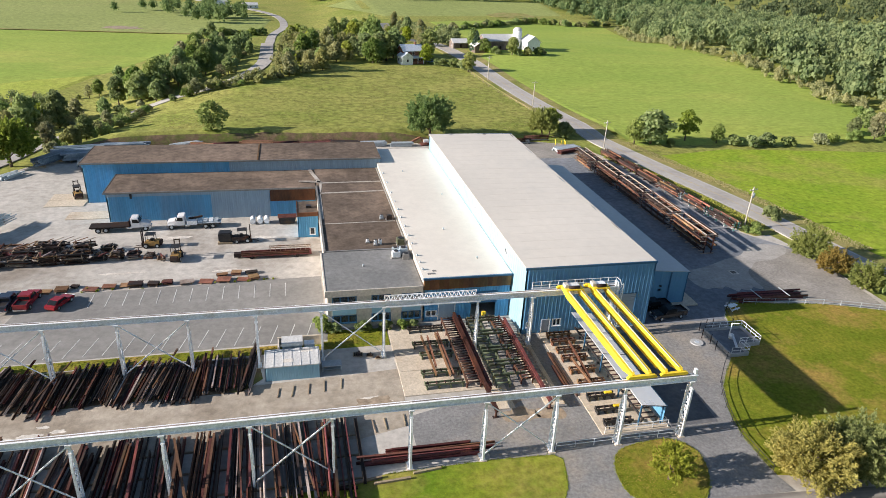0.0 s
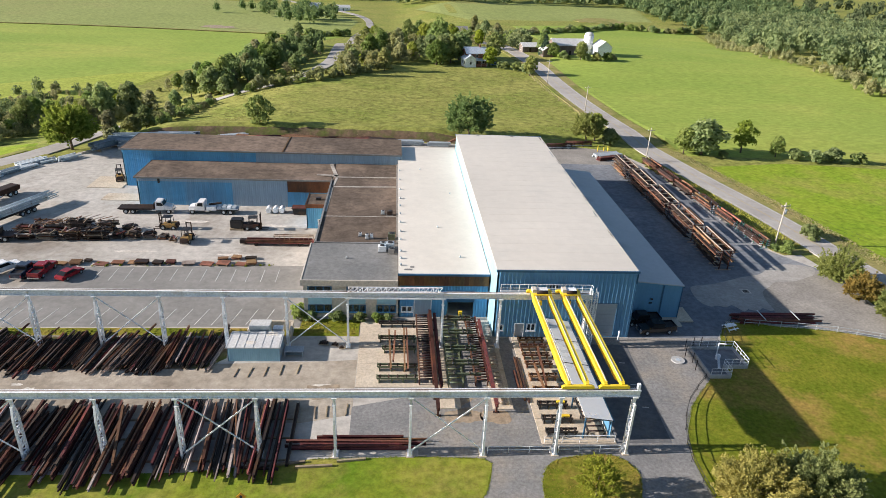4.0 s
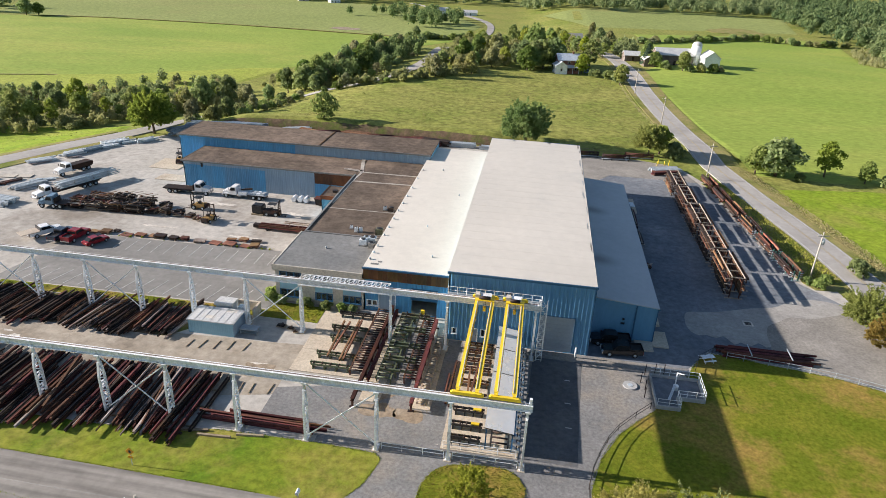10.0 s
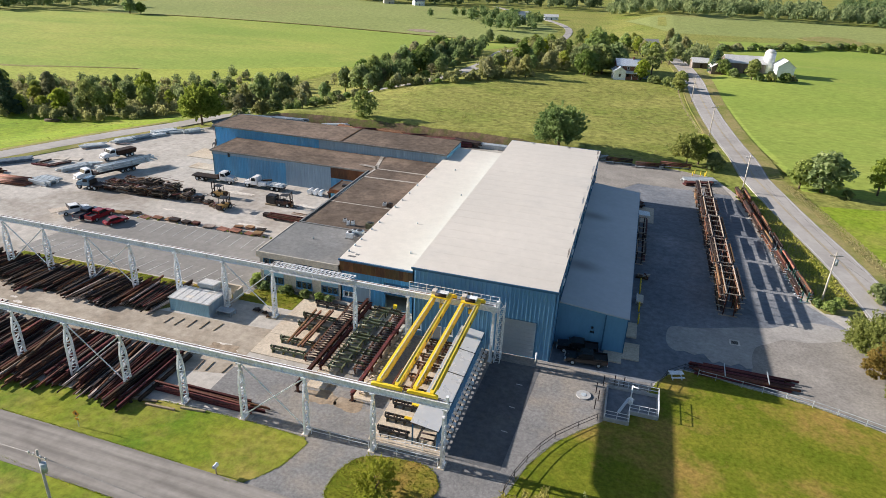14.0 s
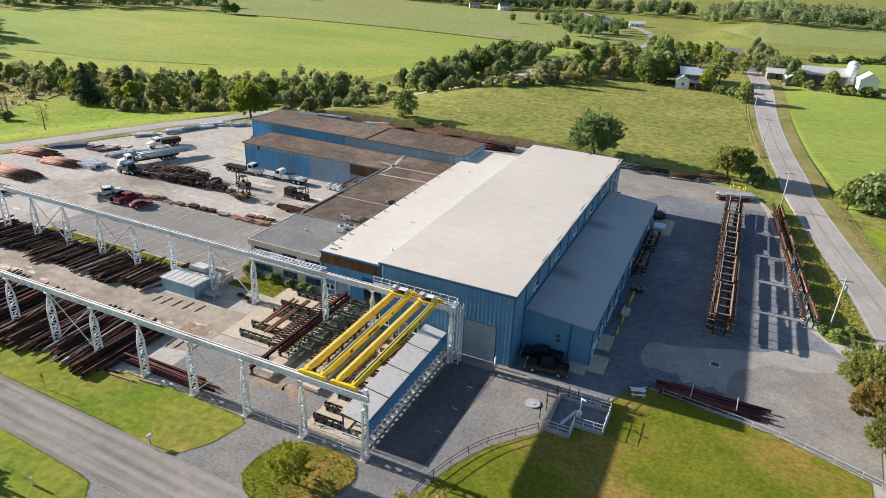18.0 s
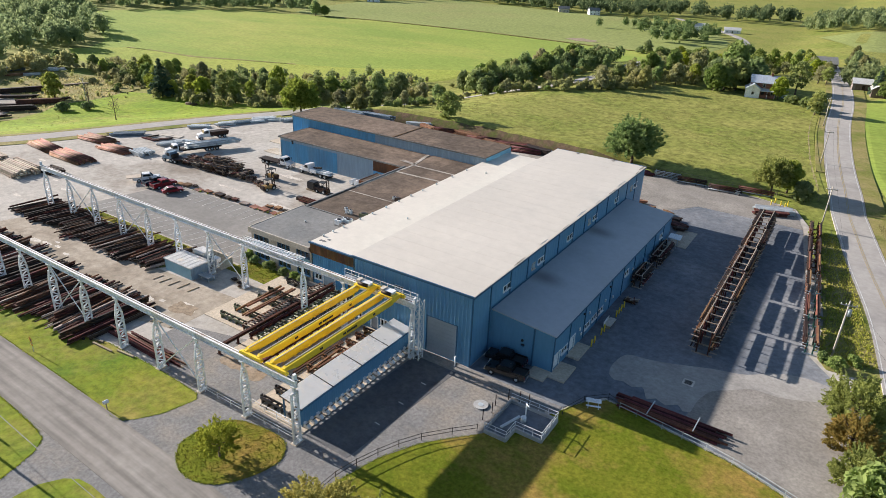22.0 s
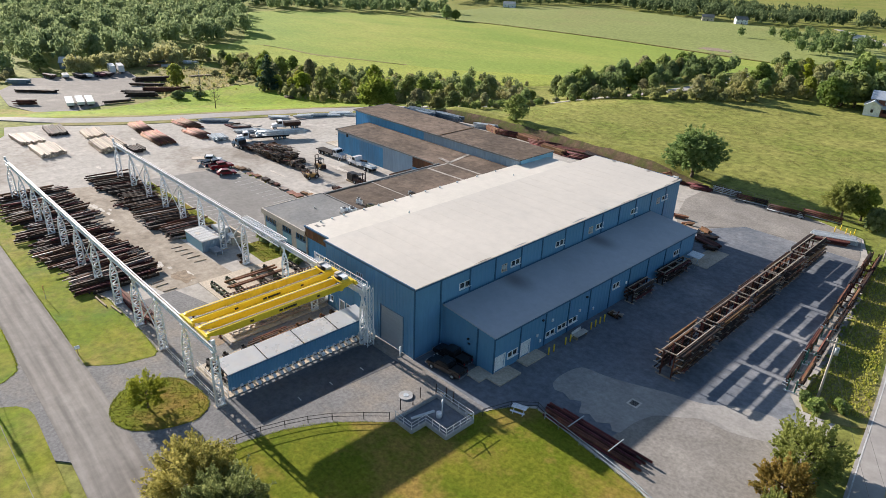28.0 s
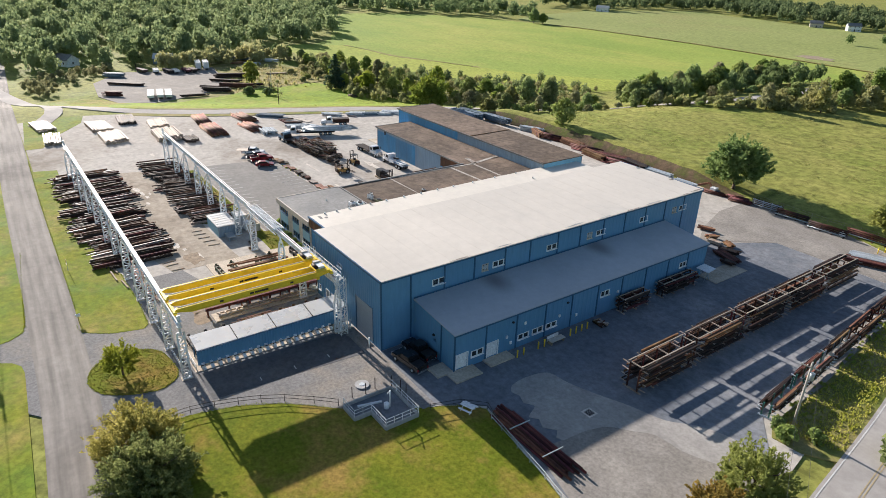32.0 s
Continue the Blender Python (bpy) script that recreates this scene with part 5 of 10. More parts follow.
s1 = shed(-36.3, 3.6, 130.7, 141.6, 6.1, "long blue corrugated shed with a brown roof and patched siding", [(-36.3, -17.0, M_BLUEL), (-17.0, -5.6, M_GREYB), (-5.6, 3.6, M_BLUEL)], M_BLUEL)
part("fascia_panel", bx(bmesh.new(), -5.5, 130.5, 3.4, 3.6, 130.62, 5.9), M_RUSTF, s1, "dark brown rusted fascia panel", here=True)
part("spout_box", bx(bmesh.new(), -32.0, 130.35, 4.9, -31.6, 130.6, 5.9), M_BLACK, s1, here=True)
s2 = shed(-43.0, 18.5, 141.9, 154.2, 8.65, "tall long blue shed with a stained end wall and brown roof", [(-43.0, -14.0, M_BLUEL), (-14.0, 18.5, M_GREYB)], M_STAIN)
part("roof_ridge", bx(bmesh.new(), -8.2, 141.6, 8.73, -7.9, 154.4, 8.85), M_RUSTF, s2, here=True)


# ---- outdoor crane runways ----
def column_mesh(h, square=False):
    """Laced column: two chords across the runway, drawn together under a slim head that carries the beam."""
    out = {}
    top = 0.88 * h if not square else 0.9 * h

    def half(z):
        u = z / top
        if square:
            return 0.50 - 0.06 * u
        return 0.52 - 0.04 * u - 0.34 * max(0.0, (u - 0.78) / 0.22)

    lv = [top * k / 8 for k in range(9)]
    for s in (-1, 1):
        bm = bmesh.new()
        for a, b in zip(lv, lv[1:]):
            bar(bm, (0, s * half(a), a), (0, s * half(b), b + 0.02), 0.24, 0.2)
        out["chord" + ("a" if s < 0 else "b")] = mesh_of(bm, "chord")
    bm = bmesh.new()
    for k, (a, b) in enumerate(zip(lv, lv[1:])):
        s = 1 if k % 2 else -1
        for x in (-0.08, 0.08):
            bar(bm, (x, s * half(a), a + 0.05), (x, -s * half(b), b - 0.05), 0.06, 0.12)
        bar(bm, (0, -half(b), b), (0, half(b), b), 0.16, 0.1)
    out["lacing"] = mesh_of(bm, "lacing")
    bm = bmesh.new()
    bx(bm, -0.13, -0.13, top - 0.3, 0.13, 0.13, h - 0.05)
    bx(bm, -0.2, -0.24, top - 0.06, 0.2, 0.24, top + 0.02)
    out["head"] = mesh_of(bm, "head")
    out["cap"] = mesh_of(bx(bmesh.new(), -0.3, -0.3, h - 0.05, 0.3, 0.3, h + 0.12), "cap")
    out["base"] = mesh_of(bx(bmesh.new(), -0.3, -0.6, 0.14, 0.3, 0.6, 0.22), "base_plate")
    out["foot"] = mesh_of(bx(bmesh.new(), -0.42, -0.72, -0.2, 0.42, 0.72, 0.14), "footing")
    return out


COL, COL_END = column_mesh(7.86), column_mesh(7.86, True)


def runway_column(x, y, label, end=False):
    c = thing("runway_column", x, y, 0, label, "column", "crane runway columns")
    m = COL_END if end else COL
    for k in ("chorda", "chordb"):
        part("chord", m[k], M_WHITE, c)
    for k, nm in (("lacing", "lacing"), ("head", "head"), ("cap", "cap"), ("base", "base_plate")):
        part(nm, m[k], M_WHITE, c)
    part("footing", m["foot"], M_CONC, c, "concrete footing")
    return c


def runway_beam(x0, x1, y, z0, z1, label):
    b = thing("runway_beam", (x0 + x1) / 2, y, z0, label, "crane beam", "crane runway beams")
    bm = bmesh.new()
    bx(bm, x0, y - 0.28, z1 - 0.06, x1, y + 0.28, z1)
    bx(bm, x0, y - 0.22, z0, x1, y + 0.22, z0 + 0.06)
    bx(bm, x0, y - 0.03, z0 + 0.06, x1, y + 0.03, z1 - 0.06)
    part("girder", bm, M_WHITE, b, here=True)
    part("rail", bx(bmesh.new(), x0, y - 0.035, z1, x1, y + 0.035, z1 + 0.1), M_STEELP, b, "worn steel crane rail", here=True)
    n = max(2, int((x1 - x0) / 2.7))
    for k in range(n + 1):
        x = x0 + 0.02 + (x1 - x0 - 0.04) * k / n
        part("stiffener", bx(bmesh.new(), x - 0.012, y - 0.12, z0 + 0.06, x + 0.012, y + 0.12, z1 - 0.06), M_WHITE, b, here=True)
    return b


R1Y, R2Y, RZ, RB = 55.15, 77.0, 8.86, 7.98
col1 = [43.9 - 8.3 * k for k in range(12)]
col2 = [44.3, 32.0, 23.9] + [10.7 - 8.4 * k for k in range(8)]
for x in col1:
    runway_column(x, R1Y, "white laced steel column of the front crane runway", x > 43)
for x in col2:
    runway_column(x, R2Y, "white laced steel column of the rear crane runway")
ends1 = [44.4] + col1[1:-1] + [-48.2]
for a, b in zip(ends1, ends1[1:]):
    runway_beam(b + 0.01, a - 0.01, R1Y, RB, RZ, "white plate-girder crane beam on the front runway")
ends2 = [44.9] + col2[1:-1] + [-48.9]
for a, b in zip(ends2, ends2[1:]):
    runway_beam(b + 0.01, a - 0.01, R2Y, RB, RZ, "white plate-girder crane beam on the rear runway")
# stop blocks
for x, y in ((44.1, R1Y), (44.7, R2Y), (-48.0, R1Y), (-48.7, R2Y)):
    solid("end_stop", bx(bmesh.new(), x - 0.15, y - 0.2, RZ + 0.001, x + 0.15, y + 0.2, RZ + 0.75), M_WHITE, "white crane rail end stop", "end stop", "crane end stops")
# cross bracing
def brace(x0, x1, y):
    b = thing("cross_brace", (x0 + x1) / 2, y, 0.5, "white crossed steel bracing between two runway columns", "brace", "runway bracing")
    part("diagonal", bar(bmesh.new(), (x0 + 0.1, y - 0.09, 0.5), (x1 - 0.1, y - 0.09, 7.7), 0.12, 0.14), M_WHITE, b, here=True)
    part("diagonal", bar(bmesh.new(), (x1 - 0.1, y + 0.09, 0.5), (x0 + 0.1, y + 0.09, 7.7), 0.12, 0.11), M_WHITE, b, here=True)


for a, b, y in ((19.0, 27.3, R1Y), (-5.9, 2.4, R1Y), (-30.8, -22.5, R1Y), (2.3, 10.7, R2Y), (-22.9, -14.5, R2Y), (-39.7, -31.3, R2Y)):
    brace(a, b, y)
# deep truss walkway over the wide bay
tr = thing("box_truss", 17.3, R2Y, 8.0, "white lattice truss stiffening the wide runway bay", "truss")
for y in (R2Y - 0.75, R2Y + 0.75):
    for z in (8.25, 9.15):
        part("chord", bar(bmesh.new(), (10.8, y, z), (23.8, y, z), 0.14, 0.16), M_WHITE, tr, here=True)
    for k in range(20):
        x = 10.8 + 0.65 * k
        part("lacing", bar(bmesh.new(), (x, y, 8.25 if k % 2 else 9.15), (x + 0.65, y, 9.15 if k % 2 else 8.25), 0.07, 0.07), M_WHITE, tr, here=True)
for k in range(20):
    x = 10.8 + 0.65 * k
    part("top_lacing", bar(bmesh.new(), (x, R2Y - 0.75, 9.16), (x + 0.65, R2Y + 0.75, 9.16), 0.07, 0.07), M_WHITE, tr, here=True)
    part("top_tie", bar(bmesh.new(), (x, R2Y - 0.75, 9.16), (x, R2Y + 0.75, 9.16), 0.07, 0.07), M_WHITE, tr, here=True)
# service walkway with rails behind the rear runway
wk = thing("service_walkway", 38.4, R2Y + 0.5, 8.6, "white railed service walkway along the rear crane rail", "walkway")
part("deck", bx(bmesh.new(), 31.9, R2Y + 0.3, 8.78, 44.9, R2Y + 0.95, 8.88), M_GALV, wk, here=True)
for z in (9.42, 9.98):
    part("rail", rod(bmesh.new(), (31.9, R2Y + 0.5, z), (44.9, R2Y + 0.5, z), 0.04, n=6), M_WHITE, wk, here=True)
for k in range(11):
    x = 31.95 + 1.29 * k
    part("post", rod(bmesh.new(), (x, R2Y + 0.5, 8.85), (x, R2Y + 0.5, 10.0), 0.04, n=6), M_WHITE, wk, here=True)
for z in (9.42, 9.98):
    part("rail", rod(bmesh.new(), (44.9, R2Y - 0.3, z), (44.9, R2Y + 0.5, z), 0.04, n=6), M_WHITE, wk, here=True)
for x in (33, 35.6, 38.2, 40.8, 43.4):
    part("bracket", bar(bmesh.new(), (x, R2Y + 0.05, 8.3), (x, R2Y + 0.9, 8.76), 0.08, 0.1), M_WHITE, wk, here=True)
# ladder tower at the end of the rear runway
ld = thing("ladder_tower", 45.3, 77.2, 0, "white caged access ladder tower beside the shop door", "ladder")
for x, y in ((44.9, 76.7), (45.7, 76.7), (44.9, 77.8), (45.7, 77.8)):
    part("post", bar(bmesh.new(), (x, y, 0), (x, y, 9.2), 0.1, 0.1), M_WHITE, ld, here=True)
for k in range(7):
    z0 = 0.3 + 1.3 * k
    for (xa, ya), (xb, yb) in (((44.9, 76.7), (45.7, 76.7)), ((45.7, 76.7), (45.7, 77.8)), ((45.7, 77.8), (44.9, 77.8)), ((44.9, 77.8), (44.9, 76.7))):
        part("tie", bar(bmesh.new(), (xa, ya, z0), (xb, yb, z0), 0.05, 0.05), M_WHITE, ld, here=True)
        part("brace", bar(bmesh.new(), (xa, ya, z0), (xb, yb, z0 + 1.3), 0.05, 0.05), M_WHITE, ld, here=True)
for k in range(27):
    part("rung", rod(bmesh.new(), (45.0, 77.25, 0.4 + 0.32 * k), (45.6, 77.25, 0.4 + 0.32 * k), 0.02, n=5), M_WHITE, ld, here=True)


# ---- two overhead cranes ----
def crane(x0, x1, label):
    c = thing("bridge_crane", (x0 + x1) / 2, 66, RZ, label, "crane", "yellow bridge cranes")
    zt = 9.62
    for gx in (x0, x1):
        prof = [(R1Y + 0.05, 9.2), (R1Y + 0.05, zt - 0.08), (R1Y + 0.3, zt), (R2Y - 0.3, zt), (R2Y - 0.05, zt - 0.08), (R2Y - 0.05, 9.2), (R2Y - 1.9, 8.8), (R1Y + 1.9, 8.8)]
        g = part("girder", prism(bmesh.new(), prof, "x", gx - 0.19, gx + 0.19), M_YEL, c, "yellow box girder", here=True)
        part("top_flange", bx(bmesh.new(), gx - 0.25, R1Y + 0.3, zt, gx + 0.25, R2Y - 0.3, zt + 0.04), M_YEL, g, here=True)
        part("bottom_flange", bx(bmesh.new(), gx - 0.25, R1Y + 1.9, 8.76, gx + 0.25, R2Y - 1.9, 8.8), M_YEL, g, here=True)
        rx = gx + (0.13 if gx == x0 else -0.13)
        part("rail", bx(bmesh.new(), rx - 0.05, R1Y + 0.5, zt + 0.04, rx + 0.05, R2Y - 0.5, zt + 0.11), M_CREAM, g, "pale worn trolley rail", here=True)
        for k in range(11):
            y = R1Y + 2.2 + k * 1.74
            part("rib", bx(bmesh.new(), gx - 0.205, y - 0.02, 8.82, gx + 0.205, y + 0.02, zt - 0.02), M_YEL, g, here=True)
        if gx == x1:
            side = gx + 0.222
            for y0, w in ((60.9, 0.5), (65.0, 0.55), (65.7, 1.9), (70.8, 0.45)):
                part("mark", bx(bmesh.new(), side - 0.02, y0, 9.0, side, y0 + w, 9.28), M_BLACK, g, "dark unreadable marking", here=True)
    for y in (R1Y, R2Y):
        t = part("end_truck", prism(bmesh.new(), [(x0 - 0.75, 9.06), (x1 + 0.75, 9.06), (x1 + 0.75, 9.3), (x1 + 0.5, 9.44), (x0 - 0.5, 9.44), (x0 - 0.75, 9.3)], "y", y - 0.19, y + 0.19), M_YEL, c, "yellow end truck", here=True)
        for x in (x0 - 0.45, x1 + 0.45):
            part("wheel", rod(bmesh.new(), (x, y - 0.08, RZ + 0.3), (x, y + 0.08, RZ + 0.3), 0.2, n=12), M_DARK, t, here=True)
    yt = R2Y - 1.5
    tr_ = part("trolley", bx(bmesh.new(), x0 - 0.25, yt - 0.75, zt + 0.12, x1 + 0.25, yt + 0.75, zt + 0.26), M_YEL, c, "hoist trolley", here=True)
    part("drum", rod(bmesh.new(), (x0 + 0.3, yt - 0.4, zt + 0.48), (x1 - 0.3, yt - 0.4, zt + 0.48), 0.24, n=12), M_DARK, tr_, here=True)
    part("motor_box", bx(bmesh.new(), x0 - 0.28, yt - 0.2, zt + 0.26, x0 + 0.3, yt + 0.75, zt + 0.75), M_CREAM, tr_, here=True)
    part("cover", bx(bmesh.new(), x0 + 0.42, yt - 0.1, zt + 0.26, x1 - 0.2, yt + 0.8, zt + 0.6), M_WHITE, tr_, "white machinery cover", here=True)
    part("hook_block", bx(bmesh.new(), (x0 + x1) / 2 - 0.2, yt - 0.2, 7.9, (x0 + x1) / 2 + 0.2, yt + 0.2, 8.5), M_YEL, tr_, here=True)
    for s in (-0.1, 0.1):
        part("rope", rod(bmesh.new(), ((x0 + x1) / 2 + s, yt, 8.5), ((x0 + x1) / 2 + s, yt, zt + 0.4), 0.02, n=5), M_DARK, tr_, here=True)


crane(36.2, 38.3, "yellow double-girder bridge crane parked at the runway end")
crane(40.35, 42.3, "yellow double-girder bridge crane beside the first")


# ---- trees ----
def crown_mesh(name, seed, R, H, z0, leaves, size, lobes=11, shape="round"):
    """Crown of leaf clumps set round uneven lobes, with gaps between them."""
    g = np.random.RandomState(seed)
    cs, rs = [], []
    for k in range(lobes):
        a = 2 * math.pi * (k * 0.618 + 0.1 * g.rand())
        f = (k + 0.5) / lobes
        if shape == "cone":
            rr, zz = R * (1 - f) * 0.7, z0 + H * f
            lr = R * (0.42 * (1 - f) + 0.12)
        else:
            rr = R * (0.62 * math.sqrt(max(0.0, 1 - (2 * f - 0.85) ** 2)) * (0.6 + 0.5 * g.rand()))
            zz = z0 + H * (0.12 + 0.76 * f)
            lr = R * (0.30 + 0.22 * g.rand())
        cs.append((rr * math.cos(a), rr * math.sin(a), zz))
        rs.append(lr)
    cs, rs = np.array(cs), np.array(rs)
    w = rs ** 2 / np.sum(rs ** 2)
    idx = g.choice(lobes, leaves, p=w)
    d = g.normal(size=(leaves, 3))
    d /= np.linalg.norm(d, axis=1)[:, None]
    d[:, 2] = np.where(d[:, 2] < -0.35, -d[:, 2] * 0.6, d[:, 2])
    rad = rs[idx] * (0.62 + 0.45 * g.rand(leaves))
    vs = 0.82 if shape != "cone" else 0.6
    c = cs[idx] + d * rad[:, None] * np.array([1, 1, vs])
    nrm = d + 0.62 * g.normal(size=(leaves, 3))
    nrm /= np.linalg.norm(nrm, axis=1)[:, None]
    t = np.cross(nrm, g.normal(size=(leaves, 3)))
    t /= np.linalg.norm(t, axis=1)[:, None]
    b = np.cross(nrm, t)
    s = size * (0.55 + 0.9 * g.rand(leaves))[:, None]
    k = (0.5 + 0.5 * g.rand(leaves))[:, None]
    v = np.empty((leaves, 4, 3))
    v[:, 0], v[:, 1] = c - t * s, c - b * s * k + nrm * s * 0.25
    v[:, 2], v[:, 3] = c + t * s * 0.9, c + b * s * k + nrm * s * 0.15
    me = bpy.data.meshes.new(name)
    me.from_pydata(v.reshape(-1, 3).tolist(), [], (np.arange(leaves * 4).reshape(-1, 4)).tolist())
    return me


def shoot_mesh(name, seed, R, H, z0, leaves, size, shoots):
    """Feathery crown: leafy shoots that spread from the stems to an uneven outline."""
    g = np.random.RandomState(seed)
    low = 0.16 if z0 < 0.35 else 0.40
    zc = z0 + low * H
    per = max(4, leaves // shoots)
    az = g.uniform(0, 2 * math.pi, shoots)
    el = np.arcsin(g.uniform(-0.12 if z0 < 0.35 else -0.5, 1.0, shoots))
    ph = g.uniform(0, 6.28, 5)
    up, dn = (1 - low) * H, low * H + 0.05
    vz = np.where(el > 0, up, dn)
    reach = 1 / np.sqrt((np.cos(el) / R) ** 2 + (np.sin(el) / vz) ** 2)
    reach *= 0.86 + 0.15 * np.sin(3 * az + ph[0]) * np.cos(3 * el + ph[1]) + 0.10 * np.sin(6 * az + ph[2] + 4 * el) + 0.06 * np.sin(11 * az + ph[3] - 7 * el) + g.normal(0, 0.055, shoots)
    i = np.repeat(np.arange(shoots), per)
    n = len(i)
    u = 0.42 + 0.6 * np.sqrt(g.rand(n))
    d = np.stack([np.cos(az) * np.cos(el), np.sin(az) * np.cos(el), np.sin(el)], 1)[i]
    wob = g.normal(size=(n, 3)) * (0.085 * R * (1.25 - u))[:, None]
    c = d * (reach[i] * u)[:, None] + wob + np.array([0, 0, zc])
    c[:, 2] += 0.10 * H * (u ** 2 - 0.4) * np.cos(el[i])
    c[:, 2] = np.maximum(c[:, 2], 0.08)
    t = d + 0.75 * g.normal(size=(n, 3))
    t /= np.linalg.norm(t, axis=1)[:, None]
    b = np.cross(t, g.normal(size=(n, 3)))
    b /= np.linalg.norm(b, axis=1)[:, None]
    nrm = np.cross(t, b)
    s = size * (0.55 + 0.9 * g.rand(n))[:, None]
    v = np.empty((n, 4, 3))
    v[:, 0], v[:, 1] = c - t * s, c - b * s * 0.5 + nrm * s * 0.2
    v[:, 2], v[:, 3] = c + t * s, c + b * s * 0.5 + nrm * s * 0.15
    me = bpy.data.meshes.new(name)
    me.from_pydata(v.reshape(-1, 3).tolist(), [], np.arange(n * 4).reshape(-1, 4).tolist())
    return me


def trunk_mesh(seed, h, r, reach, n=6):
    g = random.Random(seed)
    bm = bmesh.new()
    p = Vector((0, 0, -0.3))
    for k in range(4):
        q = Vector((g.uniform(-0.03, 0.03) * h, g.uniform(-0.03, 0.03) * h, h * (k + 1) / 4))
        rod(bm, p, q, r * (1 - 0.2 * k), r * (1 - 0.2 * (k + 1)), 7)
        p = q
    for k in range(n):
        a = k * 2.4 + g.random()
        z = h * (0.35 + 0.5 * k / n)
        q = Vector((math.cos(a) * reach * 0.6, math.sin(a) * reach * 0.6, z + reach * 0.45))
        rod(bm, (0, 0, z), q, r * 0.42, r * 0.15, 5)
    return mesh_of(bm, "trunk")


TREES = {}
for key, seed, R, H, z0, n, size, lobes, shape, m_ in (
        ("broad", 3, 5.0, 9.6, 0.5, 1650, 0.53, 19, "round", M_LEAF), ("broad2", 5, 4.4, 9.8, 0.4, 1480, 0.51, 17, "round", M_LEAF),
        ("tall", 8, 3.5, 10.2, 0.3, 1220, 0.47, 15, "round", M_LEAFB), ("light", 11, 4.0, 9.0, 0.5, 1220, 0.47, 15, "round", M_LEAFY),
        ("dark", 14, 4.6, 9.6, 0.4, 1480, 0.51, 18, "round", M_LEAFD), ("bush", 17, 2.8, 3.3, 0.0, 800, 0.38, 9, "round", M_LEAF),
        ("scrub", 19, 2.7, 3.0, 0.0, 700, 0.38, 9, "round", M_LEAFB), ("spruce", 23, 4.2, 13.5, 0.8, 2800, 0.42, 26, "cone", M_SPRUCE), ("thicket", 27, 3.4, 6.6, 0.3, 620, 0.3, 15, "round", M_LEAFT), ("open", 29, 3.8, 9.4, 1.4, 900, 0.4, 13, "round", M_LEAFG)):
    TREES[key] = (crown_mesh("crown", seed, R, H, z0, n, size, lobes, shape), trunk_mesh(seed, z0 + H * (0.55 if shape == "round" else 0.9), 0.10 + 0.05 * R, R), m_)

WORDS = {"broad": "broad green deciduous tree in full leaf", "broad2": "rounded green deciduous tree in full leaf", "tall": "tall olive-green tree in the hedgerow", "light": "yellow-green leafy tree", "dark": "dark green leafy tree", "bush": "low green leafy bush", "scrub": "dry olive scrub bush", "spruce": "dark green conical spruce", "thicket": "thin olive-brown thicket tree", "open": "slender open-crowned green tree"}


def tree(kind, x, y, s=1.0, sz=None, where="", group="", near=None):
    crown, trunk, m_ = TREES[kind] if near is None else near
    low = kind in ("bush", "scrub")
    t = thing("bush" if low else "tree", x, y, hgt(x, y) - 0.05, (WORDS[kind] + " " + where).strip(), "bush" if low else "tree", group)
    t.matrix_basis = pose(x, y, hgt(x, y) - 0.05, 0, 0, rnd.uniform(0, 360)) @ Matrix.Diagonal((s, s, sz or s, 1))
    if not low:
        part("trunk", trunk, M_BARK, t)
    part("crown", crown, m_, t)
    return t


# single trees that stand out
def fine_tree(seed, R, H, z0, n, size, lobes, m_, tr=0.3):
    return (shoot_mesh("crown", seed, R, H, z0, n, size, lobes * 20), trunk_mesh(seed, z0 + H * 0.55, tr, R), m_)


tree("dark", 38.8, 186.5, near=fine_tree(31, 7.4, 11.6, 1.2, 11000, 0.4, 24, M_LEAFD, 0.5), where="behind the hall")
tree("light", 74.2, 187, near=fine_tree(32, 4.4, 8.8, 0.6, 5200, 0.34, 20, M_LEAFY), where="by the fence")
tree("light", 77.5, 189, 0.9, where="by the fence")
tree("bush", 81.5, 186, 1.1, 1.4, where="by the fence")
tree("open", -22.2, 189.2, 1.2, 1.0, where="on the pasture edge")
tree("broad2", 38.7, 48.4, near=fine_tree(33, 2.6, 4.4, 0.5, 4200, 0.14, 9, M_LEAFG, 0.17), where="on the grass island")
tree("light", 55.4, 46.6, near=fine_tree(34, 5.0, 6.2, 0.2, 24000, 0.15, 24, M_BUSH1), where="on the lawn corner")
tree("broad", 61.8, 46.6, near=fine_tree(35, 5.1, 6.3, 0.2, 26000, 0.15, 26, M_BUSH2), where="on the lawn corner")
tree("light", 97.6, 98.2, near=fine_tree(36, 4.1, 7.0, 0.3, 11000, 0.19, 18, M_LEAFG), where="beside the road junction")
tree("broad", 97.6, 92.0, near=fine_tree(37, 3.3, 4.9, 0.3, 8000, 0.18, 13, M_LEAFR), where="beside the road junction")
tree("light", 99.0, 85.5, near=fine_tree(39, 3.4, 5.4, 0.3, 7000, 0.19, 15, M_LEAFG), where="beside the road junction")
tree("broad2", 99.5, 79, 0.8, where="beside the road junction")
tree("broad2", 100.5, 72, 0.75, where="beside the road junction")
tree("bush", 94.6, 110.6, 0.55, where="round the pole")
tree("bush", 93.0, 112.0, 0.42, where="round the pole")
tree("bush", 96.8, 113.5, 0.45, where="round the pole")
tree("broad", 106.5, 178.5, 1.35, 1.0, where="across the road")
tree("light", 101.6, 179.5, 0.9, 0.85, where="across the road")
tree("open", 119.8, 181, 1.0, 0.95, where="in the field hedge")
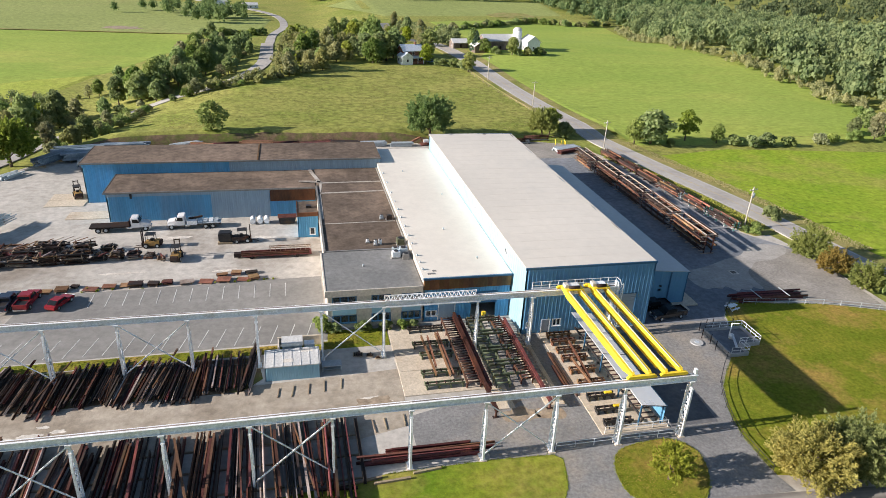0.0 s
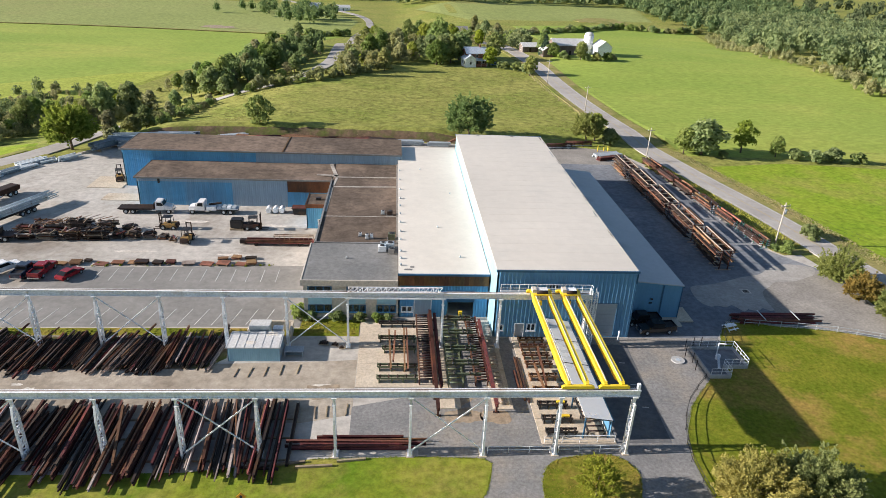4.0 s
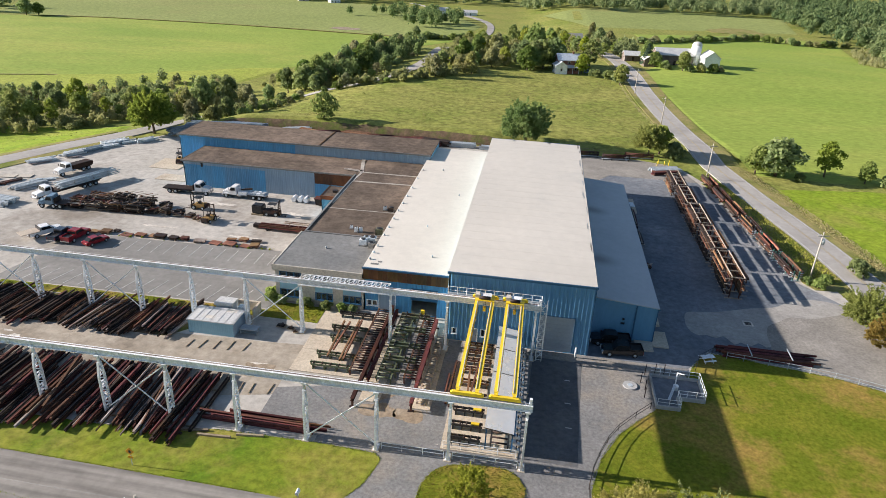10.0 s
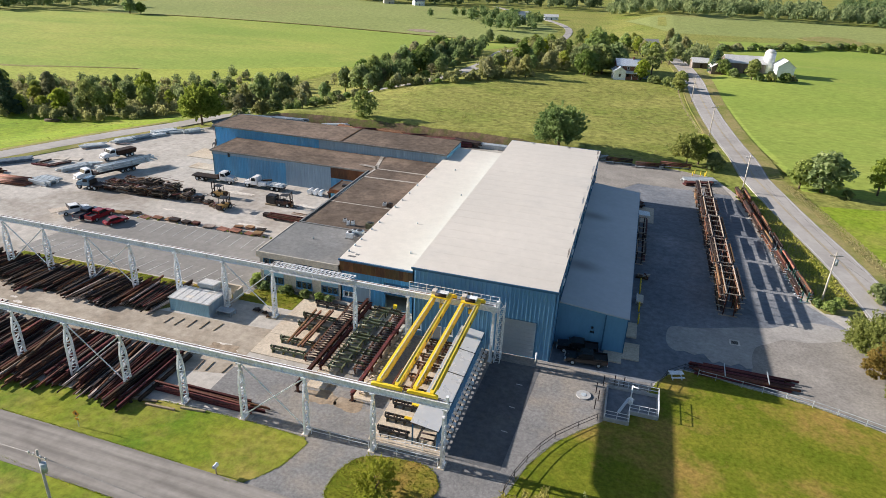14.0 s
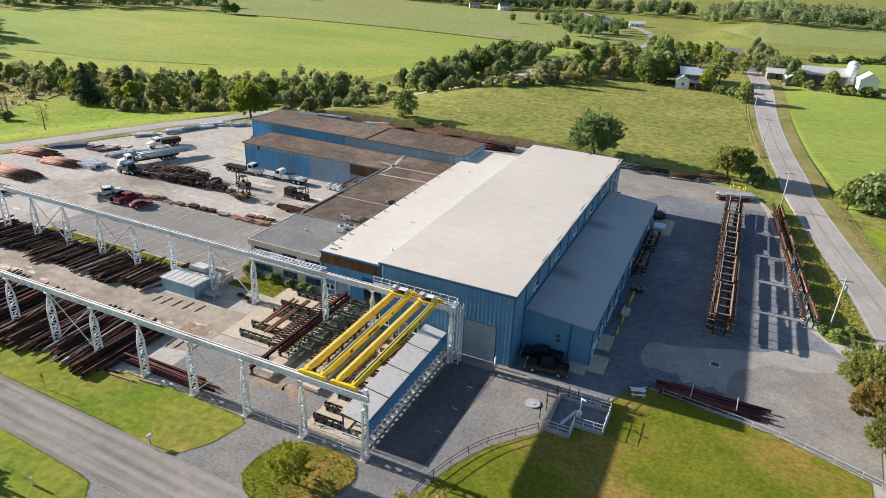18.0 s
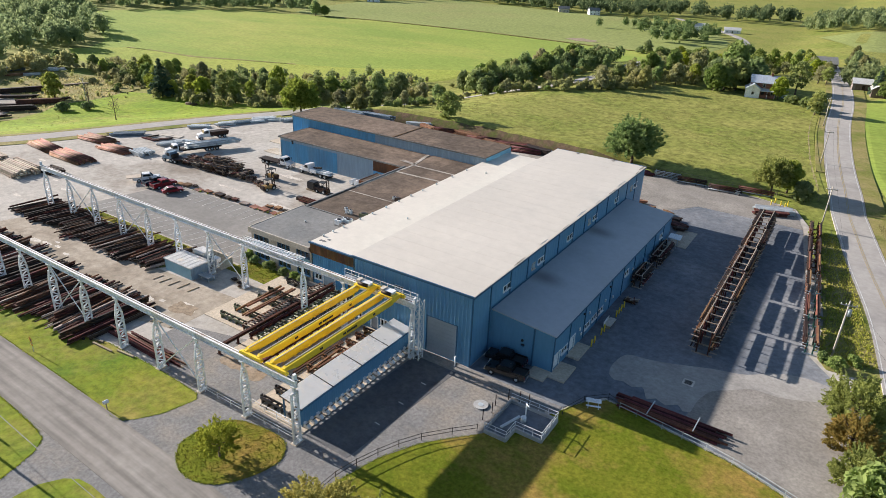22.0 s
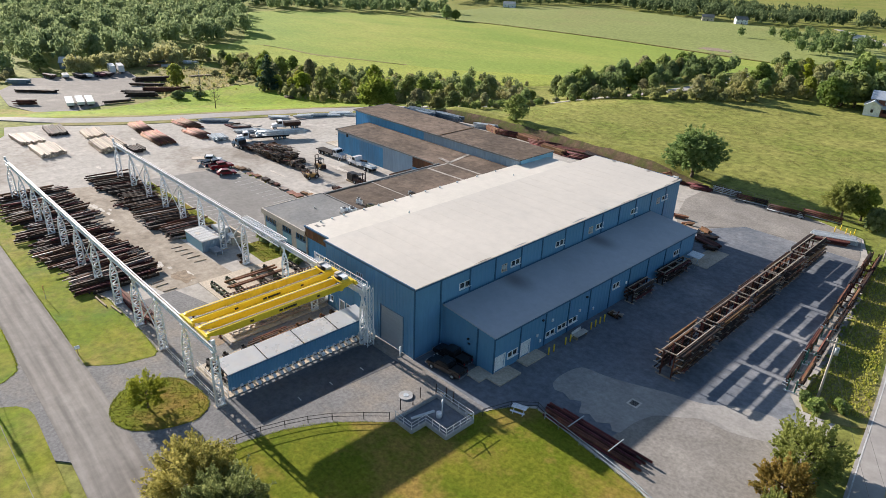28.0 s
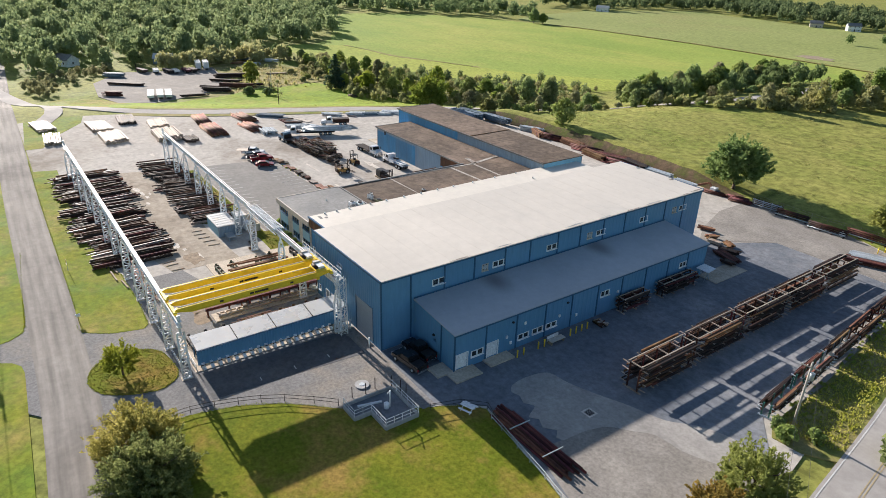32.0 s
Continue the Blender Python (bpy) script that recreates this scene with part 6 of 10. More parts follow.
for x, y, s in ((129, 178, 1.15), (134, 176, 0.9), (139, 174, 1.0), (145, 175, 1.1), (152, 174, 0.9), (112, 176, 0.6), (104, 118, 0.9)):
    tree("bush" if s < 1.12 else "broad2", x, y, s if s < 1.12 else 0.6, where="in the field hedge")
for x, y, s in ((165, 176, 1.0), (172, 178, 0.8), (180, 178, 1.1), (190, 180, 0.9), (200, 184, 1.2), (195, 190, 0.7), (186, 185, 0.6), (208, 192, 0.9), (215, 200, 0.8), (206, 205, 1.0), (216, 215, 0.9)):
    tree(rnd.choice(("tall", "bush", "scrub", "broad2")), x, y, s, where="at the wood's edge")
tree("broad", -66.2, 168.5, near=fine_tree(38, 6.6, 11.0, 0.6, 10000, 0.4, 24, M_LEAFG, 0.4), where="at the yard corner")
tree("tall", -62, 183, 0.85, 0.75, where="at the yard's back corner")
tree("scrub", -58, 189, 1.2, 1.5, where="at the yard's back corner")
tree("broad2", -56.5, 195, 0.7, 0.65, where="at the yard's back corner")
tree("scrub", -55, 202, 1.1, 1.2, where="beside the back road")
tree("tall", -54, 209, 0.55, 0.6, where="beside the back road")
tree("scrub", -60, 178, 0.9, 1.0, where="at the yard's back corner")
for k in range(7):
    tree("bush" if k % 2 else "scrub", -51.5 + 0.6 * k, 213 + 4.2 * k, 0.6 + 0.1 * (k % 3), where="beside the back road")
tree("spruce", -148.5, 174.5, 1.15, 1.05, where="beside the meadow")
tree("light", -175, 145.8, 1.05, 1.15, where="beside the storage lot")
tree("broad2", -250.4, 113, 1.1, 0.85, where="behind the storage lot")
tree("scrub", -246, 99, 1.2, 1.2, where="behind the storage lot")
for x, y in ((-52.7, 498), (-46, 505), (-58, 500)):
    tree("bush" if x != -52.7 else "broad2", x, y, 1.5 if x != -52.7 else 0.95, where="in the far field")
for k in range(9):
    tree("bush", -44 + 3.2 * k, 503 + rnd.uniform(-3, 3), rnd.uniform(0.9, 1.5), where="in the far field")
tree("broad", -372, 500, 1.3, where="alone on the field edge")
tree("dark", -365, 505, 1.0, where="alone on the field edge")


def bare_tree(x, y, h, reach, seed, label):
    t = thing("bare_tree", x, y, hgt(x, y) - 0.1, label, "tree", "bare trees")
    part("trunk", trunk_mesh(seed, h, 0.024 * h, reach, 9), M_BARK, t)
    g = random.Random(seed)
    bm = bmesh.new()
    for k in range(60):
        a, z = g.uniform(0, 6.28), h * g.uniform(0.4, 1.0)
        p = Vector((math.cos(a), math.sin(a), 0)) * reach * g.uniform(0.05, 0.5) + Vector((0, 0, z))
        q = p + Vector((math.cos(a) * g.uniform(0.2, 1), math.sin(a) * g.uniform(0.2, 1), g.uniform(0.3, 1.1))) * reach * 0.5
        rod(bm, p, q, 0.035, 0.012, 4)
    part("twig_spray", bm, M_BARK, t, "bare grey twig spray")


bare_tree(-116.8, 134.7, 7.6, 2.6, 3, "dead leafless tree beside the back road")
bare_tree(-146.0, 142.6, 9.4, 1.2, 5, "slim dead trunk rising from a bush")
for x, y, s in ((-146.4, 142.2, 0.95), (-150.8, 135.4, 1.05), (-152.6, 136.6, 0.8)):
    tree("bush", x, y, s, s * 0.9, where="in the meadow")


# hedgerows: rows of trees and bushes along lines
def row(pts, gap, kinds, s0, s1, spread, where, group):
    line = smooth_line(pts, gap)
    for p in line:
        x, y = p.x + rnd.uniform(-spread, spread), p.y + rnd.uniform(-spread, spread)
        s = rnd.uniform(s0, s1)
        tree(rnd.choice(kinds), x, y, s, s * rnd.uniform(0.85, 1.25), where, group)


MIX = ("broad", "open", "tall", "open", "thicket", "light", "broad2", "scrub", "light", "open")
row([(-192.1, 193.4), (-153.9, 181.9), (-136.4, 182.2), (-121.9, 188.7), (-107.8, 203.7), (-93.9, 218.3), (-81.9, 229.7), (-70, 238)], 5.0, MIX, 0.6, 1.05, 3.5, "in the hedgerow", "hedgerow trees")
row([(-205, 205), (-169, 198.6), (-140.3, 203.3), (-119.3, 213), (-100.5, 227.2), (-85.4, 241.8), (-70, 255)], 6.5, MIX, 0.6, 1.05, 4.5, "in the hedgerow", "hedgerow trees")
row([(-250, 215), (-200, 222), (-152.3, 234.2), (-116.8, 242), (-95, 262), (-80, 290), (-66, 310)], 7.5, ("thicket", "scrub", "broad2", "light", "bush", "thicket"), 0.45, 0.8, 6, "in the hedgerow", "hedgerow trees")
row([(-262, 186), (-240, 193), (-220, 193), (-200, 191), (-178, 187), (-166, 184)], 5.5, ("dark", "broad2", "bush", "broad", "scrub"), 0.55, 0.9, 3, "behind the scrub ground", "hedgerow trees")
row([(-62, 246), (-46, 259), (-28, 268), (-22, 285), (-20, 320)], 4.5, ("scrub", "bush", "thicket", "broad2"), 0.5, 0.9, 2.5, "beside the back road", "hedgerow trees")
row([(-60, 262), (-52, 280), (-45, 300), (-42, 325), (-40, 350)], 5.0, ("dark", "broad", "broad2", "tall"), 0.8, 1.15, 5, "in the copse", "hedgerow trees")
row([(-48, 268), (-38, 290), (-34, 315), (-33, 340)], 5.5, ("dark", "broad", "tall"), 0.7, 1.1, 4, "in the copse", "hedgerow trees")
row([(-40, 247), (-22, 253), (-5, 264), (6, 275), (16, 284)], 4.5, ("scrub", "bush", "scrub", "tall"), 0.5, 0.95, 1.8, "along the pasture fence", "hedgerow trees")
row([(-2, 280), (10, 292), (22, 304), (30, 318)], 5.5, ("tall", "scrub", "broad2", "light"), 0.6, 0.95, 4, "near the farmhouse", "hedgerow trees")
row([(10, 310), (14, 335), (8, 365), (4, 400), (4, 440)], 7.0, MIX, 0.7, 1.15, 8, "along the back road", "hedgerow trees")
row([(24, 330), (30, 360), (36, 400), (40, 440), (44, 490)], 8.0, MIX, 0.7, 1.2, 9, "behind the farmhouse", "hedgerow trees")
row([(34, 296), (38, 303), (41, 311), (36, 320)], 5.0, ("broad", "dark", "broad2"), 0.95, 1.35, 2, "beside the farmhouse", "farmhouse trees")
row([(60, 295), (66, 290), (72, 284), (74, 277)], 3.6, ("bush", "light", "bush"), 0.8, 1.2, 1.5, "beside the farmhouse", "farmhouse trees")
tree("open", 63, 312, 1.35, 1.25, "beside the farmhouse")
tree("broad", 42, 303, 1.3, 1.15, "beside the farmhouse")
tree("dark", 37.5, 299, 1.1, 1.0, "beside the farmhouse")
tree("broad", 46.5, 312, 1.35, 1.2, "behind the farmhouse")
tree("broad2", 33, 306, 1.2, 1.1, "beside the farmhouse")
tree("spruce", 90, 326, 0.75, 0.7, "in front of the barn")
tree("dark", 93, 322, 0.8, 0.7, "in front of the barn")
row([(94, 318), (102, 312), (112, 310), (120, 313)], 3.2, ("bush", "scrub", "bush", "light"), 0.7, 1.0, 2, "in front of the barn", "barn bushes")
row([(105, 487), (141, 509), (197, 544), (233, 530), (262, 540)], 3.6, ("bush", "scrub", "bush"), 0.9, 1.4, 3, "on the far hedge line", "far hedge")
row([(90, 335), (86, 380), (78, 440), (74, 500)], 11, ("broad2", "tall", "bush"), 0.6, 1.0, 3, "along the road", "roadside trees")
row([(70, 343), (66, 372), (62, 404), (58, 438), (55, 462)], 6.0, ("broad", "open", "broad2", "thicket", "light"), 0.75, 1.1, 3, "beyond the farmhouse", "farmhouse trees")
row([(-240, 200), (-215, 196), (-191.8, 179.1), (-175.4, 175.4)], 7, ("scrub", "bush", "tall"), 0.6, 1.0, 6, "beyond the storage lot", "hedgerow trees")


# far woods, joined
def heart_mesh(seed):
    """Leafy heart of a far crown: small faces close together round an uneven ellipsoid, so that no light shows through."""
    g = np.random.RandomState(seed + 900)
    out = []
    for i in range(4):
        for j in range(7):
            ring = []
            for di, dj in ((0, 0), (0, 1), (1, 1), (1, 0)):
                a, b = (j + dj) / 7 * 2 * math.pi, -0.9 + 2.3 * (i + di) / 4
                r = 0.46 + 0.06 * math.sin(3 * a + seed) + 0.05 * math.sin(5 * b + 2 * a)
                ring.append((r * math.cos(a) * math.cos(b), r * math.sin(a) * math.cos(b), 0.8 + 0.44 * math.sin(b)))
            out.append(np.array(ring) + g.normal(0, 0.03, (4, 3)))
    return np.concatenate(out)


def woods(name, pts, n, hmin, hmax, leaves, size, m_, label, seed, full=True):
    g = np.random.RandomState(seed)
    xs, ys = [p[0] for p in pts], [p[1] for p in pts]
    inside = lambda x, y: sum(((pts[i][1] > y) != (pts[i - 1][1] > y)) and (x < (pts[i - 1][0] - pts[i][0]) * (y - pts[i][1]) / (pts[i - 1][1] - pts[i][1]) + pts[i][0]) for i in range(len(pts))) % 2
    allv, base = [], 0
    protos = []
    for k in range(6):
        me = crown_mesh("proto", seed * 10 + k, 1.0, 1.35, 0.2, leaves, size, 11)
        co = np.empty(len(me.vertices) * 3)
        me.vertices.foreach_get("co", co)
        bpy.data.meshes.remove(me)
        protos.append(np.concatenate([co.reshape(-1, 3), heart_mesh(seed * 10 + k)]) if full else co.reshape(-1, 3))
    made = 0
    while made < n:
        x, y = g.uniform(min(xs), max(xs)), g.uniform(min(ys), max(ys))
        if not inside(x, y):
            continue
        h = g.uniform(hmin, hmax)
        a = g.rand() * 6.28
        r = np.array([[math.cos(a), -math.sin(a), 0], [math.sin(a), math.cos(a), 0], [0, 0, 1]])
        allv.append(protos[made % 6] @ r.T * np.array([h * 0.46, h * 0.46, h * 0.62]) + np.array([x, y, hgt(x, y) - 0.3]))
        made += 1
    v = np.concatenate(allv)
    me = bpy.data.meshes.new(name)
    me.from_pydata(v.tolist(), [], np.arange(len(v)).reshape(-1, 4).tolist())
    return solid(name, me, m_, label, "woods", kind="stuff")


woods("woods", [(214, 350), (222, 285), (214, 225), (226, 205), (300, 190), (420, 210), (480, 380), (430, 620), (300, 640), (262, 500), (235, 420)], 640, 11, 17, 240, 0.105, M_LEAFW, "dense green wood climbing the far slope", 41)
woods("woods", [(222, 205), (245, 165), (300, 120), (380, 120), (400, 190), (300, 195)], 220, 5, 10, 150, 0.13, M_LEAFB, "olive scrub wood below the slope", 42)
woods("woods", [(-238.7, 69.8), (-256, 140), (-270, 178), (-314, 222), (-314, 246), (-345, 272), (-430, 318), (-505, 358), (-620, 330), (-660, 100), (-480, 20), (-300, 40)], 580, 10, 16, 230, 0.11, M_LEAFW, "dense green wood beyond the storage lot", 43)
woods("woods", [(-236, 118), (-232, 160), (-238, 196), (-256, 195), (-252, 130)], 50, 5, 9, 230, 0.15, M_LEAFB, "scrub at the wood's edge", 44)
woods("woods", [(-504, 372), (-494, 427), (-444, 482), (-410, 508), (-430, 560), (-560, 560), (-640, 400), (-560, 345)], 170, 10, 16, 150, 0.13, M_LEAFW, "dark wood beside the far field", 45)
woods("woods", [(-447, 664), (-400, 805), (-340, 790), (-250, 772), (-150, 785), (-96, 843), (0, 800), (0, 900), (-400, 980), (-640, 900), (-520, 640)], 420, 12, 18, 100, 0.14, M_LEAFW, "far line of woods beyond the fields", 46)
woods("woods", [(10, 770), (120, 738), (290, 765), (330, 880), (120, 930), (20, 930)], 260, 11, 17, 100, 0.14, M_LEAFW, "far woods beyond the farm", 47)
woods("woods", [(-60, 560), (-30, 600), (-40, 690), (-110, 700), (-150, 640), (-110, 640)], 40, 9, 14, 140, 0.12, M_LEAFW, "copse round far houses", 48)

woods("woods", [(264, 690), (247, 560), (266, 500), (300, 640), (430, 620), (520, 900), (400, 1150), (320, 1130), (262, 860)], 330, 11, 17, 110, 0.13, M_LEAFW, "dark wood running up behind the hay field", 49)

woods("woods", [(480, 250), (440, 620), (520, 900), (860, 950), (900, 260), (620, 160)], 260, 14, 20, 70, 0.17, M_LEAFW, "distant wooded hillside", 50)
woods("undergrowth", [(206, 212), (213, 285), (206, 350), (226, 420), (250, 505), (264, 505), (240, 420), (222, 350), (228, 285), (222, 210)], 170, 2.5, 6, 150, 0.11, M_LEAFB, "olive scrub along the wood's edge", 59)
woods("undergrowth", [(-113.6, 187.1), (-100.9, 192.3), (-88.1, 216.7), (-66, 236), (-72, 256), (-90, 262), (-104.6, 229.9), (-123, 207.7)], 130, 2.5, 6, 140, 0.12, M_LEAFB, "tangled shrubs beside the back road", 60)
woods("undergrowth", [(-64, 178), (-58, 186), (-60, 214), (-54, 238), (-50, 238), (-53, 212), (-50, 195), (-56, 180)], 46, 1.5, 4, 170, 0.12, M_LEAF, "low shrubs between pasture and back road", 66)

woods("undergrowth", [(-149.1, 132.7), (-157.3, 144), (-190, 142), (-228, 156), (-236, 182), (-200, 195), (-167.8, 175), (-155.9, 164.3)], 60, 0.8, 2.4, 130, 0.14, M_LEAFB, "low dry scrub round the storage lot", 67)
woods("undergrowth", [(-174.5, 64.9), (-192.6, 70.4), (-219.3, 85.3), (-238, 100), (-244, 70), (-196.6, 56.7)], 50, 2, 5, 130, 0.14, M_LEAFB, "scrub beside the storage lot", 68)

# undergrowth that closes the hedgerows
woods("undergrowth", [(-250, 188), (-152.9, 177), (-135.3, 177), (-116.2, 189.6), (-106.5, 205.8), (-94.1, 221.5), (-81, 233.3), (-72, 244), (-84, 268), (-106, 300), (-150, 262), (-210, 232), (-250, 222)], 300, 2, 4.8, 140, 0.14, M_LEAFT, "tangled olive undergrowth between road and field", 51)
woods("undergrowth", [(-245, 195), (-153.4, 179.4), (-113.2, 195.5), (-98.9, 219.1), (-77.4, 240), (-88, 268), (-108, 300), (-150, 268), (-210, 236)], 110, 3.6, 7, 190, 0.12, M_LEAF, "leafy green trees filling the hedgerow", 52)
woods("undergrowth", [(-64, 252), (-46, 262), (-26, 270), (-18, 300), (-18, 345), (-40, 360), (-56, 330), (-66, 290)], 80, 5, 10, 190, 0.115, M_LEAFD, "leafy copse beside the back road", 53)
woods("undergrowth", [(-8, 268), (12, 286), (30, 310), (38, 334), (50, 400), (50, 480), (6, 490), (-4, 420), (-4, 330)], 110, 4, 8, 170, 0.12, M_LEAFT, "leafy trees along the back road north of the pasture", 54)
woods("undergrowth", [(-4, 262), (14, 282), (28, 300), (20, 330), (0, 330), (-6, 290)], 50, 3, 6, 200, 0.12, M_LEAFB, "olive scrub beside the pasture", 55)
woods("undergrowth", [(-36, 248), (-20, 254), (-4, 264), (10, 278), (8, 281), (-8, 268), (-22, 258), (-38, 252)], 46, 2, 4.5, 170, 0.14, M_LEAFB, "low scrub along the pasture edge", 56)
woods("undergrowth", [(-144, 169.7), (-118.7, 172.8), (-102.4, 182.8), (-96.9, 190.6), (-109.6, 198.7), (-138.6, 184.4), (-161.2, 181.8), (-160.1, 174.8)], 70, 2, 5, 170, 0.14, M_LEAFB, "low scrub beside the meadow", 57)
woods("undergrowth", [(76, 336), (92, 345), (90, 420), (84, 500), (70, 500), (74, 420)], 50, 4, 9, 150, 0.14, M_LEAF, "roadside trees beyond the farm", 58)


def tufts(name, poly, per_m2, h, w, m_, label, seed, lift=0.05, clumped=0.0):
    """Standing grass: single bent blades-clumps scattered over a patch."""
    g = np.random.RandomState(seed)
    xs, ys = np.array([p[0] for p in poly]), np.array([p[1] for p in poly])
    n = int(per_m2 * (xs.max() - xs.min()) * (ys.max() - ys.min()))
    x, y = g.uniform(xs.min(), xs.max(), n), g.uniform(ys.min(), ys.max(), n)
    ok = np.zeros(n, bool)
    for i in range(len(poly)):
        (xa, ya), (xb, yb) = poly[i - 1], poly[i]
        if ya != yb:
            ok ^= ((ya > y) != (yb > y)) & (x < (xb - xa) * (y - ya) / (yb - ya) + xa)
    if clumped:
        ok &= np.array([noise.noise((a * 0.22, b * 0.5, 3.0)) + 0.6 * noise.noise((a * 0.05, b * 0.05, 9.0)) for a, b in zip(x, y)]) > clumped
    x, y = x[ok], y[ok]
    n = len(x)
    z = np.array([hgt(a, b) for a, b in zip(x, y)]) + lift
    a = g.uniform(0, 6.28, n)
    s, hh = w * g.uniform(0.5, 1.2, n), h * g.uniform(0.4, 1.3, n)
    lean = g.normal(0, 0.35, n) * hh
    dx, dy = np.cos(a) * s / 2, np.sin(a) * s / 2
    ox, oy = -np.sin(a) * lean, np.cos(a) * lean
    v = np.empty((n, 4, 3))
    v[:, 0] = np.stack([x - dx, y - dy, z - 0.03], 1)
    v[:, 1] = np.stack([x + dx, y + dy, z - 0.03], 1)
    v[:, 2] = np.stack([x + dx * 0.7 + ox, y + dy * 0.7 + oy, z + hh], 1)
    v[:, 3] = np.stack([x - dx * 0.7 + ox, y - dy * 0.7 + oy, z + hh], 1)
    me = bpy.data.meshes.new(name)
    me.from_pydata(v.reshape(-1, 3).tolist(), [], np.arange(n * 4).reshape(-1, 4).tolist())
    return solid(name, me, m_, label, "grass", kind="stuff")


tufts("grass", [(-41.5, 79.9), (9, 80.1), (11.6, 80.0), (11.6, 83.8), (3.6, 84.2), (3.4, 81.4), (-41.5, 81.2)], 16, 0.08, 0.2, M_BLADEO, "grass strip beside the parking lot", 74)
tufts("grass", [(-59, 47.2), (-40, 46.7), (0, 46.1), (20, 45.6), (24.2, 46.2), (26.9, 49.6), (27.8, 53.2), (20, 54.3), (8, 54.0), (-5, 52.3), (-20, 52.2), (-45, 52.7), (-57, 53.2)], 26, 0.035, 0.07, M_BLADE, "short sunlit grass on the front lawn", 71)
tufts("scrub_grass", [(-157, 117), (-164, 126), (-182, 138), (-204, 146), (-232, 150), (-226, 178), (-205, 186), (-178, 182), (-169, 170), (-163, 155), (-163, 142), (-155, 130)], 1.1, 0.55, 0.6, M_BLADED, "tall golden scrub grass", 83, clumped=-0.05)
tufts("meadow_grass", [(-122, 92), (-112, 100), (-104, 116), (-98, 130), (-90, 146), (-84, 160), (-92, 174), (-120, 178), (-146, 170), (-164, 160), (-160, 136), (-150, 118), (-140, 98)], 2.2, 0.14, 0.5, M_BLADEM, "tussocky bright meadow grass", 79, clumped=0.3)
tufts("grass", isle, 30, 0.06, 0.14, M_BLADEO, "short grass on the island", 72, 0.12)
tufts("grass", [(52, 47), (52, 53.2), (53.4, 58.3), (56, 63.2), (60.2, 67.6), (60.2, 69.0), (67.6, 71), (67.6, 77.6), (70.6, 83.4), (78, 82.3), (86.5, 80.9), (95, 77.8), (95, 60), (97, 42), (62, 45)], 40, 0.028, 0.06, M_BLADEO, "mown grass on the east lawn", 73)


def fringe(line, seed, label, z=0.06):
    """Ragged longer grass along a lawn's edge."""
    g = random.Random(seed)
    bm = bmesh.new()
    for p, q in zip(line, line[1:]):
        p, q = Vector(p[:2]), Vector(q[:2])
        for k in range(int((q - p).length * 22)):
            c = p.lerp(q, g.random()) + Vector((g.gauss(0, 0.08), g.gauss(0, 0.08)))
            a, w, h = g.uniform(0, 6.28), g.uniform(0.03, 0.08), g.uniform(0.02, 0.08)
            dx, dy = math.cos(a) * w, math.sin(a) * w
            ox, oy = g.gauss(0, 0.05), g.gauss(0, 0.05)
            bm.faces.new([bm.verts.new(v) for v in ((c.x - dx, c.y - dy, z - 0.03), (c.x + dx, c.y + dy, z - 0.03), (c.x + dx * 0.6 + ox, c.y + dy * 0.6 + oy, z + h), (c.x - dx * 0.6 + ox, c.y - dy * 0.6 + oy, z + h))])
    solid("edge_grass", bm, M_BLADE, label, "grass", kind="stuff")


fringe(isle + isle[:1], 81, "ragged grass round the island's edge", 0.12)
edge = []
for p, q in zip(front, front[1:]):
    d = (q - p).normalized()
    if -70 < p.x < 20:
        edge.append((p.x - 3.25 * d.y, p.y + 3.25 * d.x))
fringe(edge, 86, "ragged grass along the road's edge")
fringe([(22, 45.4), (24.4, 45.6), (25.6, 46.9), (27.2, 49.4), (28.2, 53.4), (27.4, 54.2), (20, 54.6), (8, 54.4)], 82, "ragged grass along the front lawn's edge")
fringe([tuple(p) for p in smooth_line([(51.6, 47), (51.6, 53.2), (53, 58.5), (55.6, 63.4), (60, 68.4)], 2.0)], 83, "ragged grass along the east lawn's edge")
fringe([tuple(p) for p in smooth_line([(66.6, 79.0), (70.4, 84.0), (78, 82.8), (86.5, 81.4), (96, 78)], 2.0)], 84, "ragged grass under the lawn fence")
fringe([tuple(p) for p in smooth_line([(-10, 41.2), (9, 39.8), (18.0, 39.2), (20.2, 38.7), (21.5, 37.2), (22.4, 34.6), (23.3, 31)], 2.0)], 85, "ragged grass along the road")
tufts("pasture_grass", [(-50, 196), (-25, 193), (30, 192), (68, 190), (82, 192), (78, 225), (74, 262), (70, 282), (48, 290), (20, 282), (2, 266), (-18, 254), (-40, 246), (-54, 220)], 3.0, 0.10, 0.45, M_BLADE2, "tussocky pasture grass", 76, clumped=0.2)


# ---- steel stock ----
def i_beam(L, h, w):
    bm = bmesh.new()
    t = 0.035
    bx(bm, -L / 2, -w / 2, 0, L / 2, w / 2, t)
    bx(bm, -L / 2, -w / 2, h - t, L / 2, w / 2, h)
    bx(bm, -L / 2, -t / 2, t, L / 2, t / 2, h - t)
    return mesh_of(bm, "beam")


def box_tube(L, h, w):
    return mesh_of(bx(bmesh.new(), -L / 2, -w / 2, 0, L / 2, w / 2, h), "beam")


def channel(L, h, w):
    bm = bmesh.new()
    t = 0.03
    bx(bm, -L / 2, -w / 2, 0, L / 2, w / 2, t)
    bx(bm, -L / 2, -w / 2, t, L / 2, -w / 2 + t, h)
    bx(bm, -L / 2, w / 2 - t, t, L / 2, w / 2, h)
    return mesh_of(bm, "beam")


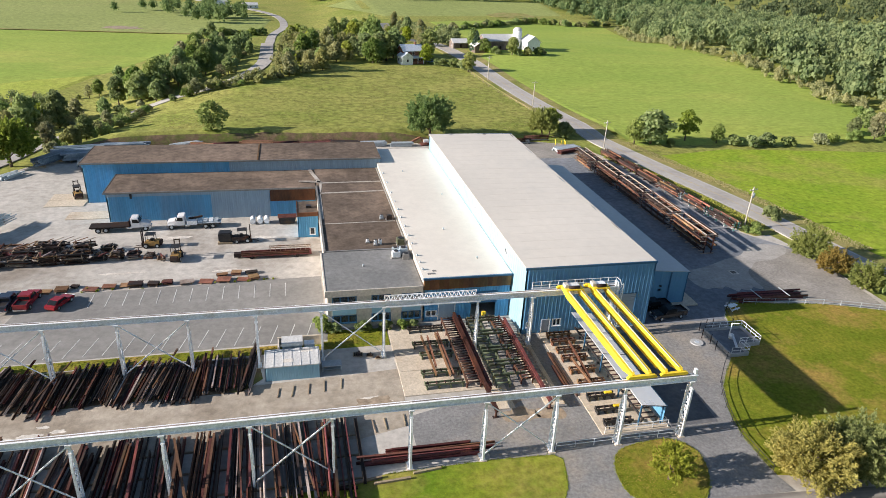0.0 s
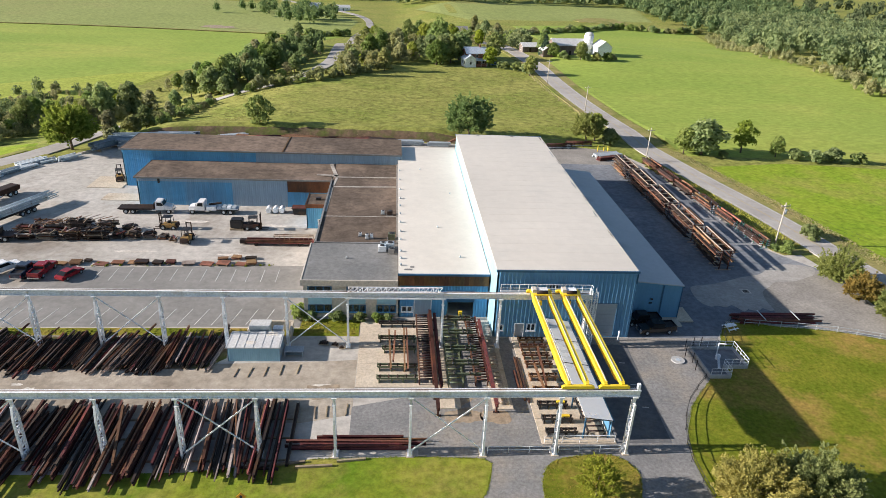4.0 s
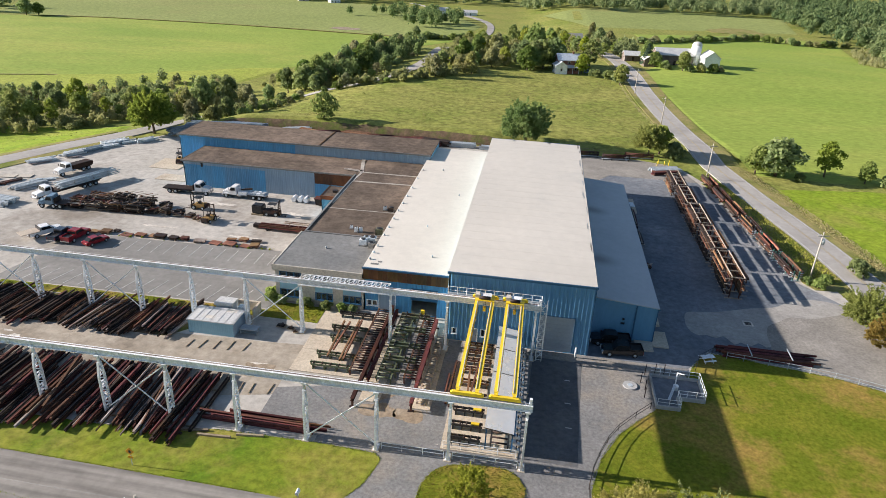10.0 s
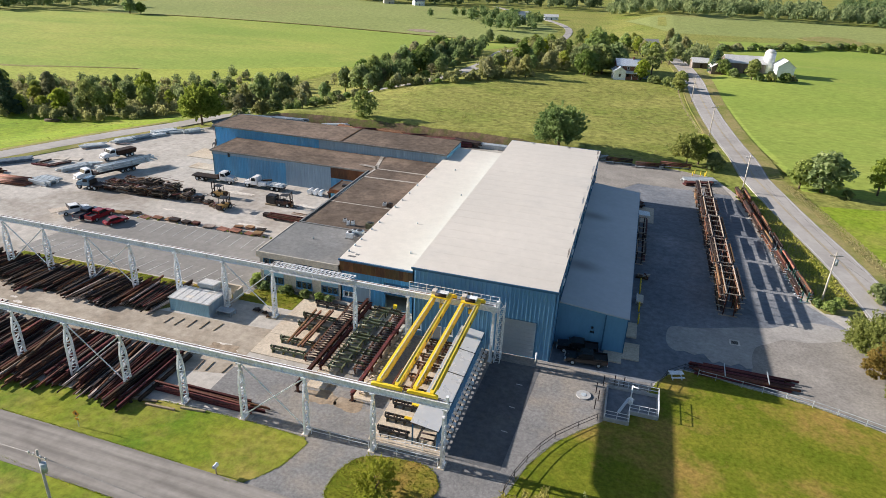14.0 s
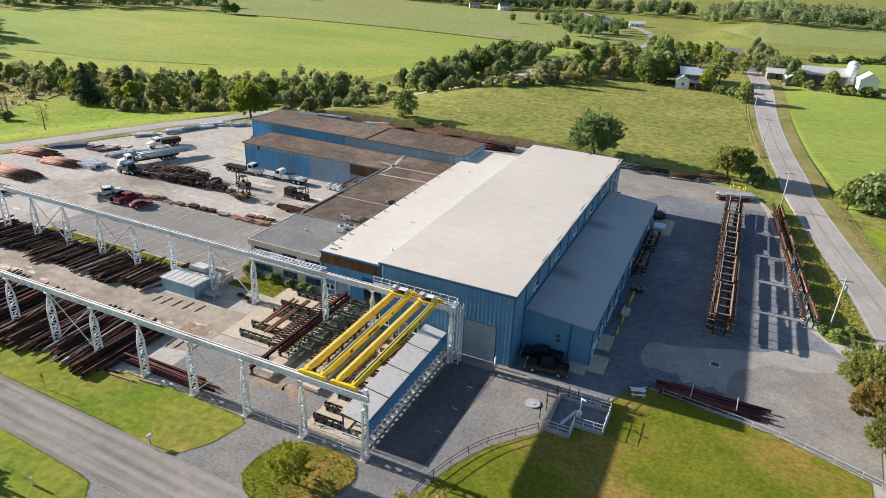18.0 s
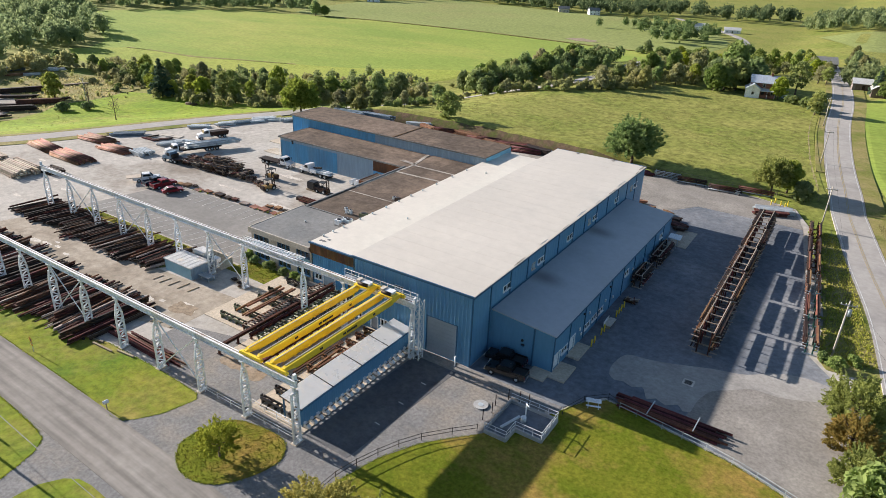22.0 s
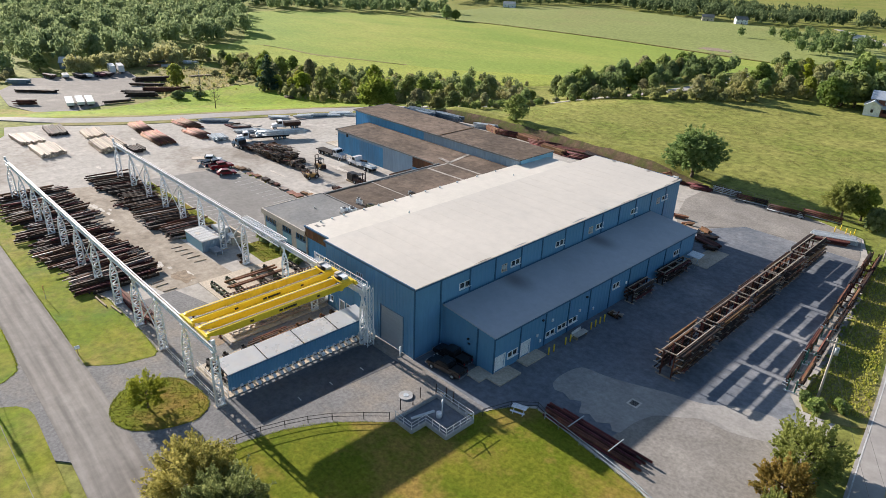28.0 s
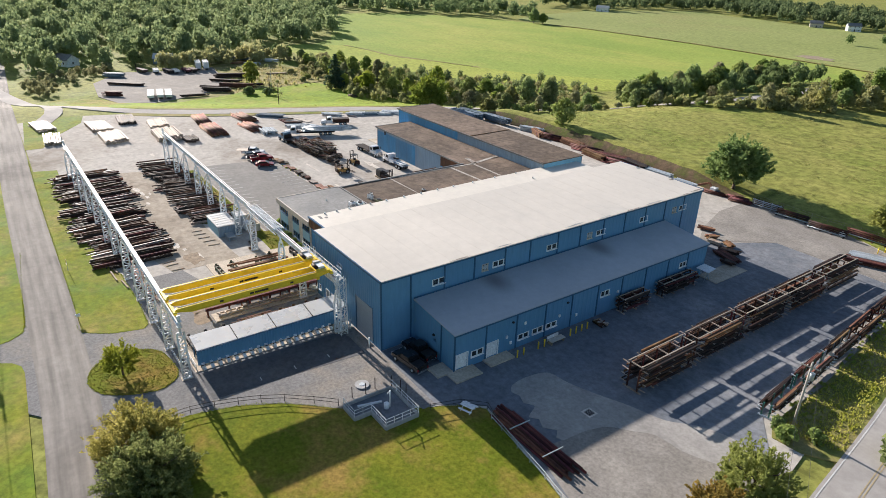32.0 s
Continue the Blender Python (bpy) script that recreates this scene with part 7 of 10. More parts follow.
def pipe_me(L, r):
    return mesh_of(rod(bmesh.new(), (-L / 2, 0, r), (L / 2, 0, r), r, n=9), "beam")


def stock(lengths, seed, sizes):
    g = random.Random(seed)
    out = []
    for L in lengths:
        k = g.random()
        h = g.choice(sizes)
        if k < 0.55:
            out.append((i_beam(L, h, h * 0.75), h, h * 0.75))
        elif k < 0.75:
            out.append((box_tube(L, h * 0.8, h * 0.8), h * 0.8, h * 0.8))
        elif k < 0.88:
            out.append((channel(L, h * 0.6, h * 1.0), h * 0.6, h))
        else:
            out.append((pipe_me(L, h * 0.45), h * 0.9, h * 0.9))
    return out


def in_material(me, m_):
    c = me.copy()
    c.materials.clear()
    c.materials.append(m_)
    return c


LONG = stock([9, 10, 11, 12, 12.5, 13, 13.5, 14, 11.5, 12.2, 10.5, 14.5], 3, (0.16, 0.2, 0.25, 0.3, 0.36))
SHORT = stock([6, 6.5, 7, 7.5, 8, 8.5, 9, 9.5, 7.2, 8.2], 5, (0.13, 0.16, 0.2, 0.25, 0.3))
PIECES = {}
for nm, src in (("long", LONG), ("short", SHORT)):
    PIECES[nm] = [(in_material(me, m_), h, w) for me, h, w in src for m_ in (M_RUST, M_DARK)]
PALE = {nm: [in_material(me, M_STEELP) for me, h, w in src] for nm, src in (("long", LONG), ("short", SHORT))}


def beam_at(me, x, y, z, rz, label, group):
    ob = solid("steel_beam", me, None, label, "steel beam", group, m=pose(x, y, z, 0, 0, rz))
    return ob


def field_of_beams(kind, x0, x1, yc, spread, skew, group, label, layers=(1, 2, 2, 3), dark=0.5):
    """Bundled members laid side by side across the lane in clusters that lie a little askew, on timber bearers."""
    g = random.Random(group)
    x, left, cy, ca = x0, 0.0, 0.0, 0.0
    while x < x1:
        if left <= 0:
            left, cy, ca = g.uniform(2.2, 5.0), g.uniform(-spread, spread), g.uniform(-5, 5)
        me, h, w = PIECES[kind][2 * g.randrange(len(PIECES[kind]) // 2) + (g.random() < dark)]
        n = g.choice(layers)
        jy, rz = cy + g.uniform(-0.7, 0.7) * spread, 90 + skew + ca + g.uniform(-1.0, 1.0)
        for k in range(n):
            me2 = me if g.random() < 0.6 else PIECES[kind][g.randrange(len(PIECES[kind]))][0]
            if g.random() < 0.09:
                me2 = g.choice(PALE[kind])
            beam_at(me2, x + g.uniform(-0.04, 0.04), yc + jy + g.uniform(-0.5, 0.5), 0.2 + k * (h + 0.06), rz + g.uniform(-0.4, 0.4), label, group)
        step = w + g.choice((0.05, 0.08, 0.12, 0.16, 0.2, 0.26, 0.45))
        x += step
        left -= step
        if left <= 0 and kind == "long":
            x += g.uniform(0.2, 0.9)
    for k in range(int((x1 - x0) / 6)):
        xx = x0 + 6 * k + g.uniform(0, 4)
        beam_at(PIECES[kind][2 * g.randrange(len(PIECES[kind]) // 2)][0], xx, yc + g.uniform(-1.5, 1.5), 1.15, 90 + skew + g.uniform(-16, 16), label, group)
    x = x0
    while x < x1:
        b = min(x + 5.5, x1)
        for dy in (-0.28, 0.02, 0.3):
            L = 12 if kind == "long" else 8
            solid("timber_bearer", bx(bmesh.new(), x, yc + dy * L - 0.09, 0, b - 0.2, yc + dy * L + 0.09, 0.2), M_WOOD, "weathered timber bearer under steel stock", "timber", "timber bearers")
        x = b


field_of_beams("long", -51.0, 5.6, 57.6, 1.3, 0, "front steel stock", "long rusted steel member laid in the front stock rows", dark=0.5)
field_of_beams("short", -50.5, -6.3, 75.2, 0.6, -6, "rear steel stock", "dark rusted steel member laid in the rear stock rows", dark=0.95)
# loose bundle along the front lane
g = random.Random(12)
for k in range(11):
    me, h, w = PIECES["long"][g.randrange(0, len(LONG)) * 2]
    beam_at(me, 13.2 + g.uniform(-1.6, 1.8), 55.9 + 0.36 * (k % 6) + g.uniform(-.06, .06), 0.06 + (k // 6) * 0.34, g.uniform(-1.6, 0.6), "rusted steel beam in a loose pile by the runway", "loose beams")
for x, y, L, a in ((-3.6, 70.6, 1.9, 84), (-1.8, 70.7, 2.2, 82), (0.2, 70.9, 2.2, 86), (2.2, 71.2, 2.3, 87), (4.4, 71.4, 2.2, 84), (7.6, 62.4, 2.4, 95), (9.0, 62.6, 2.1, 92), (11.4, 62.9, 2.2, 88)):
    solid("timber_bearer", bx(bmesh.new(), -L / 2, -0.06, 0, L / 2, 0.06, 0.09), M_WOOD, "loose timber bearer lying on the gravel", "timber", "loose timbers", m=pose(x, y, 0.04, 0, 0, a))
for x, y, L, a, m_ in ((5, 53.6, 5, 8, M_WOOD), (8.5, 53.2, 4, 3, M_WOOD), (2.5, 53.0, 4.5, -5, M_DARK), (12.5, 54.1, 3.2, 6, M_WOOD), (34.0, 69.3, 9.6, 89, M_RUST), (33.5, 68.2, 5.4, 90, M_RUST), (34.4, 69.0, 10, 90, M_DARK)):
    solid("loose_bar", bx(bmesh.new(), -L / 2, -0.13, 0, L / 2, 0.13, 0.24), m_, "loose bar lying on the ground", "bar", "loose bars", m=pose(x, y, 0.06, 0, 0, a))


def bundle(x, y, rz, L, n, layers, size, m_, label, group, round_=False, z=0.12, jitter=0.4, fan=0.5, gap=1.16):
    """A stack of alike members on bearers: each member a part."""
    t = thing("steel_bundle", x, y, hgt(x, y), label, "steel bundle", group, rz)
    g = random.Random(int(x * 7 + y * 13))
    me = pipe_me(L, size / 2) if round_ else box_tube(L, size * g.uniform(0.7, 1.1), size)
    me.materials.append(m_)
    for k in range(layers):
        for i in range(n - (k if round_ else 0)):
            ob = part("member", me, m_, t)
            ob.matrix_basis = pose(g.uniform(-jitter, jitter), (i - (n - 1) / 2 + (0.5 * k if round_ else 0)) * size * gap + g.uniform(-.08, .08) * size, z + k * size * (0.9 if round_ else 1.05), 0, 0, g.uniform(-fan, fan))
    for s in (-0.33, 0.33):
        part("bearer", bx(bmesh.new(), s * L - 0.08, -n * size * 0.52 * gap, 0, s * L + 0.08, n * size * 0.52 * gap, z), M_WOOD, t)
    return t


M_PALE = mat("pale primed steel", (0.38, 0.31, 0.23), (0.46, 0.38, 0.29), 0.6, scale=0.5, fine=4.0, c=(0.34, 0.24, 0.16), amount=0.4, tint=0.25)
for x, y, n, L, m_, rd, lay, lab in (
        (-103, 55.6, 5, 11, M_PALE, False, 2, "pale primed steel beams"), (-87, 56.2, 4, 11, M_PALE, False, 2, "pale primed steel beams"),
        (-95, 69.5, 6, 11, M_PALE, False, 2, "pale primed steel beams"), (-81, 70.6, 7, 11, M_PALE, False, 2, "pale primed steel beams"),
        (-91, 85.2, 6, 9, M_PALE, False, 2, "pale primed steel beams"), (-76, 84.0, 8, 11, M_PALE, False, 3, "pale primed steel beams with dark ends"),
        (-89, 98.0, 6, 12, M_ORANGE, True, 3, "orange-rusted steel pipes"), (-76, 97.4, 8, 13, M_ORANGE, True, 3, "orange-rusted steel pipes"),
        (-86, 110.4, 6, 11, M_ORANGE, True, 3, "orange-rusted steel pipes"), (-74.2, 108.4, 6, 11, M_ORANGE, True, 2, "orange-rusted steel pipes"),
        (-66.8, 110.6, 4, 5, M_GALV, False, 2, "galvanised steel tubes"), (-100, 78, 5, 10, M_DARK, False, 2, "dark steel beams by the road"),
        (-69, 88.6, 3, 5, M_DARK, False, 2, "short dark steel beams")):
    bundle(x, y, random.Random(int(x)).uniform(-7, 7), L, n + (6 if rd else 3), lay, 0.33 if rd else 0.46, m_, lab + " stacked in the yard", "yard stacks", rd, jitter=1.0, fan=0.9, gap=1.16 if rd else 1.34)
# galvanised stock along the back road and beside the tall shed
for x, y, rz, L, n, size, m_ in ((-77.4, 137.2, 50, 5.6, 5, 0.3, M_GALVB), (-76.6, 136.0, 56, 4.2, 3, 0.22, M_STEELP), (-74.0, 144.2, 62, 5.2, 4, 0.4, M_GALVB), (-72.0, 148.6, 66, 6.0, 4, 0.34, M_TARP), (-70.4, 152.2, 60, 5.0, 5, 0.3, M_GALVB), (-70.2, 156.2, 56, 6.6, 4, 0.42, M_GALVB), (-67.6, 157.4, 50, 4.2, 3, 0.5, M_GALV), (-63.6, 160.2, 60, 4.4, 4, 0.36, M_GALV), (-72.6, 141.8, 40, 2.6, 3, 0.24, M_STEELP), (-68.2, 120.8, 64, 6.5, 4, 0.34, M_GALV), (-68.0, 125.2, 30, 4.6, 3, 0.3, M_GALV), (-85.2, 118.7, 52, 8.4, 4, 0.4, M_TARP), (-87.8, 117.6, 50, 5.2, 3, 0.3, M_DARK), (-76.2, 119.9, 4, 5.2, 2, 0.4, M_RUST), (-73.6, 122.4, 60, 5.4, 2, 0.4, M_DARK), (-78.4, 121.4, 76, 4.0, 1, 0.4, M_DARK)):
    bundle(x, y, rz, L, n, 2 if n > 3 else 1, size, m_, "steel members laid out beside the back road", "galvanised stock", jitter=0.8, fan=2.0, gap=1.7)
for x, y, rz, w in ((-76.8, 125.6, 8, 3.2), (-73.4, 126.4, 12, 3.0)):
    solid("plywood_sheet", bx(bmesh.new(), -w / 2, -1.1, 0, w / 2, 1.1, 0.1), M_POLE, "pale flat panel lying on the yard gravel", "plywood", "pale panels", m=pose(x, y, 0.1, 0, 0, rz))
for x, y, rz, L in ((-58, 169.6, 60, 8), (-53.2, 177.2, 8, 11), (-52.2, 174.6, 10, 12), (-51.0, 171.8, 14, 9), (-43.4, 179.6, 4, 11), (-48.4, 167.4, 70, 7)):
    bundle(x, y, rz, L, 5, 4, 0.4, M_TARP, "blue-grey steel stack beside the tall shed", "galvanised stock", z=0.7, jitter=0.9, fan=1.5)
# rusted piles behind the sheds
for x, y, rz, L, n, m_, rd in ((-19, 181, 12, 9, 7, M_RUST, True), (-10, 181.4, -5, 8, 6, M_RUSTL, False), (-4, 180.8, 8, 9, 8, M_RUST, True), (5.6, 180.4, 14, 10, 8, M_RUST, False), (1.5, 178.2, -6, 8, 5, M_RUSTL, False), (10.5, 178.8, 10, 9, 6, M_RUST, True), (13.5, 180.8, -8, 8, 6, M_DARK, False), (-28.5, 182, 24, 7, 4, M_GALV, False), (-24, 180.4, -20, 6, 4, M_RUSTL, False)):
    bundle(x, y, rz, L, n, 4, 0.36, m_, "rusted steel stock piled below the earth bank" if m_ is not M_GALV else "pale steel members below the earth bank", "rear piles", rd, jitter=0.9)
bundle(19, 180.6, 2, 12, 3, 2, 0.6, M_GALV, "long galvanised steel boxes below the bank", "rear piles")
bundle(29.6, 180.2, 0, 6, 3, 2, 0.5, M_GALV, "galvanised steel boxes below the bank", "rear piles")
bundle(77, 173.6, 22, 8, 6, 2, 0.45, M_GALV, "galvanised posts beside the road", "roadside stock")
bundle(76.6, 171.2, 22, 7, 4, 2, 0.45, M_RUST, "rusted beams beside the road", "roadside stock")
bundle(78.4, 84.9, 0, 12.4, 8, 2, 0.32, M_RUST, "long rusted steel pipes stacked beside the lawn fence", "pipe pile", True, jitter=1.0, fan=0.9)
for x in (75.8, 81.4):
    solid("strap_bar", bar(bmesh.new(), (x, 83.3, 0.98), (x + 0.1, 86.4, 0.98), 0.12, 0.1), M_GALV, "pale retaining bar over the pipe pile", "bar", "pipe pile")
# bits at the rear of the lean-to
for x, y, rz, L, n, m_ in ((60.6, 150.6, -16, 5.2, 7, M_RUST), (59.6, 153.0, 22, 3.4, 5, M_DARK), (55.6, 154.6, 8, 2.6, 4, M_BEIGE), (53.4, 156.4, 60, 2.2, 4, M_ORANGE), (57.6, 156.0, -30, 2.4, 4, M_RUSTL), (62.4, 148.4, 6, 2.2, 4, M_DARK), (50.2, 159.4, 20, 3.0, 3, M_ORANGE)):
    bundle(x, y, rz, L, n, 2, 0.26, m_, "offcut steel pile behind the lean-to", "offcut piles", z=0.3, jitter=0.5)


# plates along the parking lot
def plate_stack(x, y, w, d, n, m_, z0=0.25):
    t = thing("plate_stack", x, y, 0.05, "rust-coloured steel plates stacked flat on timbers" if m_ is not M_DARK else "dark steel frames stacked by the parking lot", "plate stack", "plates by the parking lot", rnd.uniform(-11, 11))
    for k in range(n):
        j = rnd.uniform(-0.16, 0.16)
        part("plate", bx(bmesh.new(), -w / 2 + j, -d / 2 - j, z0 + k * 0.14, w / 2 + j, d / 2 - j, z0 + k * 0.14 + 0.06), m_ if rnd.random() < 0.7 else M_RUSTL, t)
    for s in (-0.35, 0.35):
        part("bearer", bx(bmesh.new(), s * w - 0.1, -d / 2, 0, s * w + 0.1, d / 2, z0), M_WOOD, t)


for x, y, w, d, n, m_ in ((-39.6, 102.0, 1.9, 1.3, 1, M_PALE), (-37.2, 102.2, 1.9, 1.5, 3, M_ORANGE), (-35.6, 103.2, 1.2, 0.8, 2, M_DARK), (-33.2, 102.3, 2.1, 1.5, 1, M_ORANGE), (-30.4, 102.5, 2.0, 1.3, 2, M_ORANGE), (-28.3, 103.0, 1.3, 1.5, 1, M_RUSTL), (-26.4, 102.5, 2.2, 1.4, 4, M_DARK), (-23.6, 102.4, 1.7, 1.2, 3, M_DARK), (-21.6, 102.7, 1.5, 1.0, 4, M_RUST), (-18.6, 102.6, 2.2, 1.4, 2, M_STEELP), (-15.4, 102.5, 2.2, 1.6, 1, M_ORANGE), (-12.6, 102.6, 2.2, 1.7, 2, M_ORANGE), (-9.8, 102.8, 1.7, 1.4, 1, M_ORANGE), (-7.9, 102.9, 1.6, 1.5, 3, M_ORANGE), (-13.2, 104.6, 1.8, 0.9, 2, M_DARK), (-10.8, 104.9, 1.6, 1.2, 3, M_RUSTL), (-8.4, 105.0, 1.9, 0.9, 2, M_DARK)):
    plate_stack(x, y, w, d, n, m_, 0.12 if n == 1 else 0.2)
# dark stock row in the middle of the yard
def stock_pile(x, y, w, d, h, m_, seed):
    """Fabricated members heaped crosswise and lengthwise, ends spilling out."""
    g = random.Random(seed)
    t = thing("steel_pile", x, y, 0.02, "dark fabricated steel pieces piled high on bearers", "steel pile", "middle yard piles", g.uniform(-6, 6))
    z = 0.2
    while z < h:
        th = g.uniform(0.12, 0.3)
        n = g.choice((3, 4, 5, 6))
        for k in range(n):
            if g.random() < 0.18:
                continue
            yy = -d / 2 + d * (k + 0.5) / n + g.uniform(-0.12, 0.12)
            L = w * g.uniform(0.55, 1.1)
            ww, hh = d / n * g.uniform(0.2, 0.42), th * g.uniform(0.45, 0.95)
            bm = bmesh.new()
            if g.random() < 0.5:
                bx(bm, -L / 2, -ww, 0, L / 2, ww, hh)
            else:
                bx(bm, -L / 2, -ww, 0, L / 2, ww, 0.04)
                bx(bm, -L / 2, -0.03, 0.04, L / 2, 0.03, hh - 0.04)
                bx(bm, -L / 2, -ww, hh - 0.04, L / 2, ww, hh)
            ob = part("member", bm, g.choice((m_, m_, m_, m_, M_DARK, M_DARK, M_RUSTL, M_STEELP, M_BLACK, M_TIMB)), t)
            ob.matrix_basis = pose(g.uniform(-0.1, 0.1) * w, yy, z, 0, 0, g.uniform(-2.2, 2.2))
        z += th
        for s in (-0.3, 0.3):
            part("spacer", bx(bmesh.new(), s * w - 0.06, -d / 2, z - 0.035, s * w + 0.06, d / 2, z + 0.06), M_WOOD if g.random() < .5 else M_DARK, t)
        z += 0.06
    for k in range(2):
        L = g.uniform(1.0, 2.2)
        ob = part("member", bx(bmesh.new(), -L / 2, -0.09, 0, L / 2, 0.09, 0.16), g.choice((M_STEELP, M_RUSTL, M_RUST, M_DARK)), t)
        ob.matrix_basis = pose(g.uniform(-0.4, 0.4) * w, g.uniform(-0.3, 0.3) * d, z, 0, 0, g.uniform(30, 120))


for k, (x, y, w, d, h, m_) in enumerate(((-50.2, 112.2, 3.2, 1.8, 1.3, M_DARK), (-46.6, 112.4, 4, 2.2, 1.6, M_DARK), (-42.2, 112.6, 4.2, 2.3, 1.7, M_DARK), (-37.8, 112.8, 4.2, 2.4, 1.9, M_DARK), (-34.2, 113.2, 2.6, 2.0, 1.1, M_BLACK), (-31.4, 113.4, 2.4, 2.2, 1.3, M_DARK), (-28.6, 113.6, 2.2, 1.8, 0.9, M_BLACK), (-26.0, 113.4, 2.0, 1.8, 0.7, M_DARK), (-24.0, 112.0, 1.6, 1.4, 0.5, M_RUSTL),
                                         (-51.6, 115.6, 4.4, 2.2, 1.2, M_RUST), (-47.0, 116.0, 4.2, 2.2, 1.3, M_RUST), (-42.4, 116.2, 4.8, 2.4, 2.0, M_DARK), (-37.6, 116.6, 4, 2.4, 1.9, M_DARK), (-33.4, 116.8, 2.6, 1.8, 0.8, M_BLACK), (-49.8, 119.2, 5.2, 2.0, 0.8, M_RUSTL), (-44.4, 119.4, 4.6, 2.0, 0.9, M_RUST))):
    stock_pile(x, y, w, d, h, m_, k + 50)
g = random.Random(31)
for k in range(9):
    x, L = -47.5 + 1.35 * k, g.uniform(2.4, 4.2)
    solid("loose_bar", bar(bmesh.new(), (-L / 2, 0, 0), (L / 2, 0, g.uniform(0.0, 0.35)), 0.12, 0.1), g.choice((M_BEIGE, M_STEELP, M_RUSTL)), "long bar lying across the steel piles", "bar", "bars on the piles", m=pose(x, 117.6, 2.05 if x > -44.6 else 1.6, 0, 0, g.uniform(35, 80)))
# ladder frames beside the wing
fr = thing("frame_trailer", -4.0, 111.5, 0.04, "low trailer loaded with beige ladder frames and red-brown beams", "trailer")
part("bed", bx(bmesh.new(), -6.2, -1.1, 0.55, 6.0, 1.1, 0.72), M_RUST, fr)
for y in (-0.9, -0.3, 0.5):
    part("beam", bx(bmesh.new(), -6.4, y - 0.14, 0.73, 5.6, y + 0.14, 1.0), M_RUST, fr)
for y in (0.3, 1.0):
    part("frame_rail", bar(bmesh.new(), (-1.5, y, 1.5), (6.0, y, 1.5), 0.14, 0.2), M_BEIGE, fr)
for k in range(9):
    part("frame_rung", bar(bmesh.new(), (-1.3 + 0.9 * k, 0.3, 1.45), (-1.3 + 0.9 * k, 1.0, 1.45), 0.1, 0.14), M_BEIGE, fr)
    part("frame_post", bar(bmesh.new(), (-1.3 + 0.9 * k, 0.35, 0.72), (-1.3 + 0.9 * k, 0.35, 1.5), 0.09, 0.09), M_BEIGE, fr)
for x in (-4.5, 3.5):
    for y in (-0.95, 0.95):
        part("wheel", rod(bmesh.new(), (x, y - 0.12, 0.38), (x, y + 0.12, 0.38), 0.38, n=14), M_TYRE, fr)
part("drawbar_box", bx(bmesh.new(), -7.6, -0.5, 0.2, -6.4, 0.5, 0.9), M_DARK, fr)
for x in (-9.0, -7.6, -6.3):
    tk = thing("white_tank", x, 127.3, 0.04, "white cylindrical tank on a cradle beside the shed", "tank", "white tanks")
    part("shell", rod(bmesh.new(), (0, -0.9, 0.75), (0, 0.9, 0.75), 0.55, n=18), M_WHITE, tk)
    part("cradle", bx(bmesh.new(), -0.45, -0.6, 0, 0.45, 0.6, 0.3), M_GALV, tk)
dr = thing("scrap_skip", -2.2, 126.5, 0.14, "dark rusty scrap skip beside the annex", "skip")
part("bin", prism(bmesh.new(), [(-1.5, 0.1), (1.3, 0.1), (1.7, 1.5), (-1.8, 1.5)], "y", -0.9, 0.9), M_DARK, dr)
part("rim", bx(bmesh.new(), -1.9, -1.0, 1.5, 1.8, 1.0, 1.6), M_RUST, dr)

# service hut with its equipment
hut = thing("service_hut", -1.8, 75.2, 0, "small pale-blue service hut with a whitish patched roof", "hut")
for a, b in (((-5.2, 73.3), (1.7, 73.3)), ((1.7, 73.3), (1.7, 77.1)), ((1.7, 77.1), (-5.2, 77.1)), ((-5.2, 77.1), (-5.2, 73.3))):
    part("wall", siding(a, b, 0, 2.15, (), 0.3, 0.03, 0.1), M_GREYB if a[0] == b[0] else M_BLUEP, hut, here=True)
part("roof", bx(bmesh.new(), -5.35, 73.15, 2.16, 1.85, 77.25, 2.3), M_TANROOF, hut, "whitish patched metal roof", here=True)
for k in range(7):
    part("roof_rib", bx(bmesh.new(), -5.3 + 1.15 * k, 73.15, 2.3, -5.24 + 1.15 * k, 77.2, 2.34), M_TANROOF, hut, here=True)
for x, y, w, d in ((-2.9, 74.0, 1.3, 0.8), (-0.6, 76.2, 1.6, 0.8)):
    part("roof_stain", bx(bmesh.new(), x, y, 2.3, x + w, y + d, 2.315), M_PATCH, hut, here=True)
part("leg", bx(bmesh.new(), -5.0, 73.5, -0.1, 1.5, 76.9, 0.02), M_CONC, hut, here=True)
ac = thing("air_unit", -1.7, 78.6, 0.05, "pale grey air-handling unit with a pitched lid", "air unit")
part("case", bx(bmesh.new(), -1.3, -0.9, 0, 1.3, 0.9, 2.4), M_GALV, ac)
part("lid", prism(bmesh.new(), [(-1.1, 2.4), (1.1, 2.4), (1.1, 2.7), (-1.1, 2.9)], "x", -1.4, 1.4), M_TANROOF, ac)
for k in range(5):
    part("louvre", bx(bmesh.new(), -1.1, -0.94, 0.5 + 0.3 * k, 1.1, -0.9, 0.7 + 0.3 * k), M_ROOFG, ac)
w2 = thing("white_cabinet", 0.6, 79.3, 0.05, "white equipment cabinet beside the hut", "cabinet")
part("case", bx(bmesh.new(), -0.7, -0.5, 0, 0.7, 0.5, 1.7), M_WHITE, w2)
part("door", bx(bmesh.new(), -0.6, -0.54, 0.15, 0.6, -0.5, 1.55), M_WHITE, w2)
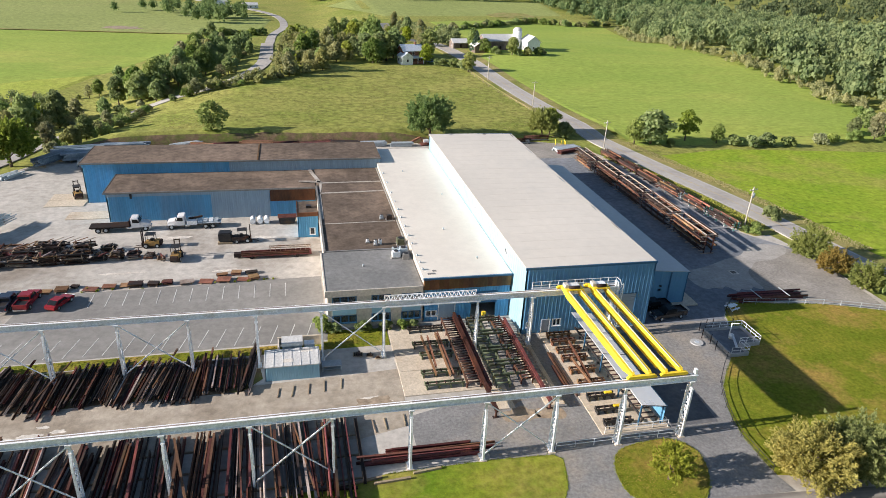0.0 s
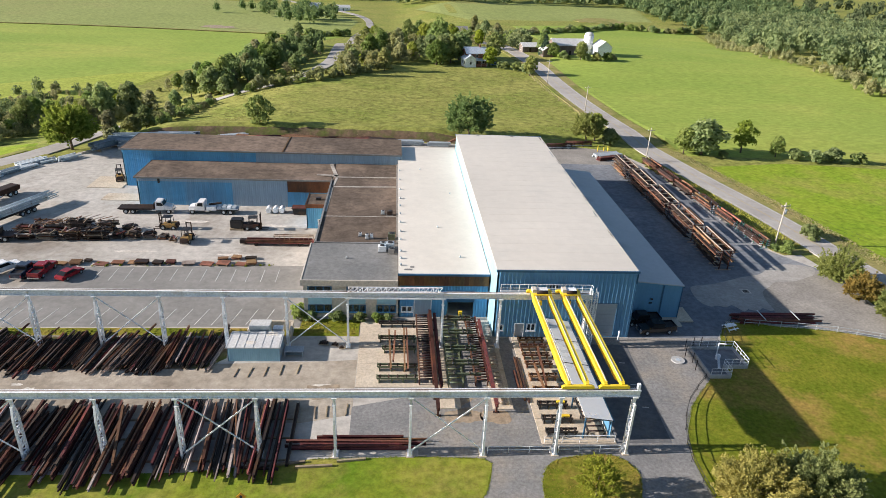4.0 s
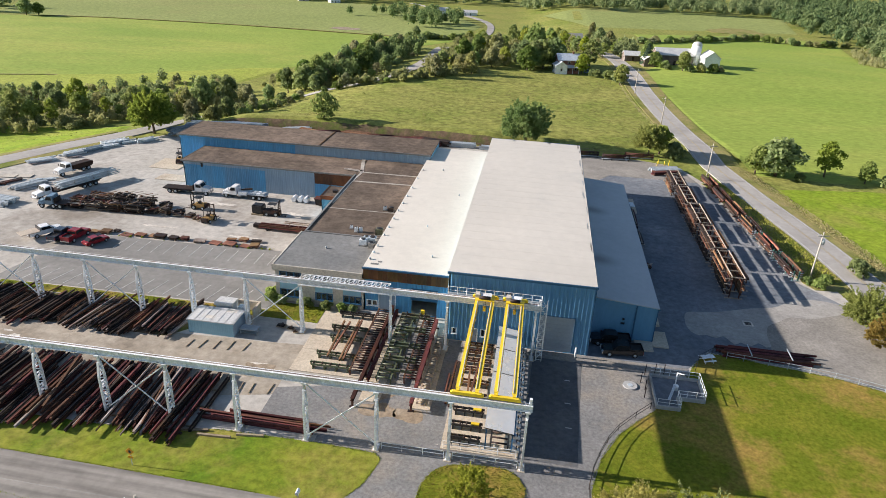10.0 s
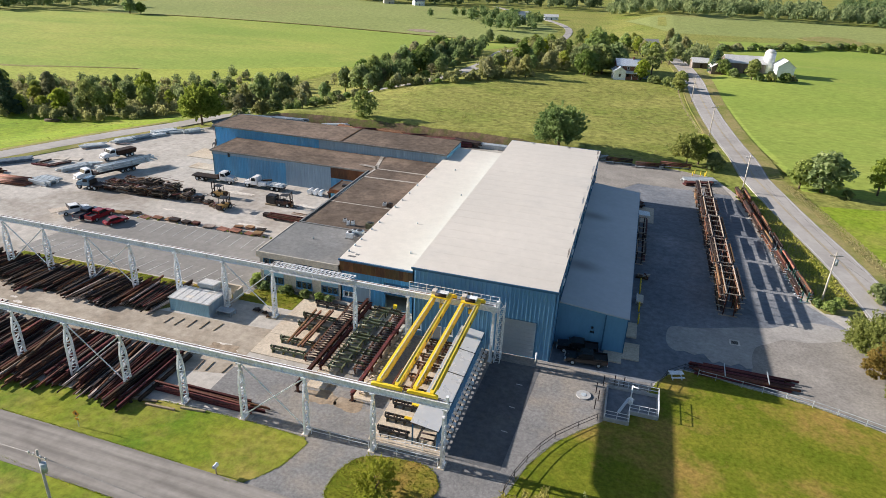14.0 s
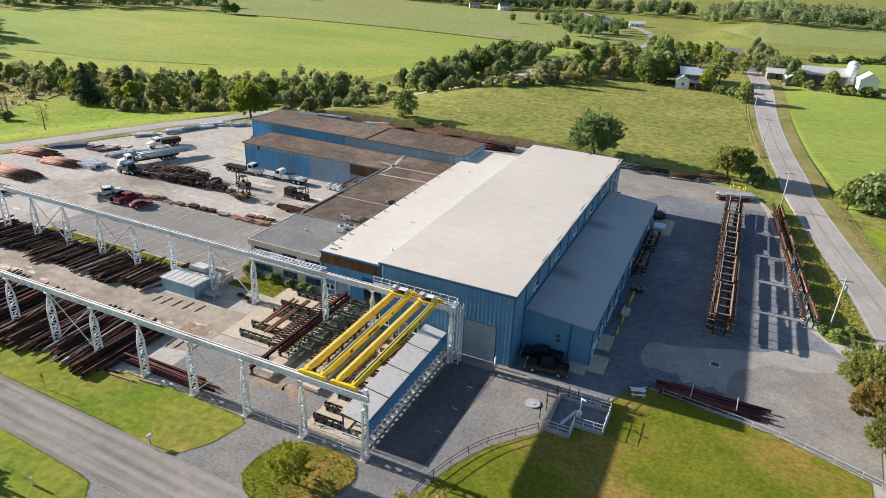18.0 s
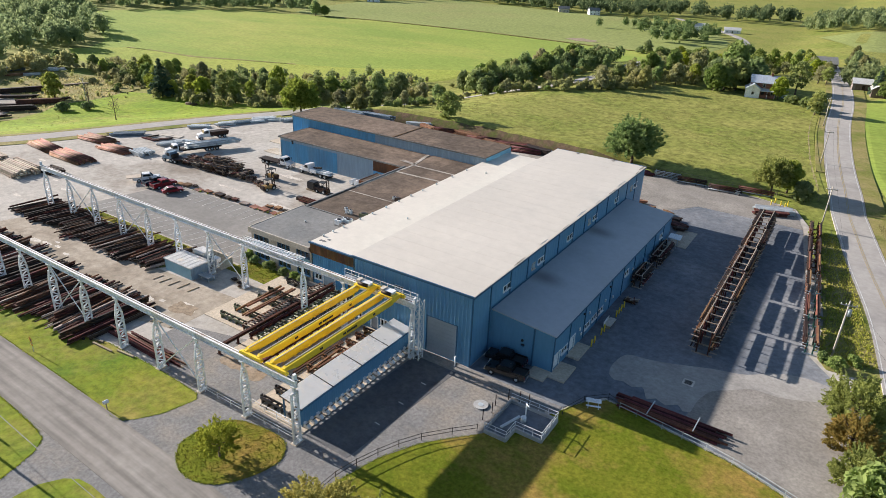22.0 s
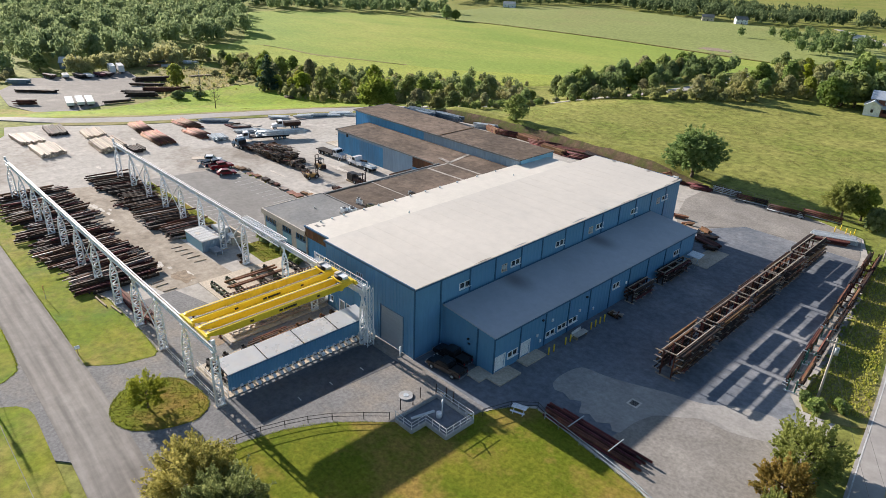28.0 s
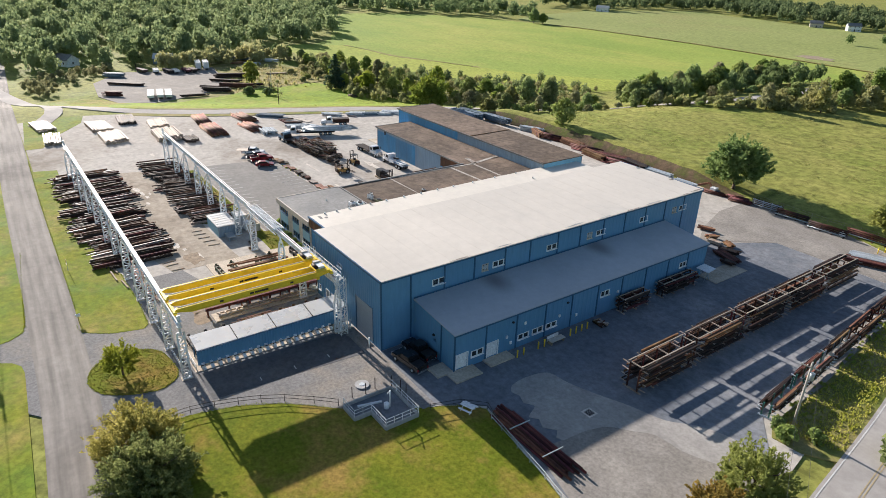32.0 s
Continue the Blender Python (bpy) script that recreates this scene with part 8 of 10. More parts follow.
sc = thing("screen_wall", -0.6, 81.2, 0.05, "cream block screen wall round the equipment", "wall")
for b in ((-3.1, -0.1, 0, 3.1, 0.1, 1.5), (-3.1, -2.2, 0, -2.9, -0.1, 1.5), (2.9, -2.6, 0, 3.1, -0.1, 1.5)):
    part("block_wall", bx(bmesh.new(), *b), M_CREAM, sc)
for b in ((-3.15, -0.15, 1.5, 3.15, 0.15, 1.58), (2.85, -2.65, 1.5, 3.15, -0.15, 1.58)):
    part("coping", bx(bmesh.new(), *b), M_CONC, sc)
bs = thing("steel_bench", 3.4, 75.0, 0.02, "low grey steel work bench beside the hut", "bench")
part("top", bx(bmesh.new(), -1.3, -0.7, 0.8, 1.3, 0.7, 0.88), M_GALV, bs)
for x in (-1.2, 1.2):
    for y in (-0.6, 0.6):
        part("leg", bx(bmesh.new(), x - 0.05, y - 0.05, 0, x + 0.05, y + 0.05, 0.8), M_GALV, bs)
part("shelf", bx(bmesh.new(), -1.2, -0.6, 0.25, 1.2, 0.6, 0.3), M_GALV, bs)
for x, y, s in ((7.2, 77.6, 1.0), (8.8, 77.2, 0.7), (9.8, 76.4, 0.5)):
    pl = thing("scrap_pallet", x, y, 0.03, "dark pallet of scrap fittings beside the runway", "pallet", "scrap pallets", rnd.uniform(-20, 20))
    part("deck", bx(bmesh.new(), -0.7 * s, -0.5 * s, 0.1, 0.7 * s, 0.5 * s, 0.16), M_WOOD, pl)
    part("runner", bx(bmesh.new(), -0.7 * s, -0.1, 0, 0.7 * s, 0.1, 0.1), M_WOOD, pl)
    for k in range(4):
        part("fitting", bx(bmesh.new(), -0.6 * s + 0.3 * s * k, -0.35 * s, 0.16, -0.36 * s + 0.3 * s * k, 0.3 * s, 0.3 + 0.12 * (k % 3)), M_DARK, pl)
for x, y, s in ((4.6, 84.3, 0.42), (8.6, 84.2, 0.5), (12.0, 84.0, 0.42), (14.6, 84.2, 0.4), (16.2, 84.0, 0.36), (2.9, 86.0, 0.6), (3.0, 84.6, 0.5)):
    tree("bush", x, y, s, s * 0.9, "against the office wall", "office shrubs")


# ---- handling conveyors in front of the shop ----
def skid(x0, x1, y, z, m_, label):
    s = thing("conveyor_skid", (x0 + x1) / 2, y, 0.14, label, "conveyor skid", "conveyor skids")
    L = (x1 - x0) / 2
    for d in (-0.3, 0.3):
        part("side_rail", bx(bmesh.new(), -L, d - 0.07, z - 0.4, L, d + 0.07, z - 0.14), m_, s)
    for k in range(4):
        x = -L + 0.25 + (2 * L - 0.5) * k / 3
        part("leg", bx(bmesh.new(), x - 0.08, -0.36, 0, x + 0.08, 0.36, z - 0.4), m_, s)
    for k in range(5):
        x = -L + 0.35 + (2 * L - 0.7) * k / 4
        part("roller", rod(bmesh.new(), (x, -0.32, z - 0.16), (x, 0.32, z - 0.16), 0.1, n=8), M_DARK, s)
    part("stop", bx(bmesh.new(), -L - 0.1, -0.2, z - 0.4, -L, 0.2, z + 0.1), m_, s)
    return s


for y in (68.5, 71.1, 75.4, 78.1, 82.2):
    skid(15.0 if y != 75.4 else 15.6, 20.3, y, 1.0, M_GREEN if y < 79 else M_BLACK, "dark green roller skid on the concrete pad")
for k, y in enumerate((57.9, 60.3, 63.0, 66.0, 68.9, 71.8, 73.9, 76.0, 77.8)):
    skid(35.2, 39.0, y, 1.0, M_RUSTL if k > 2 else M_BLACK, "dark brown roller skid on the concrete pad")
    if k in (1, 2):
        solid("yellow_block", bx(bmesh.new(), 37.6, y - 0.2, 0.98, 38.6, y + 0.2, 1.16), M_YEL, "yellow painted stop block on a skid", "block", "yellow blocks")
for x, y, L, rz in ((16.6, 74.6, 9.6, 92), (17.2, 75.4, 7.6, 88), (18.6, 74.6, 10.5, 90), (19.0, 74.8, 10.5, 90.5), (37.2, 70.5, 9, 86), (36.4, 68, 6, 93)):
    solid("steel_beam", i_beam(L, 0.3, 0.24), M_RUSTL, "red-brown beam lying across the conveyor skids", "steel beam", "beams on skids", m=pose(x, y, 1.1, 0, 0, rz))


def long_rail(x, y0, y1, z, label):
    r = thing("transfer_rail", x, (y0 + y1) / 2, 0.05, label, "conveyor rail", "transfer rails")
    L = (y1 - y0) / 2
    bm = bmesh.new()
    for a, b, w in ((z - 0.04, z, 0.22), (z - 0.46, z - 0.42, 0.22), (z - 0.42, z - 0.04, 0.03)):
        bx(bm, -w, -L, a, w, L, b)
    part("beam", bm, M_RUST, r, "rust-brown I-beam")
    n = int(2 * L / 3)
    for k in range(n + 1):
        y = -L + 0.3 + (2 * L - 0.6) * k / n
        part("leg", bx(bmesh.new(), -0.12, y - 0.12, 0, 0.12, y + 0.12, z - 0.46), M_RUST, r)
        part("foot", bx(bmesh.new(), -0.4, y - 0.2, 0, 0.4, y + 0.2, 0.06), M_DARK, r)


long_rail(22.6, 61.4, 85.0, 1.45, "long rust-brown transfer rail running into the shop")
long_rail(29.9, 62.0, 82.4, 1.45, "long rust-brown transfer rail beside the green table")
long_rail(23.3, 66.5, 84.6, 1.1, "lower rust-brown transfer rail")


def roller_table(x0, x1, y0, y1, z, gap, m_, label, beam_m):
    t = thing("roller_table", (x0 + x1) / 2, (y0 + y1) / 2, 0.05, label, "roller table", "roller tables")
    W, L = (x1 - x0) / 2, (y1 - y0) / 2
    for x in (-W, W):
        part("side_beam", bx(bmesh.new(), x - 0.1, -L, z - 0.3, x + 0.1, L, z - 0.05), beam_m, t)
        for k in range(int(2 * L / 3.2) + 1):
            y = -L + 0.3 + k * 3.2
            part("leg", bx(bmesh.new(), x - 0.08, y - 0.08, 0, x + 0.08, y + 0.08, z - 0.3), beam_m, t)
    k = 0
    while -L + 0.3 + k * gap < L:
        y = -L + 0.3 + k * gap
        part("roller", rod(bmesh.new(), (-W + 0.1, y, z - 0.12), (W - 0.1, y, z - 0.12), 0.11, n=7), m_, t)
        k += 1


roller_table(20.5, 22.3, 67.6, 84.4, 1.1, 0.6, M_DARK, "brown roller table leading into the shop", M_RUST)
roller_table(27.9, 29.5, 67.4, 83.8, 1.1, 0.6, M_DARK, "brown roller table beside the green one", M_RUST)
roller_table(24.3, 26.2, 67.0, 84.0, 0.95, 1.0, M_GREEN, "green roller table under the crane", M_GREEN)
roller_table(30.4, 31.4, 63.5, 80.0, 0.6, 0.9, M_BEIGE, "low beige roller bed beside the hall", M_BEIGE)
for y in (83.4, 82.6, 79.6, 78.8, 75.3, 74.5, 71.8, 71.0, 68.7):
    cb = thing("cross_transfer", 26.3, y, 0.1, "green cross-transfer beam over the roller tables", "conveyor beam", "cross transfers")
    part("beam", bx(bmesh.new(), -2.0, -0.13, 0.95, 2.4, 0.13, 1.25), M_GREEN, cb)
    for x in (-1.9, 0.2, 2.3):
        part("leg", bx(bmesh.new(), x - 0.07, -0.1, -0.05, x + 0.07, 0.1, 0.95), M_GREEN, cb)
    for x in (-1.2, 0.9, 1.6):
        part("cylinder", rod(bmesh.new(), (x, -0.3, 1.3), (x, 0.3, 1.3), 0.1, n=8), M_BLACK, cb)
yb = thing("control_box", 27.3, 84.6, 0.05, "small yellow control box by the shop door", "control box")
part("case", bx(bmesh.new(), -0.28, -0.2, 0.7, 0.28, 0.2, 1.4), M_YEL, yb)
part("post", bx(bmesh.new(), -0.08, -0.08, 0, 0.08, 0.08, 0.7), M_BLACK, yb)

# canopy over the outfeed
cn = thing("outfeed_canopy", 41.2, 68.2, 0.14, "low canopy of four pale metal sheets over a roller line", "canopy")
for k in range(4):
    y0 = 57.0 + 5.58 * k
    part("roof_sheet", prism(bmesh.new(), [(39.4, 3.35), (42.75, 2.85), (42.75, 2.95), (39.4, 3.45)], "y", y0, y0 + 5.575), M_ROOFC, cn, "pale blue-grey roof sheet" if k == 0 else "", here=True)
    part("seam", prism(bmesh.new(), [(39.36, 3.44), (42.8, 2.93), (42.8, 2.97), (39.36, 3.48)], "y", y0 - 0.09, y0 + 0.05), M_BLACK, cn, "dark seam strip", here=True)
    for x, z in ((39.6, 3.3), (42.6, 2.86)):
        part("post", bx(bmesh.new(), x - 0.08, y0 + 0.3, 0.1, x + 0.08, y0 + 0.46, z), M_TRIMB, cn, here=True)
    part("side_sheet", siding((42.7, y0), (42.7, y0 + 5.575), 0.55, 2.8, (), 0.4, 0.03, 0.06), M_BLUE, cn, "blue side sheet", here=True)
part("gutter", bx(bmesh.new(), 42.76, 57.0, 2.78, 42.92, 79.2, 2.9), M_TRIMB, cn, here=True)
roller_table(40.2, 42.2, 57.4, 79.0, 1.0, 0.9, M_DARK, "dark roller line under the canopy", M_BLACK)
for k in range(20):
    y = 57.6 + 1.1 * k
    ft = part("roller_foot", prism(bmesh.new(), [(42.65, 0.14), (43.55, 0.14), (43.55, 0.39), (42.65, 0.89)], "y", y - 0.2, y + 0.2), M_WHITE, cn, "white angled roller foot", here=True)
    part("pin", rod(bmesh.new(), (43.2, y - 0.3, 0.74), (43.2, y + 0.3, 0.74), 0.06, n=6), M_DARK, ft, here=True)
hr = thing("pad_guard_rail", 39, 56.6, 0.14, "low white pipe guard rail at the pad's end", "rail")
for z in (0.5, 1.0):
    part("rail", rod(bmesh.new(), (-4.2, 0, z), (4.2, 0, z), 0.04, n=6), M_WHITE, hr)
for k in range(5):
    part("post", rod(bmesh.new(), (-4.2 + 2.1 * k, 0, 0), (-4.2 + 2.1 * k, 0, 1.0), 0.04, n=6), M_WHITE, hr)
gr = thing("runway_guard_rail", 35.6, R1Y, 0, "low white pipe rail between the front runway columns", "rail")
for a, b in ((27.9, 35.1), (36.1, 43.4)):
    for z in (0.55, 1.0):
        part("rail", rod(bmesh.new(), (a, R1Y - 0.1, z), (b, R1Y - 0.1, z), 0.04, n=6), M_WHITE, gr, here=True)
    for k in range(4):
        x = a + (b - a) * k / 3
        part("post", rod(bmesh.new(), (x, R1Y - 0.1, 0), (x, R1Y - 0.1, 1.0), 0.04, n=6), M_WHITE, gr, here=True)
sw = thing("saw_horse", 36.2, 57.6, 0.14, "dark folded steel trestle on the pad", "trestle")
for s in (-0.5, 0.5):
    part("leg", bar(bmesh.new(), (s, -0.5, 0), (s, 0.1, 0.9), 0.1, 0.1), M_BLACK, sw)
    part("leg", bar(bmesh.new(), (s, 0.6, 0), (s, 0.0, 0.9), 0.1, 0.1), M_BLACK, sw)
part("top", bar(bmesh.new(), (-0.8, 0.05, 0.95), (0.8, 0.05, 0.95), 0.14, 0.14), M_BLACK, sw)


# ---- cantilever racks on the east side ----
def canti_rack(x, y, L, H, W, label, frame_m, stock_m, group, rz=0.0, levels=4, topframe=True, full=0.9, seed=1, leg_m=None):
    g = random.Random(seed)
    r = thing("cantilever_rack", x, y, 0.05, label, "storage rack", group, rz)
    n = max(2, int(L / 2.4) + 1)
    for k in range(n):
        yy = -L / 2 + 0.2 + (L - 0.4) * k / (n - 1)
        for s in (-1, 1):
            part("upright", bx(bmesh.new(), s * W * 0.28 - 0.09, yy - 0.09, 0, s * W * 0.28 + 0.09, yy + 0.09, H), leg_m or frame_m, r)
        part("base", bx(bmesh.new(), -W / 2, yy - 0.1, 0, W / 2, yy + 0.1, 0.18), frame_m, r)
        for lv in range(levels):
            z = 0.7 + (H - 1.1) * lv / max(1, levels - 1)
            for s in (-1, 1):
                part("arm", bar(bmesh.new(), (s * W * 0.28, yy, z), (s * W * 0.70, yy, z + 0.08), 0.1, 0.12), frame_m, r)
        if topframe:
            part("top_cross", bar(bmesh.new(), (-W * 0.42, yy, H), (W * 0.42, yy, H), 0.12, 0.14), frame_m, r)
    if topframe:
        for s in (-1, 1):
            part("top_rail", bar(bmesh.new(), (s * W * 0.35, -L / 2, H + 0.12), (s * W * 0.35, L / 2, H + 0.12), 0.12, 0.14), frame_m, r)
    for lv in range(levels):
        z = 0.72 + (H - 1.1) * lv / max(1, levels - 1) + 0.1
        for s in (-1, 1):
            for q in range(4):
                if g.random() < full:
                    w = L * g.uniform(0.6, 1.04)
                    o = g.uniform(-0.5, 0.5) * (L - w)
                    xx = s * W * (0.33 + 0.085 * q)
                    hh = g.uniform(0.14, 0.42)
                    me = bx(bmesh.new(), xx - 0.1, o - w / 2, z, xx + 0.09, o + w / 2, z + hh) if g.random() < 0.6 else rod(bmesh.new(), (xx, o - w / 2, z + 0.1), (xx, o + w / 2, z + 0.1), 0.1, n=7)
                    part("stored_bar", me, stock_m if g.random() < 0.3 else M_DARK, r)
    return r


for k in range(5):
    y = 108.2 + 12.3 * k
    canti_rack(77.9 - 0.02 * (y - 108), y, 11.4, 4.0 if k < 3 else 3.7, 2.9, "double-sided beige cantilever rack loaded with rusted steel bars", M_BEIGE, M_RUSTL, "east racks", 0.2, 4, True, 0.95, k + 1, M_RUST)
for k in range(6):
    y = 116.6 + 9.4 * k
    canti_rack(90.6 - 0.09 * (y - 116), y, 8.8, 2.0, 1.7, "low cantilever rack carrying orange-rusted bars by the road", M_WHITE if k < 2 else M_GALV if k < 3 else M_RUST, M_ORANGE if k % 2 else M_RUSTL, "roadside racks", 5.2, 3, False, 0.95, k + 30, M_TEAL if k < 2 else None)
for y, L in ((120.2, 6.2), (131.4, 9.0)):
    canti_rack(63.4, y, L, 2.5, 1.7, "small dark rack of rusted bars against the lean-to wall", M_BEIGE, M_RUST, "wall racks", 0, 3, True, 0.95, int(y), M_DARK)
for x, y, rz, L, m_ in ((50, 182.6, 4, 6, M_GALV), (56.4, 181.6, 6, 6.4, M_DARK), (64.6, 180.6, 5, 7, M_DARK), (71.2, 183.6, 2, 7.4, M_RUST)):
    r = thing("pipe_rack", x, y, hgt(x, y) + 0.05, "low open steel rack of pipes along the pasture fence", "pipe rack", "fence-side racks", rz)
    for k in range(4):
        xx = -L / 2 + L * k / 3
        part("upright", bx(bmesh.new(), xx - 0.08, -0.1, 0, xx + 0.08, 0.1, 1.7), m_, r)
        part("foot", bx(bmesh.new(), xx - 0.1, -0.7, 0, xx + 0.1, 0.7, 0.12), m_, r)
    for k, z in enumerate((0.35, 0.75, 1.15, 1.5)):
        part("pipe", rod(bmesh.new(), (-L / 2 - 0.4, -0.25 + 0.1 * (k % 2), z), (L / 2 + 0.4, -0.2, z), 0.11, n=7), m_ if k else M_GALV, r)
        part("pipe", rod(bmesh.new(), (-L / 2 - 0.2, 0.25, z), (L / 2 + 0.5, 0.2, z), 0.1, n=7), M_RUST, r)
for x, y in ((44.5, 181.2), (42.6, 182.4), (37.5, 181.0)):
    bundle(x, y, 12, 5, 4, 2, 0.36, M_RUST, "rusted pipe pile by the pasture", "rear piles", True)
sp = thing("cable_spool", 67.6, 181.2, 0.1, "white cable spool lying beside the racks", "spool")
part("drum", rod(bmesh.new(), (0, -0.35, 0.6), (0, 0.35, 0.6), 0.3, n=12), M_WOOD, sp)
for s in (-0.4, 0.4):
    part("flange", rod(bmesh.new(), (0, s - 0.05, 0.6), (0, s + 0.05, 0.6), 0.6, n=16), M_WHITE, sp)
for x, y in ((75.6, 178.6), (76.2, 180.4), (77.6, 179.2), (78.6, 178.4), (79.0, 180.0)):
    solid("yellow_post", rod(bmesh.new(), (x, y, 0), (x, y, 1.3), 0.1, n=10), M_YEL, "yellow steel post beside the road fence", "post", "yellow posts")
hx = thing("excavator_arm", 33.8, 181.6, 0.02, "pinkish red and white folded machine frame behind the hall", "machine")
part("frame", bar(bmesh.new(), (-2, 0, 0.4), (1.5, 0.4, 2.0), 0.4, 0.5), M_ORANGE, hx)
part("frame", bar(bmesh.new(), (1.5, 0.4, 2.0), (2.6, 0.2, 0.3), 0.35, 0.4), M_ORANGE, hx)
part("cab_panel", bx(bmesh.new(), 2.4, -0.7, 0, 3.8, 0.7, 1.4), M_WHITE, hx)
part("drum", rod(bmesh.new(), (4.2, -0.5, 0.5), (4.2, 0.5, 0.5), 0.5, n=12), M_CAR_DARK, hx)
wb = thing("loading_table", 63.6, 138.9, 0.05, "white-topped folding loading table on steel legs", "table")
part("top", bar(bmesh.new(), (-1.0, 0, 2.3), (1.3, 0.2, 2.2), 2.6, 0.12), M_WHITE, wb)
for x in (-0.6, 0.7):
    part("leg", bar(bmesh.new(), (x, -0.9, 0), (x, 0.7, 2.2), 0.08, 0.08), M_GALV, wb)
    part("leg", bar(bmesh.new(), (x, 0.9, 0), (x, -0.7, 2.2), 0.08, 0.08), M_GALV, wb)

# bollards and small things along the lean-to
for y in (94.9, 96.1, 98.9, 100.1, 105.4, 106.6, 107.8, 109.0):
    solid("bollard", rod(bmesh.new(), (64.0, y, 0), (64.0, y, 1.25), 0.11, n=12), M_YEL, "yellow steel bollard along the lean-to", "bollard", "bollards")
for x, y in ((44.6, 79.2), (50.5, 79.1)):
    solid("bollard", rod(bmesh.new(), (x, y - 0.4, 0), (x, y - 0.4, 1.7), 0.12, n=12), M_WHITE, "white steel bollard beside the shop door", "bollard", "door bollards")
pb = thing("parts_bench", 64.1, 102.4, 0.05, "low pale bench with loose white panels", "bench", "", 90)
part("top", bx(bmesh.new(), -1.4, -0.5, 0.55, 1.4, 0.5, 0.65), M_CREAM, pb)
for x in (-1.2, 1.2):
    part("leg", bx(bmesh.new(), x - 0.1, -0.4, 0, x + 0.1, 0.4, 0.55), M_WOOD, pb)
part("panel", bar(bmesh.new(), (-1.3, 0.6, 0.6), (0.9, 0.6, 0.75), 0.1, 0.8), M_WHITE, pb)
stock_pile(64.2, 111.6, 2.2, 1.4, 0.6, M_DARK, 91)

# picnic table, manhole, drain
pt = thing("picnic_table", 69.4, 82.0, 0.06, "white picnic table on the lawn edge", "picnic table", "", 20)
part("top", bx(bmesh.new(), -0.95, -0.4, 0.72, 0.95, 0.4, 0.78), M_WHITE, pt)
for s in (-0.75, 0.75):
    part("bench", bx(bmesh.new(), -0.95, s - 0.15, 0.42, 0.95, s + 0.15, 0.47), M_WHITE, pt)
for x in (-0.65, 0.65):
    part("leg", bar(bmesh.new(), (x, -0.75, 0), (x, 0.35, 0.74), 0.08, 0.1), M_WHITE, pt)
    part("leg", bar(bmesh.new(), (x, 0.75, 0), (x, -0.35, 0.74), 0.08, 0.1), M_WHITE, pt)
mh = thing("manhole", 57.7, 73.5, 0.04, "round pale concrete manhole with a cast cover", "manhole")
part("ring", rod(bmesh.new(), (0, 0, 0), (0, 0, 0.16), 0.95, n=28), M_CONCG, mh)
part("cover", rod(bmesh.new(), (0, 0, 0.16), (0, 0, 0.2), 0.36, n=20), M_GALV, mh)
dg = thing("drain", 78.2, 94.4, 0.06, "square storm drain with a pale concrete rim", "drain")
for b in ((-0.75, -0.75, 0, -0.5, 0.75, 0.06), (0.5, -0.75, 0, 0.75, 0.75, 0.06), (-0.5, -0.75, 0, 0.5, -0.5, 0.06), (-0.5, 0.5, 0, 0.5, 0.75, 0.06)):
    part("rim", bx(bmesh.new(), *b), M_PATCH, dg)
for k in range(6):
    part("grate_bar", bx(bmesh.new(), -0.5, -0.46 + 0.17 * k, 0.01, 0.5, -0.39 + 0.17 * k, 0.045), M_DARK, dg)
# Flat black plate: the dark of the drain's hole is put into its colour.
part("sump", bx(bmesh.new(), -0.5, -0.5, -0.02, 0.5, 0.5, 0.008), M_BLACK, dg)

# pump pit with railings
pit = thing("pump_pit", 63.6, 72.6, 0.0, "grey concrete pump pit with white railings beside the lawn", "pump pit")
ring = [(60.6, 69.3), (63.5, 69.3), (63.5, 71.6), (67.0, 71.6), (67.0, 76.2), (60.6, 76.2)]
part("floor", bx(bmesh.new(), 60.7, 71.7, 0, 66.9, 76.1, 0.2), M_ASPHALT2, pit, here=True)
part("floor", bx(bmesh.new(), 60.7, 69.4, 0, 63.4, 71.7, 0.2), M_ASPHALT2, pit, here=True)
for i, (a, b) in enumerate(zip(ring, ring[1:] + ring[:1])):
    part("wall", bar(bmesh.new(), (*a, 0.3), (*b, 0.3), 0.22, 0.62), M_CONCG, pit, here=True)
    if i != 5:
        for z in (1.1, 1.6):
            part("rail", rod(bmesh.new(), (*a, z), (*b, z), 0.035, n=6), M_WHITE, pit, here=True)
        n = max(2, int((Vector(b) - Vector(a)).length / 1.1))
        for k in range(n):
            q = Vector(a).lerp(Vector(b), k / n)
            part("post", rod(bmesh.new(), (*q, 0.6), (*q, 1.62), 0.035, n=6), M_WHITE, pit, here=True)
part("chute", bar(bmesh.new(), (62.2, 70.4, 0.9), (63.3, 73.2, 1.2), 0.32, 0.16), M_GALV, pit, "pale inclined chute", here=True)
part("davit", rod(bmesh.new(), (63.6, 74.2, 0.2), (63.6, 74.2, 2.6), 0.09, n=8), M_WHITE, pit, here=True)
part("davit_arm", rod(bmesh.new(), (63.6, 74.2, 2.5), (64.3, 73.4, 2.9), 0.07, n=8), M_WHITE, pit, here=True)
part("pump", rod(bmesh.new(), (63.6, 73.7, 0.2), (63.6, 73.7, 0.9), 0.35, n=12), M_WHITE, pit, here=True)
for x, y in ((59.3, 71.2), (59.6, 73.0), (59.2, 74.6), (60.0, 76.6), (61.4, 77.1), (62.6, 77.2)):
    solid("steel_post", rod(bmesh.new(), (x, y, 0), (x, y, 1.7), 0.06, n=8), M_DARK, "thin dark steel guard post by the pump pit", "post", "pit guard posts")


